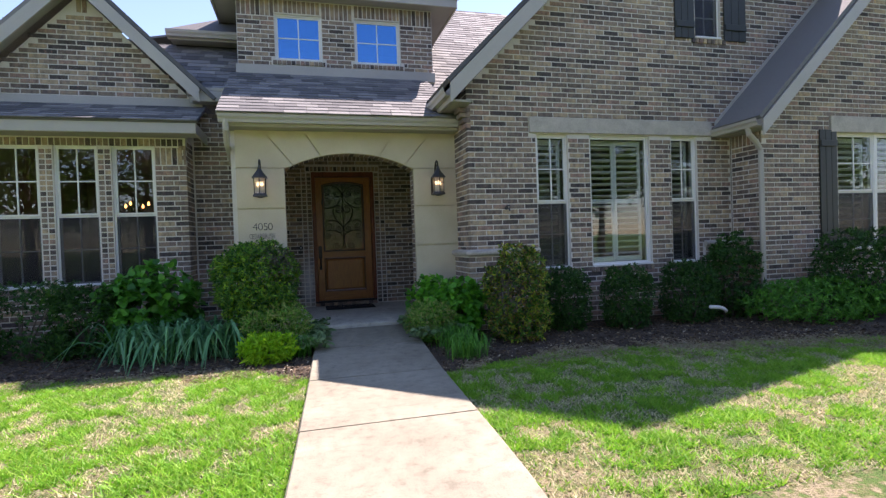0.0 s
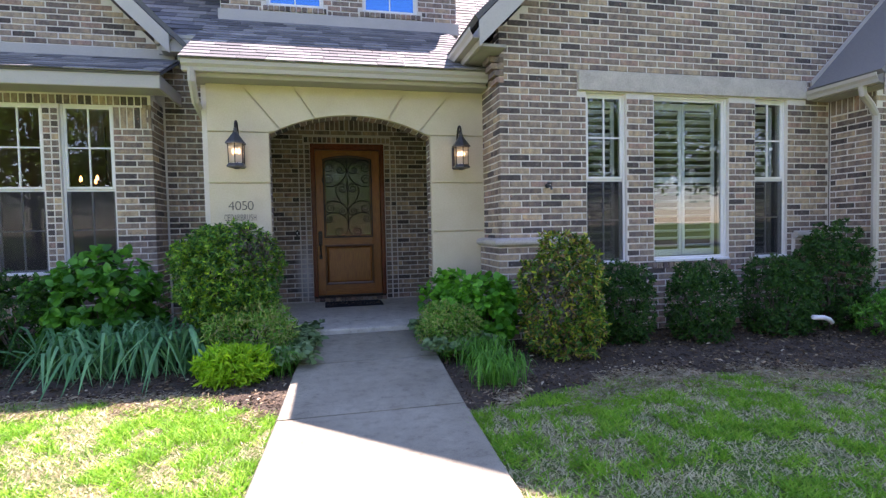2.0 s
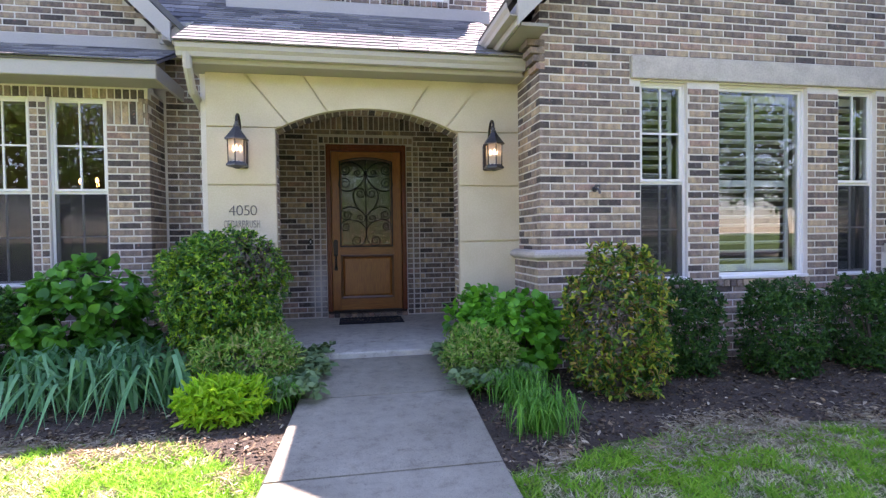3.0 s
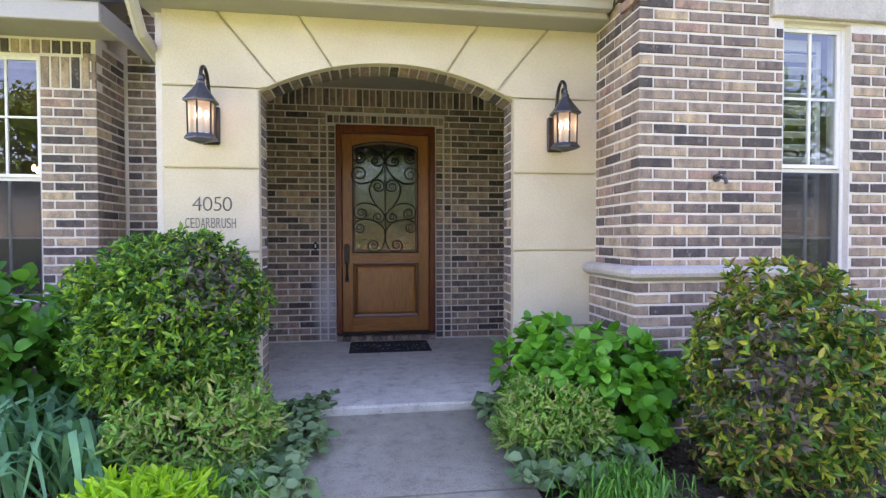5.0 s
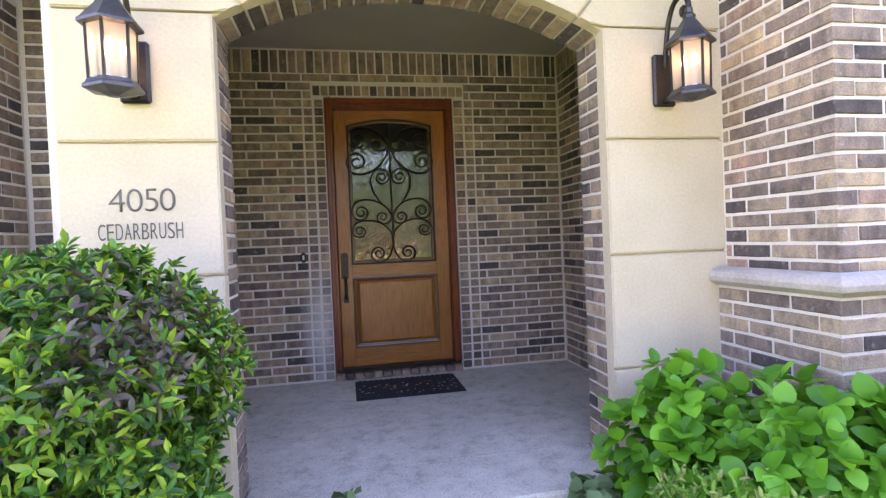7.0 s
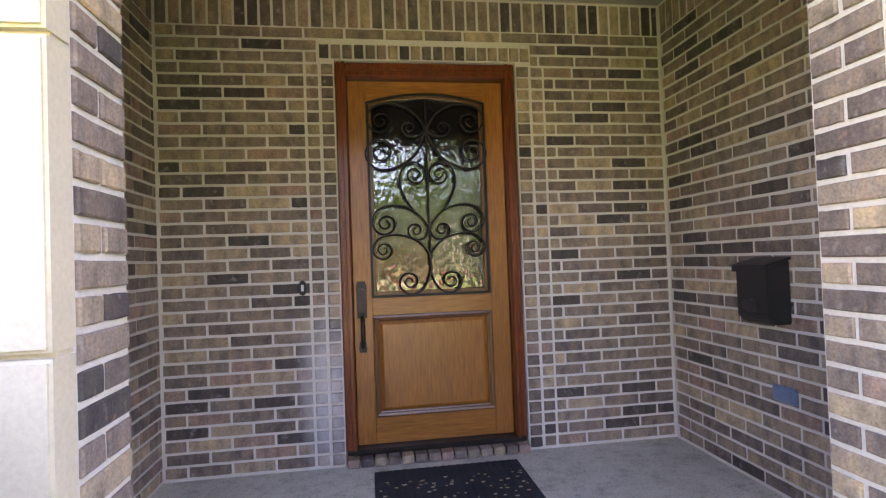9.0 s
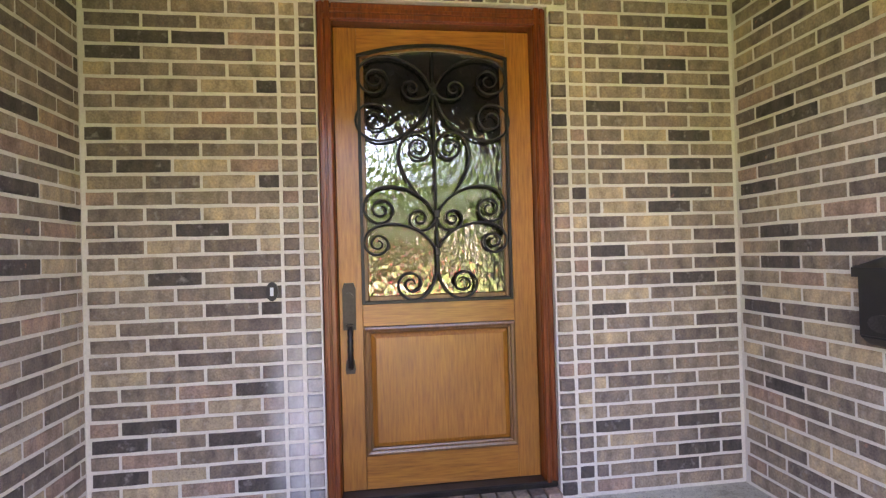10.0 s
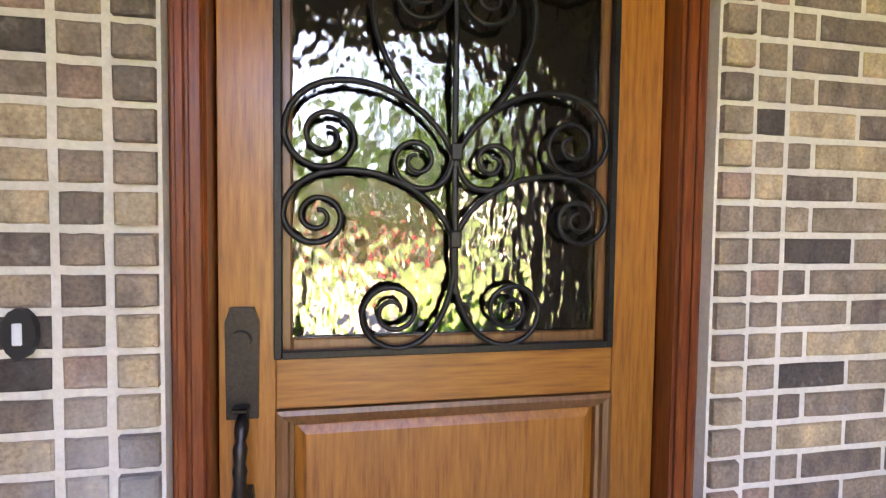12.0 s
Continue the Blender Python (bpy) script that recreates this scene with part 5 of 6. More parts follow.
part("rail", box(0.3525, 1.1465, LY + 0.001, LY + 0.044, LZ0, 0.408, 0.002), RAIL_WOOD, door)
part("rail", box(0.3525, 1.1465, LY + 0.001, LY + 0.044, 1.066, 1.180, 0.002), RAIL_WOOD, door)
GXC, GW = 0.7435, 0.391


def glass_top(x, drop=0.0):
    """The arched upper edge of the door's glass."""
    return 2.515 - drop - 0.06 * ((x - GXC) / GW) ** 2


xs = [0.3525 + (1.1345 - 0.3525) * k / 16 for k in range(17)]
part("rail", prism([*[(x, glass_top(x)) for x in xs], (1.1345, LZ1 - 0.001), (0.3525, LZ1 - 0.001)], LY + 0.001, LY + 0.044), RAIL_WOOD, door)
# raised lower panel with its moulding
bm = bmesh.new()
r0 = [bm.verts.new(p) for p in ((0.353, LY + 0.026, 0.406), (1.146, LY + 0.026, 0.406), (1.146, LY + 0.026, 1.066), (0.353, LY + 0.026, 1.066))]
r1 = [bm.verts.new(p) for p in ((0.385, LY + 0.026, 0.438), (1.114, LY + 0.026, 0.438), (1.114, LY + 0.026, 1.032), (0.385, LY + 0.026, 1.032))]
r2 = [bm.verts.new(p) for p in ((0.415, LY + 0.010, 0.468), (1.084, LY + 0.010, 0.468), (1.084, LY + 0.010, 1.002), (0.415, LY + 0.010, 1.002))]
for a, b in ((r0, r1), (r1, r2)):
    for i in range(4):
        bm.faces.new((a[i], a[(i + 1) % 4], b[(i + 1) % 4], b[i]))
bm.faces.new(r2)
part("panel", bm, DOOR_WOOD, door, "raised and fielded lower panel")


def moulding(x0, x1, z0, z1, w, y0, y1):
    bm = bmesh.new()
    outer = [(x0, z0), (x1, z0), (x1, z1), (x0, z1)]
    prof = [(0.0, y1), (0.0, y0 + 0.003), (w * 0.3, y0), (w * 0.65, y0 + 0.004), (w * 0.75, y0 + 0.014), (w, y0 + 0.017), (w, y1)]
    rings = []
    for o, y in prof:
        rings.append([bm.verts.new((x + (o if x == x0 else -o), y, z + (o if z == z0 else -o))) for x, z in outer])
    for a, b in zip(rings, rings[1:]):
        for i in range(4):
            bm.faces.new((a[i], a[(i + 1) % 4], b[(i + 1) % 4], b[i]))
    return bm


part("panel_moulding", moulding(0.354, 1.146, 0.410, 1.064, 0.036, LY - 0.012, LY + 0.024), MOULD_WOOD, door)
part("glass_lining", box(1.1355, 1.1465, LY + 0.001, LY + 0.044, 1.181, LZ1 - 0.001), DOOR_WOOD, door)
# glass and its bead
part("pane", prism([(0.35, 1.17), (1.137, 1.17), *[(x, glass_top(x, -0.003)) for x in xs[::-1]]], LY + 0.022, LY + 0.028), DOOR_GLASS, door, "rippled cast glass")
bead = bmesh.new()
for q in ((0.3535, 0.386, 1.1765, 2.44), (1.103, 1.1335, 1.1765, 2.44), (0.3865, 1.1025, 1.1765, 1.220)):
    box_in(bead, q[0], q[1], LY + 0.004, LY + 0.021, q[2], q[3], 0.004)
for a, b in zip(xs, xs[1:]):
    prism_in(bead, [(a, glass_top(a) - 0.001), (b, glass_top(b) - 0.001), (b, glass_top(b) - 0.022), (a, glass_top(a) - 0.022)], LY + 0.004, LY + 0.021)
part("bead", bead, MOULD_WOOD, door)
IY = LY - 0.014
iron = bmesh.new()
for q in ((0.350, 0.367, 1.180, 2.445), (1.122, 1.139, 1.180, 2.445), (0.367, 1.122, 1.180, 1.197)):
    box_in(iron, q[0], q[1], IY - 0.006, LY - 0.001, q[2], q[3], 0.002)
xe = [0.350 + (1.139 - 0.350) * k / 20 for k in range(21)]
for a, b in zip(xe, xe[1:]):
    prism_in(iron, [(a, glass_top(a) + 0.004), (b, glass_top(b) + 0.004), (b, glass_top(b) - 0.011), (a, glass_top(a) - 0.011)], IY - 0.006, LY - 0.001)
part("iron_border", iron, IRON, door, "black wrought iron border")


def at(a, b):
    """A place on the scrollwork's drawing, in metres on the door."""
    return Vector((0.741 + (a - 393) * 0.00150, IY, 1.172 + (960 - b) * 0.00145))


def scroll(p0, c0, c1, centre, r0, start, sense, side, turns=1.75):
    """A bar that leaves p0 towards c0, arrives from c1 on a spiral round centre, and curls in."""
    def flip(p):
        return (p[0] if side > 0 else 786 - p[0], p[1])
    cx, cz = centre
    s = (cx + r0 * math.cos(radians(start)), cz - r0 * math.sin(radians(start)))
    pts = []
    for k in range(15):
        t = k / 15
        q = [(1 - t) ** 3 * p0[i] + 3 * t * (1 - t) ** 2 * c0[i] + 3 * t * t * (1 - t) * c1[i] + t ** 3 * s[i] for i in (0, 1)]
        pts.append(q)
    n = int(26 * turns)
    for k in range(n + 1):
        a = radians(start) + sense * 2 * math.pi * turns * k / n
        r = r0 * (1 - 0.80 * (k / n) ** 0.75)
        pts.append((cx + r * math.cos(a), cz - r * math.sin(a)))
    pts = [at(*flip(p)) for p in pts]
    rad = [0.0072 - 0.0022 * max(0, (k - 15) / n) for k in range(len(pts))]
    part("iron_scroll", tube(pts, rad, 6), IRON, door, "", True)


for side in (1, -1):
    scroll((390, 215), (372, 60), (128, 30), (195, 160), 60, 180, 1, side)
    scroll((390, 170), (385, 228), (350, 232), (318, 190), 38, -90, -1, side, 1.5)
    scroll((390, 195), (370, 330), (260, 385), (190, 300), 78, -90, -1, side)
    scroll((335, 575), (235, 455), (260, 345), (338, 402), 56, 90, -1, side)
    scroll((390, 645), (340, 520), (146, 500), (204, 622), 58, 180, 1, side)
    scroll((392, 640), (385, 695), (360, 700), (335, 655), 42, -90, -1, side, 1.5)
    scroll((392, 775), (350, 650), (146, 640), (192, 742), 48, 180, 1, side)
    scroll((394, 770), (402, 880), (358, 950), (302, 888), 56, -90, -1, side)
part("iron_stem", tube([at(393, 60), at(393, 200), at(393, 620), at(396, 860)], 0.007, 6), IRON, door)
for b in (200, 640, 775):
    part("iron_collar", box(GXC - 0.014, GXC + 0.014, IY - 0.011, IY + 0.011, at(393, b + 14).z, at(393, b - 14).z, 0.004), IRON, door)
# handle set
HX = 0.285
plate = part("handle_plate", prism([(HX - 0.032, 1.055), (HX + 0.032, 1.055), (HX + 0.034, 1.262), (HX + 0.024, 1.293), (HX - 0.024, 1.293), (HX - 0.034, 1.262)], LY - 0.016, LY - 0.001), BRONZE, door, "dark bronze handle plate with a lock")
part("lock", tube([(HX, LY - 0.0165, 1.225), (HX, LY - 0.034, 1.225)], 0.021, 12), BRONZE, plate)
part("thumb_press", box(HX - 0.017, HX + 0.017, LY - 0.05, LY - 0.0165, 1.078, 1.088, 0.003), BRONZE, plate)
gz = [1.065 - 0.20 * k / 14 for k in range(15)]
part("grip", tube([(HX + 0.003, LY - 0.018 - 0.045 * math.sin(math.pi * min(1, k / 14 * 1.0)) ** 0.6, z) for k, z in enumerate(gz)], [0.010 + 0.006 * abs(math.sin(k * 1.1)) for k in range(15)], 8), BRONZE, plate, "", True)
part("grip_foot", prism([(HX - 0.022, 0.835), (HX + 0.022, 0.835), (HX + 0.026, 0.86), (HX + 0.02, 0.905), (HX - 0.02, 0.905), (HX - 0.026, 0.86)], LY - 0.02, LY - 0.001), BRONZE, plate)

# doorbell
bell = thing("doorbell", "small black oval doorbell with a lit white button", "doorbell")
bm = tube([(-0.07, PY - 0.004, 1.27), (-0.07, PY - 0.020, 1.27)], 0.028, 14)
bmesh.ops.scale(bm, vec=(1, 1, 1.65), space=Matrix.Translation((0, 0, -1.27)), verts=bm.verts)
part("cover", bm, BOX_BLACK, bell)
part("button", box(-0.078, -0.062, PY - 0.025, PY - 0.0205, 1.25, 1.29, 0.002), PLASTIC_WHITE, bell, "white button")

# letter box on the side wall
post = thing("letter_box", "black metal wall letter box with an oval pewter badge", "mailbox")
bm = bmesh.new()
bx = PR - 0.004
prof = [(bx, 1.035), (bx - 0.085, 1.035), (bx - 0.125, 1.07), (bx - 0.125, 1.32), (bx, 1.35)]
a = [bm.verts.new((x, 9.09, z)) for x, z in prof]
b = [bm.verts.new((x, 9.31, z)) for x, z in prof]
bm.faces.new(a)
bm.faces.new(b[::-1])
for i in range(5):
    bm.faces.new((a[i], b[i], b[(i + 1) % 5], a[(i + 1) % 5]))
bmesh.ops.bevel(bm, geom=list(bm.edges), offset=0.006, segments=2, affect="EDGES")
part("body", bm, BOX_BLACK, post)
lid = bmesh.new()
prof = [(bx, 1.352), (bx - 0.130, 1.323), (bx - 0.130, 1.295), (bx - 0.140, 1.295), (bx - 0.140, 1.331), (bx, 1.367)]
a = [lid.verts.new((x, 9.082, z)) for x, z in prof]
b = [lid.verts.new((x, 9.318, z)) for x, z in prof]
lid.faces.new(a)
lid.faces.new(b[::-1])
for i in range(6):
    lid.faces.new((a[i], b[i], b[(i + 1) % 6], a[(i + 1) % 6]))
part("lid", lid, BOX_BLACK, post)
bm = tube([(bx - 0.1255, 9.21, 1.125), (bx - 0.132, 9.21, 1.125)], 0.033, 16)
bmesh.ops.scale(bm, vec=(1, 1.7, 1), space=Matrix.Translation((0, -9.21, 0)), verts=bm.verts)
part("badge", bm, PEWTER, post, "oval pewter badge")
outlet = thing("outlet_cover", "small blue-grey plastic outlet cover on the brick wall", "outlet")
part("cover", box(PR - 0.035, PR - 0.004, 9.07, 9.21, 0.645, 0.725, 0.008), PLASTIC_BLUE, outlet)
part("flap", box(PR - 0.042, PR - 0.0355, 9.08, 9.20, 0.655, 0.715, 0.003), PLASTIC_BLUE, outlet)

# door mat
mat_thing = thing("doormat", "dark ribbed doormat with pale specks in front of the door", "doormat")
part("mat_base", box(0.33, 1.21, 9.44, 9.99, 0.151, 0.160, 0.004), RUBBER, mat_thing)
rib = None
for k in range(18):
    x = 0.36 + k * 0.046
    if rib is None:
        ob = part("rib", box(-0.014, 0.014, -0.255, 0.255, 0, 0.009, 0.003), RUBBER, mat_thing)
        rib = ob.data
    else:
        ob = new("rib", rib)
        ob.parent = mat_thing
    ob.location = (x + 0.012, 9.715, 0.160)
rng = random.Random(5)
bm = bmesh.new()
for k in range(70):
    x, y = rng.uniform(0.36, 1.18), rng.uniform(9.47, 9.80)
    s = rng.uniform(0.004, 0.011)
    box_in(bm, x - s, x + s, y - s * 0.5, y + s * 0.5, 0.1695, 0.1715)
ob = part("specks", bm, LITTER, mat_thing, "pale specks of dust and leaf")
tagged(ob, "", "", "", "stuff")

# ---- wall lanterns ----
NX, NY, NZ = 0.0, -0.235, 0.0    # lantern's axis from its back plate


def lantern():
    """A six-sided wall lantern on a curled arm; its origin is on the wall behind it."""
    t = thing("wall_lantern", "lit bronze six-sided wall lantern on a curled arm", "lantern", "lanterns beside the arch")
    part("back_plate", box(-0.062, 0.062, -0.032, -0.001, -0.135, 0.135, 0.01), BRONZE, t)
    arm = [(0, -0.03, 0.06), (0, -0.045, 0.16), (0, -0.07, 0.27), (0, -0.11, 0.345), (0, -0.165, 0.37), (0, -0.215, 0.345), (0, -0.235, 0.30), (0, -0.215, 0.265), (0, -0.185, 0.275), (0, -0.185, 0.30), (0, -0.205, 0.305)]
    fine = []
    for i in range(len(arm) - 1):
        p0, p1, p2, p3 = (Vector(arm[max(0, min(len(arm) - 1, i + d))]) for d in (-1, 0, 1, 2))
        for s in range(4):
            u = s / 4
            fine.append(0.5 * ((2 * p1) + (p2 - p0) * u + (2 * p0 - 5 * p1 + 4 * p2 - p3) * u * u + (3 * p1 - p0 - 3 * p2 + p3) * u ** 3))
    part("arm", tube(fine, 0.013, 8), BRONZE, t, "", True)
    part("bracket", box(-0.02, 0.02, -0.15, -0.0325, -0.118, -0.10, 0.003), BRONZE, t)
    cap = bmesh.new()
    lathe_in(cap, NX, NY, [(0.018, 0.285), (0.018, 0.262), (0.030, 0.250), (0.028, 0.235), (0.058, 0.19), (0.104, 0.132), (0.116, 0.120), (0.116, 0.108), (0.092, 0.106)], 6, 0.5)
    part("cap", cap, PEWTER, t, "weathered grey metal cap")
    part("finial", lathe_in(bmesh.new(), NX, NY, [(0.006, 0.286), (0.013, 0.296), (0.006, 0.306)], 8), BRONZE, t)
    base = bmesh.new()
    lathe_in(base, NX, NY, [(0.090, -0.105), (0.096, -0.118), (0.108, -0.13), (0.108, -0.142), (0.05, -0.155), (0.02, -0.165)], 6, 0.5)
    part("base", base, PEWTER, t, "weathered grey metal base")
    for k in range(6):
        a0, a1 = math.pi / 3 * (k + 0.5), math.pi / 3 * (k + 1.5)
        lo = [(NX + 0.084 * math.cos(a), NY + 0.084 * math.sin(a)) for a in (a0, a1)]
        hi = [(NX + 0.087 * math.cos(a), NY + 0.087 * math.sin(a)) for a in (a0, a1)]
        part("bar", tube([(*lo[0], -0.106), (*hi[0], 0.107)], 0.007, 4), BRONZE, t)
        g = bmesh.new()
        g.faces.new([g.verts.new(p) for p in ((*lo[0], -0.1), (*lo[1], -0.1), (*hi[1], 0.104), (*hi[0], 0.104))])
        bmesh.ops.solidify(g, geom=g.faces[:], thickness=0.003)
        pane = part("pane", g, LANTERN_GLASS, t)
        pane.visible_shadow = False
    for dx, dy in ((-0.03, 0.012), (0.03, 0.012), (0.0, -0.03)):
        part("candle", lathe_in(bmesh.new(), NX + dx, NY + dy, [(0.011, -0.104), (0.011, 0.0)], 8), PLASTIC_WHITE, t, "white candle sleeve")
        part("bulb", lathe_in(bmesh.new(), NX + dx, NY + dy, [(0.006, 0.001), (0.016, 0.02), (0.015, 0.035), (0.004, 0.062)], 8), BULB, t, "glowing candle bulb", True)
    return t


lamp = lantern()
lamp.matrix_world = pose(-0.567, SY0, 2.165)
copy_thing(lamp, pose(1.988, SY0, 2.165))

# ---- engraved address ----


def letters(text, x0, x1, z0, z1):
    """Flat letters of the built-in font, fitted between x0 and x1, z0 and z1, on the stone."""
    cu = bpy.data.curves.new("letters", "FONT")
    cu.body, cu.align_x, cu.offset = text, "LEFT", -0.014
    tmp = new("letters_source", cu)
    bpy.context.view_layer.update()
    me = bpy.data.meshes.new_from_object(tmp.evaluated_get(bpy.context.evaluated_depsgraph_get()))
    bpy.data.objects.remove(tmp)
    co = np.array([v.co[:] for v in me.vertices])
    lo, hi = co.min(0), co.max(0)
    for v in me.vertices:
        v.co = (x0 + (v.co.x - lo[0]) / (hi[0] - lo[0]) * (x1 - x0), 0.0, z0 + (v.co.y - lo[1]) / (hi[1] - lo[1]) * (z1 - z0))
    bm = bmesh.new()
    bm.from_mesh(me)
    r = bmesh.ops.extrude_face_region(bm, geom=bm.faces[:])
    bmesh.ops.translate(bm, vec=(0, 0.003, 0), verts=[v for v in r["geom"] if isinstance(v, bmesh.types.BMVert)])
    bmesh.ops.translate(bm, vec=(0, SY0 - 0.0035, 0), verts=bm.verts)
    return bm


sign = thing("house_number", "dark engraved house number 4050 on cream stone", "house number")
for ch, a, b in (("4", -0.705, -0.640), ("0", -0.632, -0.568), ("5", -0.560, -0.505), ("0", -0.497, -0.433)):
    part("numeral", letters(ch, a, b, 1.560, 1.660), LETTER, sign)
sign = thing("street_name", "narrow engraved street name CEDARBRUSH on cream stone", "lettering")
for i, ch in enumerate("CEDARBRUSH"):
    a = -0.752 + i * 0.0352
    part("letter", letters(ch, a, a + 0.0275, 1.437, 1.508), LETTER, sign)

# ---- things on the walls and in the beds ----
tap = thing("wall_tap", "small grey metal hose tap on the brick wall", "tap")
part("spout", tube([(2.90, RY, 1.77), (2.90, RY - 0.05, 1.77), (2.915, RY - 0.075, 1.755), (2.92, RY - 0.08, 1.72)], 0.013, 8), PEWTER, tap)
part("handle", box(2.878, 2.934, RY - 0.062, RY - 0.048, 1.79, 1.812, 0.004), PEWTER, tap)
part("flange", tube([(2.90, RY - 0.001, 1.77), (2.90, RY - 0.012, 1.77)], 0.028, 12), PEWTER, tap)

pipe = thing("drain_pipe", "short white plastic drain pipe end above the mulch", "pipe")
part("pipe", tube([(5.80, 6.16, 0.17), (5.75, 6.15, 0.21), (5.66, 6.13, 0.238), (5.46, 6.08, 0.262)], 0.026, 10), PLASTIC_WHITE, pipe, "", True)
part("stake", tube([(5.76, 6.155, 0.19), (5.76, 6.155, -0.05)], 0.008, 6), BRONZE, pipe, "thin dark metal stake")


def board_shutter(x0, x1, z0, z1, y):
    """A plank shutter with two battens, fixed flat on the wall."""
    s = thing("window_shutter", "dark painted wooden board shutter fixed beside a window", "shutter", "outside shutters")
    n = 3
    for k in range(n):
        a, b = x0 + (x1 - x0) * k / n, x0 + (x1 - x0) * (k + 1) / n
        part("board", box(a + 0.003, b - 0.003, y - 0.028, y - 0.003, z0, z1, 0.003), SHUTTER_SHADE_DARK, s)
    for z in (z0 + 0.22, z1 - 0.22):
        part("batten", box(x0 + 0.01, x1 - 0.01, y - 0.05, y - 0.0285, z - 0.05, z + 0.05, 0.004), SHUTTER_SHADE_DARK, s)
    return s


board_shutter(8.10, 8.46, 0.97, 2.90, QY)
board_shutter(10.30, 10.66, 0.97, 2.86, QY)
board_shutter(5.90, 6.27, 4.47, 5.95, RY)
board_shutter(6.86, 7.30, 4.47, 5.95, RY)

# chandelier in the room behind the bay
ch = thing("chandelier", "bronze ring chandelier with glowing candle bulbs", "chandelier")
CX, CY, CZ = -2.95, 10.7, 2.10
part("rod", tube([(CX, CY, 2.995), (CX, CY, CZ)], 0.012, 8), BRONZE, ch)
part("hub", lathe_in(bmesh.new(), CX, CY, [(0.02, CZ + 0.1), (0.05, CZ + 0.05), (0.03, CZ), (0.06, CZ - 0.06), (0.01, CZ - 0.12)], 10), BRONZE, ch)
for k in range(8):
    a = k * math.pi / 4
    c, s = math.cos(a), math.sin(a)
    part("arm", tube([(CX + c * r, CY + s * r, CZ + z) for r, z in ((0.02, -0.03), (0.15, -0.09), (0.28, -0.07), (0.36, 0.0), (0.37, 0.03))], 0.009, 6), BRONZE, ch)
    part("bulb", lathe_in(bmesh.new(), CX + c * 0.37, CY + s * 0.37, [(0.010, CZ + 0.031), (0.022, CZ + 0.05), (0.022, CZ + 0.07), (0.006, CZ + 0.105)], 8), CANDLE, ch, "glowing candle bulb", True)

# ---- plants ----


def unit(a):
    return a / np.maximum(1e-9, np.linalg.norm(a, axis=1))[:, None]


def leaf_arrays(base, d, length, width, rng, fold=0.25, lie=None):
    """Folded leaves, each two quads: arrays of vertices and faces. lie: the normals they tend to."""
    n = len(base)
    d = unit(d)
    ref = rng.normal(size=(n, 3)) if lie is None else lie + 0.7 * rng.normal(size=(n, 3))
    side = unit(np.cross(d, ref))
    up = np.cross(side, d)
    ln, wd = length[:, None], width[:, None]
    rows = [base, base + d * ln * 0.30 + side * wd * 0.42 + up * wd * fold, base + d * ln * 0.68 + side * wd * 0.40 + up * wd * fold * 0.8, base + d * ln - up * ln * 0.12,
            base + d * ln * 0.68 - side * wd * 0.40 + up * wd * fold * 0.8, base + d * ln * 0.30 - side * wd * 0.42 + up * wd * fold]
    v = np.stack(rows, 1).reshape(-1, 3)
    i = np.arange(n)[:, None] * 6
    f = np.concatenate([i + np.array([[0, 1, 2, 3]]), i + np.array([[0, 3, 4, 5]])])
    return v, f


def broad_leaf_arrays(base, d, length, width, rng, lie):
    """Broad rounded leaves, cupped along the midrib and drooping at the tip, each ten quads."""
    n = len(base)
    d = unit(d)
    side = unit(np.cross(d, lie + 0.55 * rng.normal(size=(n, 3))))
    up = np.cross(side, d)
    ln, wd = length[:, None], width[:, None]
    cup = rng.uniform(0.05, 0.22, (n, 1))
    droop = rng.uniform(0.05, 0.40, (n, 1))
    rows = []
    for t, w in ((0, 0.04), (0.14, 0.36), (0.38, 0.5), (0.64, 0.47), (0.86, 0.29), (1, 0.03)):
        mid = base + d * ln * t - up * ln * droop * t * t
        for s in (-1, 0, 1):
            rows.append(mid + side * wd * w * s + up * wd * w * cup * abs(s) * 2)
    v = np.stack(rows, 1).reshape(-1, 3)
    i = np.arange(n)[:, None] * 18
    f = np.concatenate([i + np.array([[k * 3 + c, k * 3 + c + 1, k * 3 + c + 4, k * 3 + c + 3]]) for k in range(5) for c in (0, 1)])
    return v, f


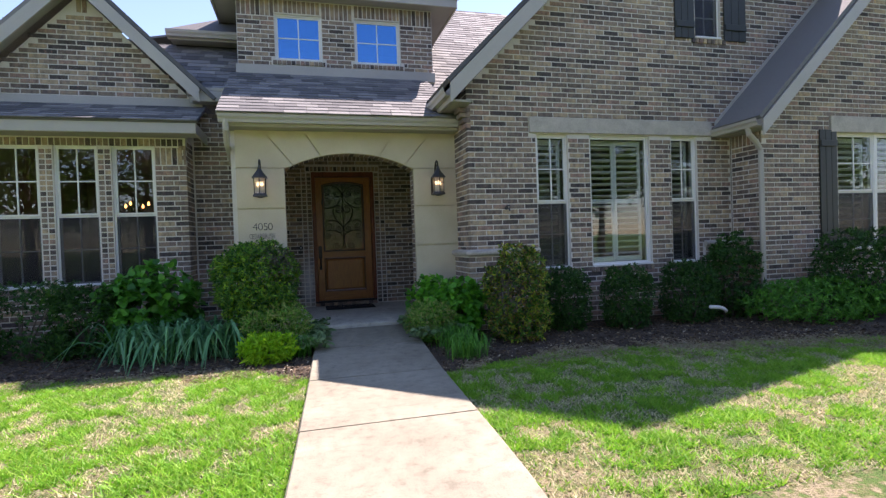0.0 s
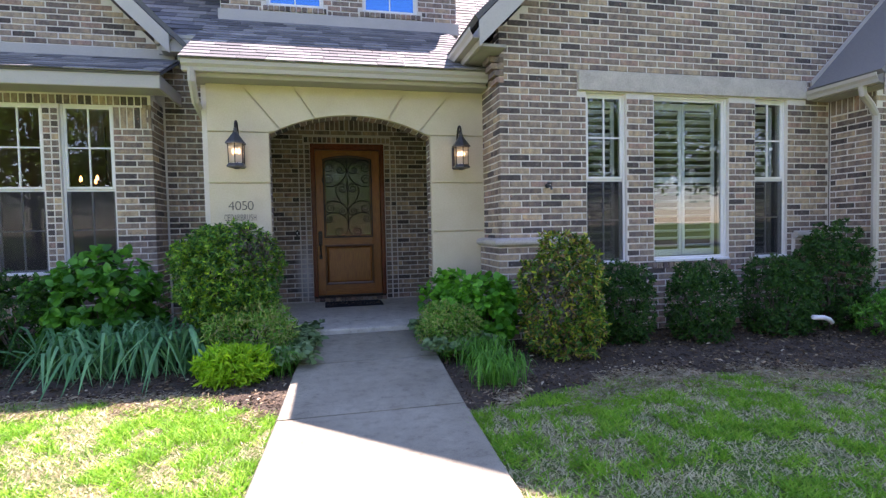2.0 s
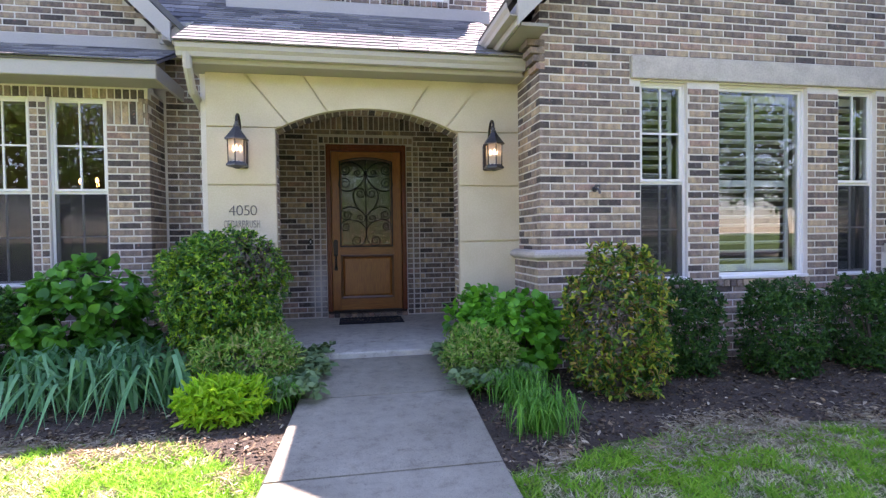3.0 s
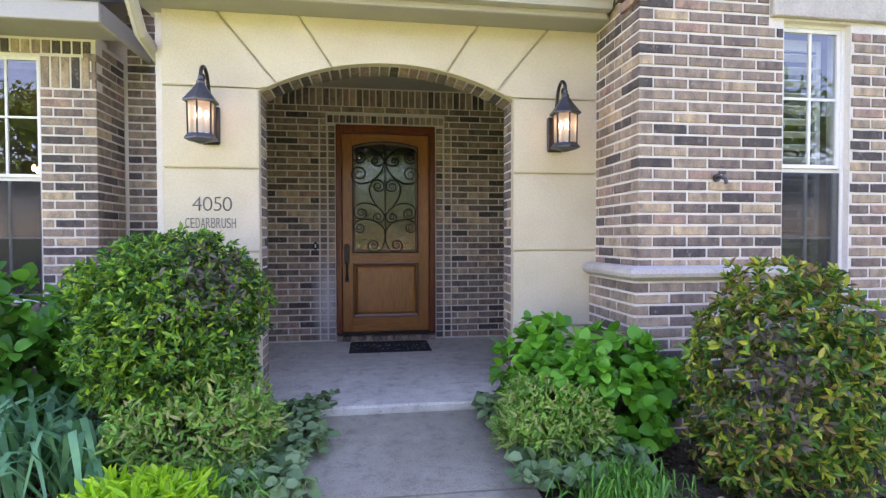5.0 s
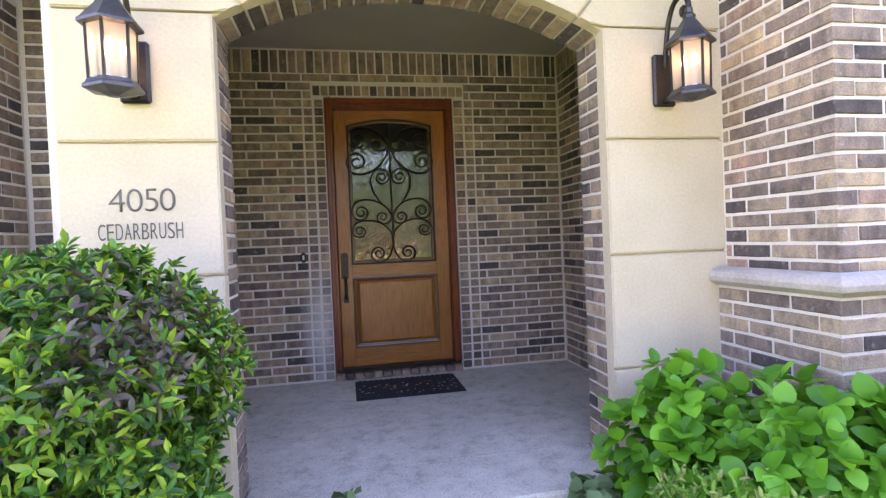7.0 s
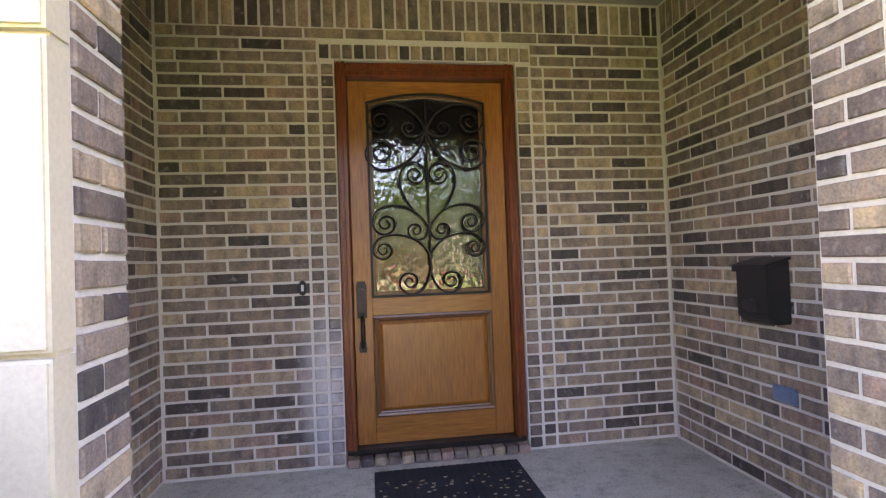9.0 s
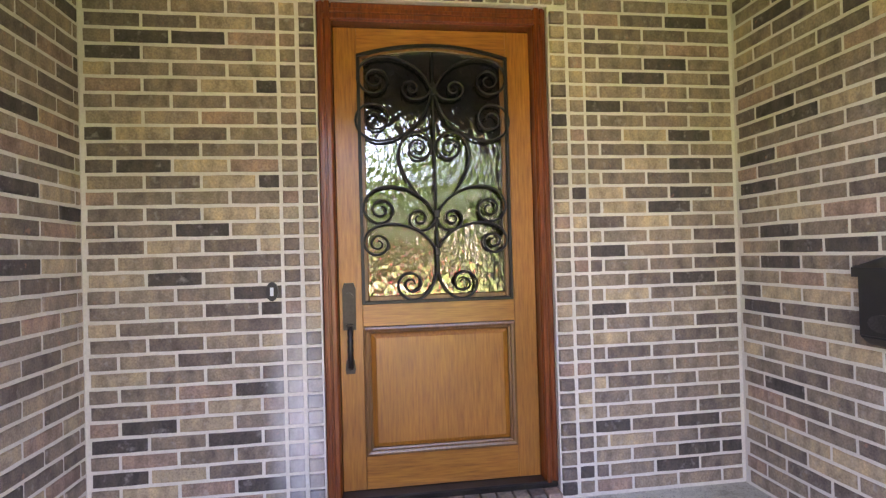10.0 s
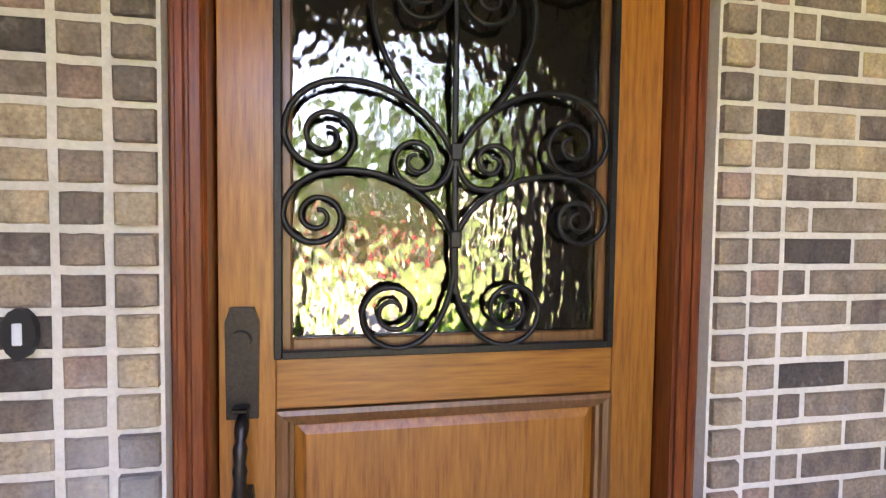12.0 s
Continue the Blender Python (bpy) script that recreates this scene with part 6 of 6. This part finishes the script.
def shrub(name, label, x, y, z0, z1, rx, ry, leaves_n, size, material, seed, square=2.4, aspect=0.5, lumps=0.10, stems=7, whorl=0, bronze=None):
    """A clipped or loose shrub: stems from the ground and a crown of folded leaves over lumpy boughs."""
    rng = np.random.default_rng(seed)
    s = thing(name, label, "shrub")
    if whorl:
        leaves_n //= whorl
    h = (z1 - z0) / 2
    zc = (z1 + z0) / 2
    q = unit(rng.normal(size=(leaves_n, 3)))
    p = np.sign(q) * np.abs(q) ** (2 / square)
    p = p / np.max([np.sum(np.abs(p) ** square, 1) ** (1 / square)], 0)[:, None]
    bumps = unit(rng.normal(size=(60, 3)))
    near = (q @ bumps.T).max(1)
    r = (1 - rng.random(leaves_n) ** 1.7 * 0.45) * (1 - lumps + lumps * 2.2 * np.clip((near - 0.86) / 0.12, 0, 1)) + rng.normal(size=leaves_n) * 0.025
    base = np.stack([x + p[:, 0] * rx * r, y + p[:, 1] * ry * r, zc + p[:, 2] * h * r], 1)
    d = q * 0.5 + rng.normal(size=q.shape) * 0.7 + np.array([[0, 0, 0.25]])
    if whorl:
        axis = unit(q * 0.9 + rng.normal(size=q.shape) * 0.35 + np.array([[0, 0, 0.45]]))
        one = unit(np.cross(axis, rng.normal(size=q.shape)))
        two = np.cross(axis, one)
        axis, one, two, base, q = (np.repeat(m, whorl, 0) for m in (axis, one, two, base, q))
        leaves_n = len(base)
        turn = np.tile(np.arange(whorl) * 2.4, leaves_n // whorl) + rng.normal(size=leaves_n) * 0.3
        tilt = np.tile(np.linspace(0.5, 1.45, whorl), leaves_n // whorl) + rng.normal(size=leaves_n) * 0.15
        d = axis * np.cos(tilt)[:, None] + (one * np.cos(turn)[:, None] + two * np.sin(turn)[:, None]) * np.sin(tilt)[:, None]
        base = base + axis * (size * 0.25 * np.cos(tilt))[:, None]
        q = axis
    ln = size * rng.uniform(0.6, 1.25, leaves_n)
    if aspect > 0.7:
        v, f = broad_leaf_arrays(base, d + np.array([[0, 0, -0.15]]), ln, ln * aspect, rng, q + np.array([[0, 0, 0.9]]))
    else:
        v, f = leaf_arrays(base, d, ln, ln * aspect, rng, lie=q * (2.0 if whorl else 1.0) + np.array([[0, 0, 0.5]]))
    if bronze:
        toward, spread, hue = bronze
        side = unit(np.array([toward], float))
        off = unit((base - np.array([[x, y, zc]])) / np.array([[rx, ry, h]]))
        pick = (off @ side[0]) + 0.12 * rng.normal(size=len(off)) > spread
        corner = v.reshape(len(base), -1, 3)
        bv = corner[pick].reshape(-1, 3)
        k6 = np.arange(pick.sum())[:, None] * 6
        dark = new("new_growth", numpy_mesh("new_growth", bv, np.concatenate([k6 + np.array([[0, 1, 2, 3]]), k6 + np.array([[0, 3, 4, 5]])]), hue))
        dark.parent = s
        tagged(dark, "dark bronze new leaves", "", "", "stuff")
        v = corner[~pick].reshape(-1, 3)
        k6 = np.arange((~pick).sum())[:, None] * 6
        f = np.concatenate([k6 + np.array([[0, 1, 2, 3]]), k6 + np.array([[0, 3, 4, 5]])])
    ob = new("crown", numpy_mesh("crown", v, f, material))
    if aspect > 0.7:
        ob.data.polygons.foreach_set("use_smooth", np.ones(len(ob.data.polygons), dtype=bool))
    ob.parent = s
    for k in range(stems):
        a = rng.uniform(0, 6.28)
        t = rng.uniform(0.3, 0.8)
        e = (x + math.cos(a) * rx * t, y + math.sin(a) * ry * t, zc + h * rng.uniform(-0.1, 0.5))
        b0 = (x + math.cos(a) * 0.06, y + math.sin(a) * 0.06, -0.06)
        m = ((b0[0] * 2 + e[0]) / 3, (b0[1] * 2 + e[1]) / 3, (b0[2] + e[2]) / 2)
        part("stem", tube([b0, m, e], [0.014, 0.010, 0.004], 5), BARK, s)
    return s


def strap_clump(name, label, x, y, n, height, spread, width, material, seed, droop=1.0, rx=0.1, ry=0.1, category="plant", split=False):
    """A clump of arching strap leaves that spring from the ground."""
    rng = np.random.default_rng(seed)
    s = thing(name, label, category)
    seg = 7
    verts, faces = [], []
    for k in range(n):
        a = rng.uniform(0, 6.283)
        bx, by = x + rng.normal() * rx, y + rng.normal() * ry
        H, S, W = height * rng.uniform(0.65, 1.15), spread * rng.uniform(0.35, 1.2), width * rng.uniform(0.6, 1.15)
        dirv = np.array([math.cos(a), math.sin(a)])
        side = np.array([-dirv[1], dirv[0]])
        tw = rng.uniform(-0.5, 0.5)
        i0 = len(verts)
        for j in range(seg + 1):
            t = j / seg
            out = S * t ** 1.25
            z = -0.03 + H * (math.sin(min(1.0, t * 1.55) * math.pi / 2) - droop * 1.6 * max(0, t - 0.5) ** 1.5)
            w = W * (0.7 + 0.6 * t if t < 0.5 else 1.0) * (1 - max(0, t - 0.5) ** 2 * 3.6)
            cxy = np.array([bx, by]) + dirv * out
            for sgn in (-1, 1):
                o = side * sgn * w / 2
                verts.append((cxy[0] + o[0], cxy[1] + o[1], z + sgn * tw * w * 0.4))
        for j in range(seg):
            b = i0 + 2 * j
            faces.append((b, b + 1, b + 3, b + 2))
        if split:
            leaf = new("leaf", numpy_mesh("leaf", np.array(verts), np.array(faces), material))
            leaf.data.polygons.foreach_set("use_smooth", np.ones(len(leaf.data.polygons), dtype=bool))
            leaf.parent = s
            verts, faces = [], []
    if split:
        return s
    ob = new("leaves", numpy_mesh("leaves", np.array(verts), np.array(faces), material))
    ob.parent = s
    return s


def ground_cover(name, label, x0, x1, y0, y1, n, size, material, seed, height=0.15, inside=None):
    """A low mat of rounded leaves held nearly level on short stalks."""
    rng = np.random.default_rng(seed)
    s = thing(name, label, "ground cover")
    p = np.stack([rng.uniform(x0, x1, n), rng.uniform(y0, y1, n)], 1)
    if inside:
        p = np.array([q for q in p if inside(*q)])
    n = len(p)
    hh = height * (0.35 + 0.65 * np.array([0.5 + 0.5 * noise.noise((a * 4, b * 4, seed)) for a, b in p])) * rng.uniform(0.5, 1.0, n)
    base = np.stack([p[:, 0], p[:, 1], -0.02 + hh + np.array([0.8 * path_z(b) for a, b in p])], 1)
    d = np.stack([rng.normal(size=n), rng.normal(size=n), rng.uniform(-0.35, 0.25, n)], 1)
    ln = size * rng.uniform(0.6, 1.2, n)
    v, f = leaf_arrays(base, d, ln, ln * 0.95, rng, 0.12, np.tile(np.array([[0, 0, 1.2]]), (n, 1)))
    ob = new("leaves", numpy_mesh("leaves", v, f, material))
    ob.parent = s
    return s


shrub("round_shrub", "large rounded evergreen shrub with small glossy green leaves beside the arch", -0.63, 7.26, 0.40, 1.31, 0.455, 0.43, 21000, 0.048, LEAF_HOLLY, 11, 2.3, 0.40, 0.17, 9, 7, ((0.72, -0.5, 0.62), 0.95, LEAF_BRONZE))
shrub("yellowing_shrub", "rounded shrub with green, yellow and bronze leaves below the brick corner", 2.68, 6.40, 0.03, 1.10, 0.335, 0.35, 8400, 0.058, LEAF_MIXED, 12, 2.5, 0.40, 0.22, 9, 7, ((-0.6, -0.6, 0.2), 0.95, LEAF_BRONZE))
for i, (x, y, rx, top) in enumerate(((3.62, 6.80, 0.28, 0.84), (4.47, 6.58, 0.30, 0.82), (5.53, 6.60, 0.335, 0.84))):
    tagged(shrub("clipped_shrub", "dark green clipped shrub below the windows", x, y, 0.0, top, rx, rx, 7000, 0.042, LEAF_BOX, 20 + i, 2.7, 0.45, 0.12, 7, 5), "", "", "clipped shrubs below the windows")
shrub("tall_shrub", "dark green upright shrub in the corner of the wing", 6.42, 6.72, 0.0, 1.20, 0.37, 0.34, 7000, 0.050, LEAF_BOX, 25, 2.6, 0.42, 0.14, 7, 7)
shrub("wing_shrub", "broad dark green shrub below the wing window", 8.15, 6.0, 0.1, 1.18, 0.60, 0.5, 8400, 0.055, LEAF_BOX, 26, 2.4, 0.42, 0.16, 7, 7)
shrub("low_shrub", "low spreading green shrub in front of the wing", 7.2, 5.95, 0.0, 0.50, 0.85, 0.45, 6600, 0.06, LEAF_SEDGE, 27, 2.4, 0.4, 0.25, 7, 6)
shrub("low_shrub", "low spreading green shrub beside the wing window", 9.2, 5.6, 0.0, 0.55, 0.8, 0.45, 5000, 0.06, LEAF_SEDGE, 28, 2.4, 0.4, 0.2)
for i, (x, rx, top) in enumerate(((-4.7, 0.75, 0.98), (-3.55, 0.66, 0.92))):
    shrub("clipped_hedge", "dark green clipped hedge below the bay windows", x, 7.8, 0.0, top, rx, 0.42, 9000, 0.045, LEAF_BOX, 30 + i, 4.0, 0.42, 0.10, 7, 6)
shrub("bay_shrub", "dark green shrub below the bay window", -2.72, 7.7, 0.0, 0.84, 0.36, 0.34, 5600, 0.048, LEAF_BOX, 33, 2.8, 0.42, 0.14, 7, 7)
# large-leaved plants
shrub("hydrangea", "leafy hydrangea without flowers below the bay, coloured deep green as in shade", -2.0, 7.78, 0.05, 0.98, 0.50, 0.40, 2200, 0.105, LEAF_SHADE, 41, 2.2, 0.75, 0.22, 7, 5)
shrub("hydrangea", "leafy bright green hydrangea without flowers beside the arch", 2.02, 7.10, 0.02, 0.66, 0.40, 0.32, 2000, 0.088, LEAF_HYDRANGEA, 42, 2.4, 0.86, 0.2, 7, 5)
shrub("hydrangea", "leafy green hydrangea shoot at the foot of the stone", 1.72, 7.45, 0.05, 0.70, 0.22, 0.2, 560, 0.095, LEAF_HYDRANGEA, 43, 2.2, 0.84, 0.2, 7, 5)
# feathery plants
shrub("nandina", "low pale green and bronze feathery nandina beside the path", 1.62, 6.90, 0.0, 0.46, 0.26, 0.28, 4200, 0.052, LEAF_NANDINA, 44, 2.2, 0.32, 0.25)
shrub("nandina", "low pale green feathery nandina under the round shrub", -0.42, 6.95, 0.03, 0.56, 0.36, 0.30, 5000, 0.055, LEAF_NANDINA, 45, 2.2, 0.32, 0.25)
ground_cover("ground_cover", "grey-green rounded ground cover leaves spilling on the path", -0.42, 0.30, 6.42, 7.75, 1250, 0.085, LEAF_COVER, 51, 0.26, lambda x, y: x < walk_left(y) + 0.14 + 0.05 * math.sin(y * 9) and x > walk_left(y) - 0.42)
ground_cover("ground_cover", "grey-green rounded ground cover leaves below the hydrangea", 1.15, 2.1, 6.35, 7.75, 1500, 0.085, LEAF_COVER, 52, 0.24, lambda x, y: x > walk_left(y) + 1.27 - 0.04 * math.sin(y * 8) - max(0, y - 7.2) * 0.25 and x < walk_left(y) + 1.95)
# strap-leaved plants
for i, (x, y) in enumerate(((-2.12, 7.02), (-1.66, 6.90), (-1.26, 6.98), (-0.95, 6.84), (-1.88, 7.26), (-1.42, 7.22))):
    tagged(strap_clump("iris_clump", "blue-green iris clump with arching strap leaves", x, y, 42, 0.47, 0.62, 0.033, LEAF_IRIS, 60 + i, 1.7, 0.11, 0.09, split=True), "", "", "iris clumps in the bed")
shrub("lime_shrub", "low bright lime green tuft with narrow leaves in the sun", -0.46, 6.36, -0.02, 0.26, 0.25, 0.17, 1500, 0.085, LEAF_LIME, 71, 2.2, 0.28, 0.2, 3)
for i, (x, y, n, hh) in enumerate(((1.74, 5.68, 260, 0.27), (1.80, 6.30, 260, 0.26), (-0.16, 6.55, 200, 0.25))):
    tagged(strap_clump("sedge_clump", "soft green tuft of fine grass-like leaves in the mulch", x, y, n, hh, 0.18, 0.010, LEAF_SEDGE, 80 + i, 0.8, 0.10, 0.08), "", "", "sedge tufts")

# ---- lawn blades, mulch chips and litter ----


def bed_edge(x):
    for xs_, lo, hi in BEDS:
        if xs_[0] <= x <= xs_[-1]:
            return float(np.interp(x, xs_, lo))
    return 20.0


def lawn_blades(name, label, n, x0, x1, y0, y1, seed, height, material, keep):
    rng = np.random.default_rng(seed)
    p = np.stack([rng.uniform(x0, x1, n), rng.uniform(y0, y1, n)], 1)
    edge = np.full(n, 20.0)
    for xs_, lo, hi in BEDS:
        m = (p[:, 0] >= xs_[0]) & (p[:, 0] <= xs_[-1])
        edge[m] = np.interp(p[m, 0], xs_, lo)
    wl_ = np.where(p[:, 1] < 2.9, -0.45 + 0.30 * np.maximum(0, p[:, 1]) / 2.9, -0.15 + 0.29 * (p[:, 1] - 2.9) / 5.0)
    ok = (p[:, 1] < edge + 0.03 - np.where(p[:, 0] > 1.5, 0.22, 0.08) * rng.random(n) ** 0.5) & ((p[:, 0] < wl_ - 0.01) | (p[:, 0] > wl_ + 1.37))
    p = p[ok]
    patch = np.array([0.7 * noise.noise((a * 1.1, b * 1.1, 3)) + 0.9 * noise.noise((a * 4.3, b * 4.3, 7)) + 0.5 * noise.noise((a * 11, b * 11, 5)) + (0.08 if a > 1.2 else -0.04) for a, b in p])
    p = p[keep(patch, rng)]
    n = len(p)
    a = rng.uniform(0, 6.283, n)
    h = height * rng.uniform(0.5, 1.3, n)
    w = rng.uniform(0.0035, 0.0075, n)
    lean = rng.uniform(0.4, 2.2, n) * h
    b = np.stack([p[:, 0], p[:, 1], np.full(n, GROUND_Z - 0.003)], 1)
    s = np.stack([np.cos(a), np.sin(a), np.zeros(n)], 1) * w[:, None]
    c = rng.uniform(0, 6.283, n)
    tip = b + np.stack([np.cos(c) * lean, np.sin(c) * lean, h], 1)
    v = np.stack([b - s, b + s, tip], 1).reshape(-1, 3)
    f = np.arange(3 * n).reshape(-1, 3)
    ob = new(name, numpy_mesh(name, v, f, material))
    tagged(ob, label, "grass", "", "stuff")


lawn_blades("grass", "short sunlit green lawn grass in uneven tufts", 520000, -6.0, 8.8, 2.2, 7.0, 5, 0.046, GRASS, lambda q, rng: rng.random(len(q)) < np.clip(0.50 - q * 2.6, 0.05, 1.0))
lawn_blades("dry_grass", "pale dry grass blades between the green tufts", 330000, -6.0, 8.8, 2.2, 7.0, 6, 0.024, STRAW, lambda q, rng: rng.random(len(q)) < np.clip(0.45 + q * 2.2, 0.06, 0.9))


def scatter(name, label, n, size, material, seed, boxes, lift=0.0):
    """Small flat scraps strewn on the ground."""
    rng = np.random.default_rng(seed)
    pts = []
    for (x0, x1, y0, y1), share in boxes:
        k = int(n * share)
        pts.append(np.stack([rng.uniform(x0, x1, k), rng.uniform(y0, y1, k)], 1))
    p = np.concatenate(pts)
    p = np.array([q for q in p if not (walk_left(q[1]) - 0.02 < q[0] < walk_left(q[1]) + 1.38) and q[1] > bed_edge(q[0]) - 0.06])
    n = len(p)
    base = np.stack([p[:, 0], p[:, 1], np.full(n, GROUND_Z + 0.03 + lift) + rng.uniform(-0.008, 0.012, n)], 1)
    d = np.stack([rng.normal(size=n), rng.normal(size=n), rng.uniform(-0.25, 0.25, n)], 1)
    ln = size * rng.uniform(0.5, 1.5, n)
    v, f = leaf_arrays(base, d, ln, ln * 0.4, rng, 0.2, np.tile(np.array([[0, 0, 1.0]]), (n, 1)))
    tagged(new(name, numpy_mesh(name, v, f, material)), label, "mulch", "", "stuff")


scatter("mulch_chips", "brown shredded bark mulch chips", 16000, 0.035, CHIP, 91, [((-4.0, 0.0, 5.3, 8.0), 0.4), ((1.3, 7.5, 4.7, 7.2), 0.6)])
scatter("leaf_litter", "pale dry leaves and wood scraps on the mulch", 420, 0.04, LITTER, 92, [((-3.0, 0.0, 5.4, 6.6), 0.35), ((1.4, 6.5, 4.9, 6.6), 0.65)], 0.012)



def thatch(name, label, n, seed, spans):
    """Dry straw and clippings lying along the edge of the beds."""
    rng = np.random.default_rng(seed)
    pts = []
    for x0, x1, inner, outer in spans:
        for x in rng.uniform(x0, x1, int(n * (x1 - x0) / 8)):
            y = bed_edge(x) + rng.normal() * (outer - inner) / 2 + (inner + outer) / 2
            if noise.noise((x * 1.7, y * 1.7, 9)) > -0.12 and not walk_left(y) - 0.02 < x < walk_left(y) + 1.38:
                pts.append((x, y))
    p = np.array(pts)
    k = len(p)
    base = np.stack([p[:, 0], p[:, 1], GROUND_Z + 0.012 + rng.uniform(0, 0.016, k)], 1)
    d = np.stack([rng.normal(size=k), rng.normal(size=k), rng.uniform(-0.15, 0.2, k)], 1)
    ln = rng.uniform(0.025, 0.07, k)
    v, f = leaf_arrays(base, d, ln, ln * 0.16, rng, 0.2, np.tile(np.array([[0, 0, 1.0]]), (k, 1)))
    tagged(new(name, numpy_mesh(name, v, f, LITTER)), label, "straw", "", "stuff")


thatch("dry_thatch", "pale dry grass thatch along the edge of the mulch", 30000, 95, [(1.6, 3.6, -0.30, 0.02), (3.9, 6.9, -0.50, 0.05), (-3.6, -0.15, -0.20, 0.02)])

# ---- what stands behind, seen in the glass ----
road = structure(part("road", box(-120, 120, -22, -13.5, GROUND_Z - 0.1, GROUND_Z + 0.01), ASPHALT), "grey asphalt street in front of the lawn", "road")
structure(part("kerb", box(-120, 120, -13.49, -13.3, GROUND_Z - 0.1, GROUND_Z + 0.12, 0.02), CONCRETE), "pale concrete kerb along the street", "kerb")


def tree(x, y, h, seed):
    """A broad garden tree: a tapered trunk with limbs, and leaves in uneven clumps at their ends."""
    rng = np.random.default_rng(seed)
    t = thing("tree", "leafy green garden tree across the lawn", "tree", "trees along the street")
    bm = bmesh.new()
    tube_in(bm, [(0, 0, -0.1), (0.05, 0.02, h * 0.2), (0.0, 0.1, h * 0.4), (0.1, 0.0, h * 0.8)], [0.24, 0.18, 0.14, 0.04], 8)
    tips = []
    for k in range(16):
        a, z = rng.uniform(0, 6.28), h * rng.uniform(0.28, 0.7)
        ln = h * rng.uniform(0.22, 0.42)
        e = (math.cos(a) * ln, math.sin(a) * ln, z + ln * rng.uniform(0.3, 0.9))
        tube_in(bm, [(0.03, 0.03, z), (e[0] * 0.5, e[1] * 0.5, (z + e[2]) / 2 + 0.15), e], [0.09, 0.05, 0.015], 6)
        tips += [e, (e[0] * 0.65, e[1] * 0.65, z + (e[2] - z) * 0.75 + 0.3)]
    tips.append((0.1, 0, h * 0.86))
    part("trunk", bm, BARK, t)
    per = 170
    base = np.concatenate([np.array(c) + rng.normal(size=(per, 3)) * np.array([[0.62, 0.62, 0.45]]) * h / 8 for c in tips])
    d = rng.normal(size=base.shape) + np.array([[0, 0, -0.3]])
    ln = rng.uniform(0.14, 0.30, len(base))
    v, f = leaf_arrays(base, d, ln, ln * 0.7, rng)
    ob = new("crown", numpy_mesh("crown", v, f, LEAF_TREE))
    ob.parent = t
    t.matrix_world = pose(x, y, 0)
    return t


first = tree(-7.5, -11.5, 8.5, 101)
for x, y, a in ((4.8, -12, 40), (-13, -12.5, 110), (10.5, -11.5, 200), (16.5, -12, 300), (-20, -12, 20), (-2.2, -25, 250), (2.5, -26, 160), (24, -12.5, 80), (32, -13, 0), (-8.5, -26, 70), (8.5, -25, 220), (14, -26, 130), (-28, -13, 160), (-11.8, 17, 50)):
    copy_thing(first, pose(x, y, 0, 0, 0, a))

neighbour = thing("house", "low brick house across the street with a grey hip roof", "house")
part("wall", box(-10, 12, -44, -34, -0.1, 3.0), BRICK_MANY, neighbour)
nr = bmesh.new()
e = [nr.verts.new(p) for p in ((-10.5, -44.5, 3.0), (12.5, -44.5, 3.0), (12.5, -33.5, 3.0), (-10.5, -33.5, 3.0), (-5, -39, 6.6), (7, -39, 6.6))]
for q in ((0, 1, 5, 4), (1, 2, 5), (2, 3, 4, 5), (3, 0, 4), (3, 2, 1, 0)):
    nr.faces.new([e[i] for i in q])
part("roof", nr, SHINGLE, neighbour)
for x in (-8, -4.5, 3.5, 7.5):
    win = part("window", box(x, x + 1.6, -34.0, -33.93, 0.9, 2.5), GLASS, neighbour)
    part("window_frame", box(x - 0.08, x + 1.68, -33.99, -33.95, 0.82, 0.895), WINDOW_PAINT, win)
part("door", box(0, 1.1, -34.0, -33.92, 0, 2.1), CASING_WOOD, neighbour)

bush = shrub("flowering_shrub", "round shrub covered in red flowers near the street", 1.9, -7.5, 0.0, 0.8, 0.4, 0.4, 1500, 0.09, RED_FLOWER, 111, 2.3, 0.8, 0.2)

for k, x in enumerate((-9.5, -4.8, -0.2, 4.6, 9.3)):
    shrub("street_shrub", "broad green shrub across the street before the neighbour's house", x, -31.5 + 0.4 * (k % 2), 0.0, 2.6 + 0.3 * (k % 3), 2.5, 1.2, 2600, 0.26, LEAF_TREE, 120 + k, 2.3, 0.55, 0.2)

# ---- bricks, last ----
for work, near in BRICK_JOBS:
    work.build(near)
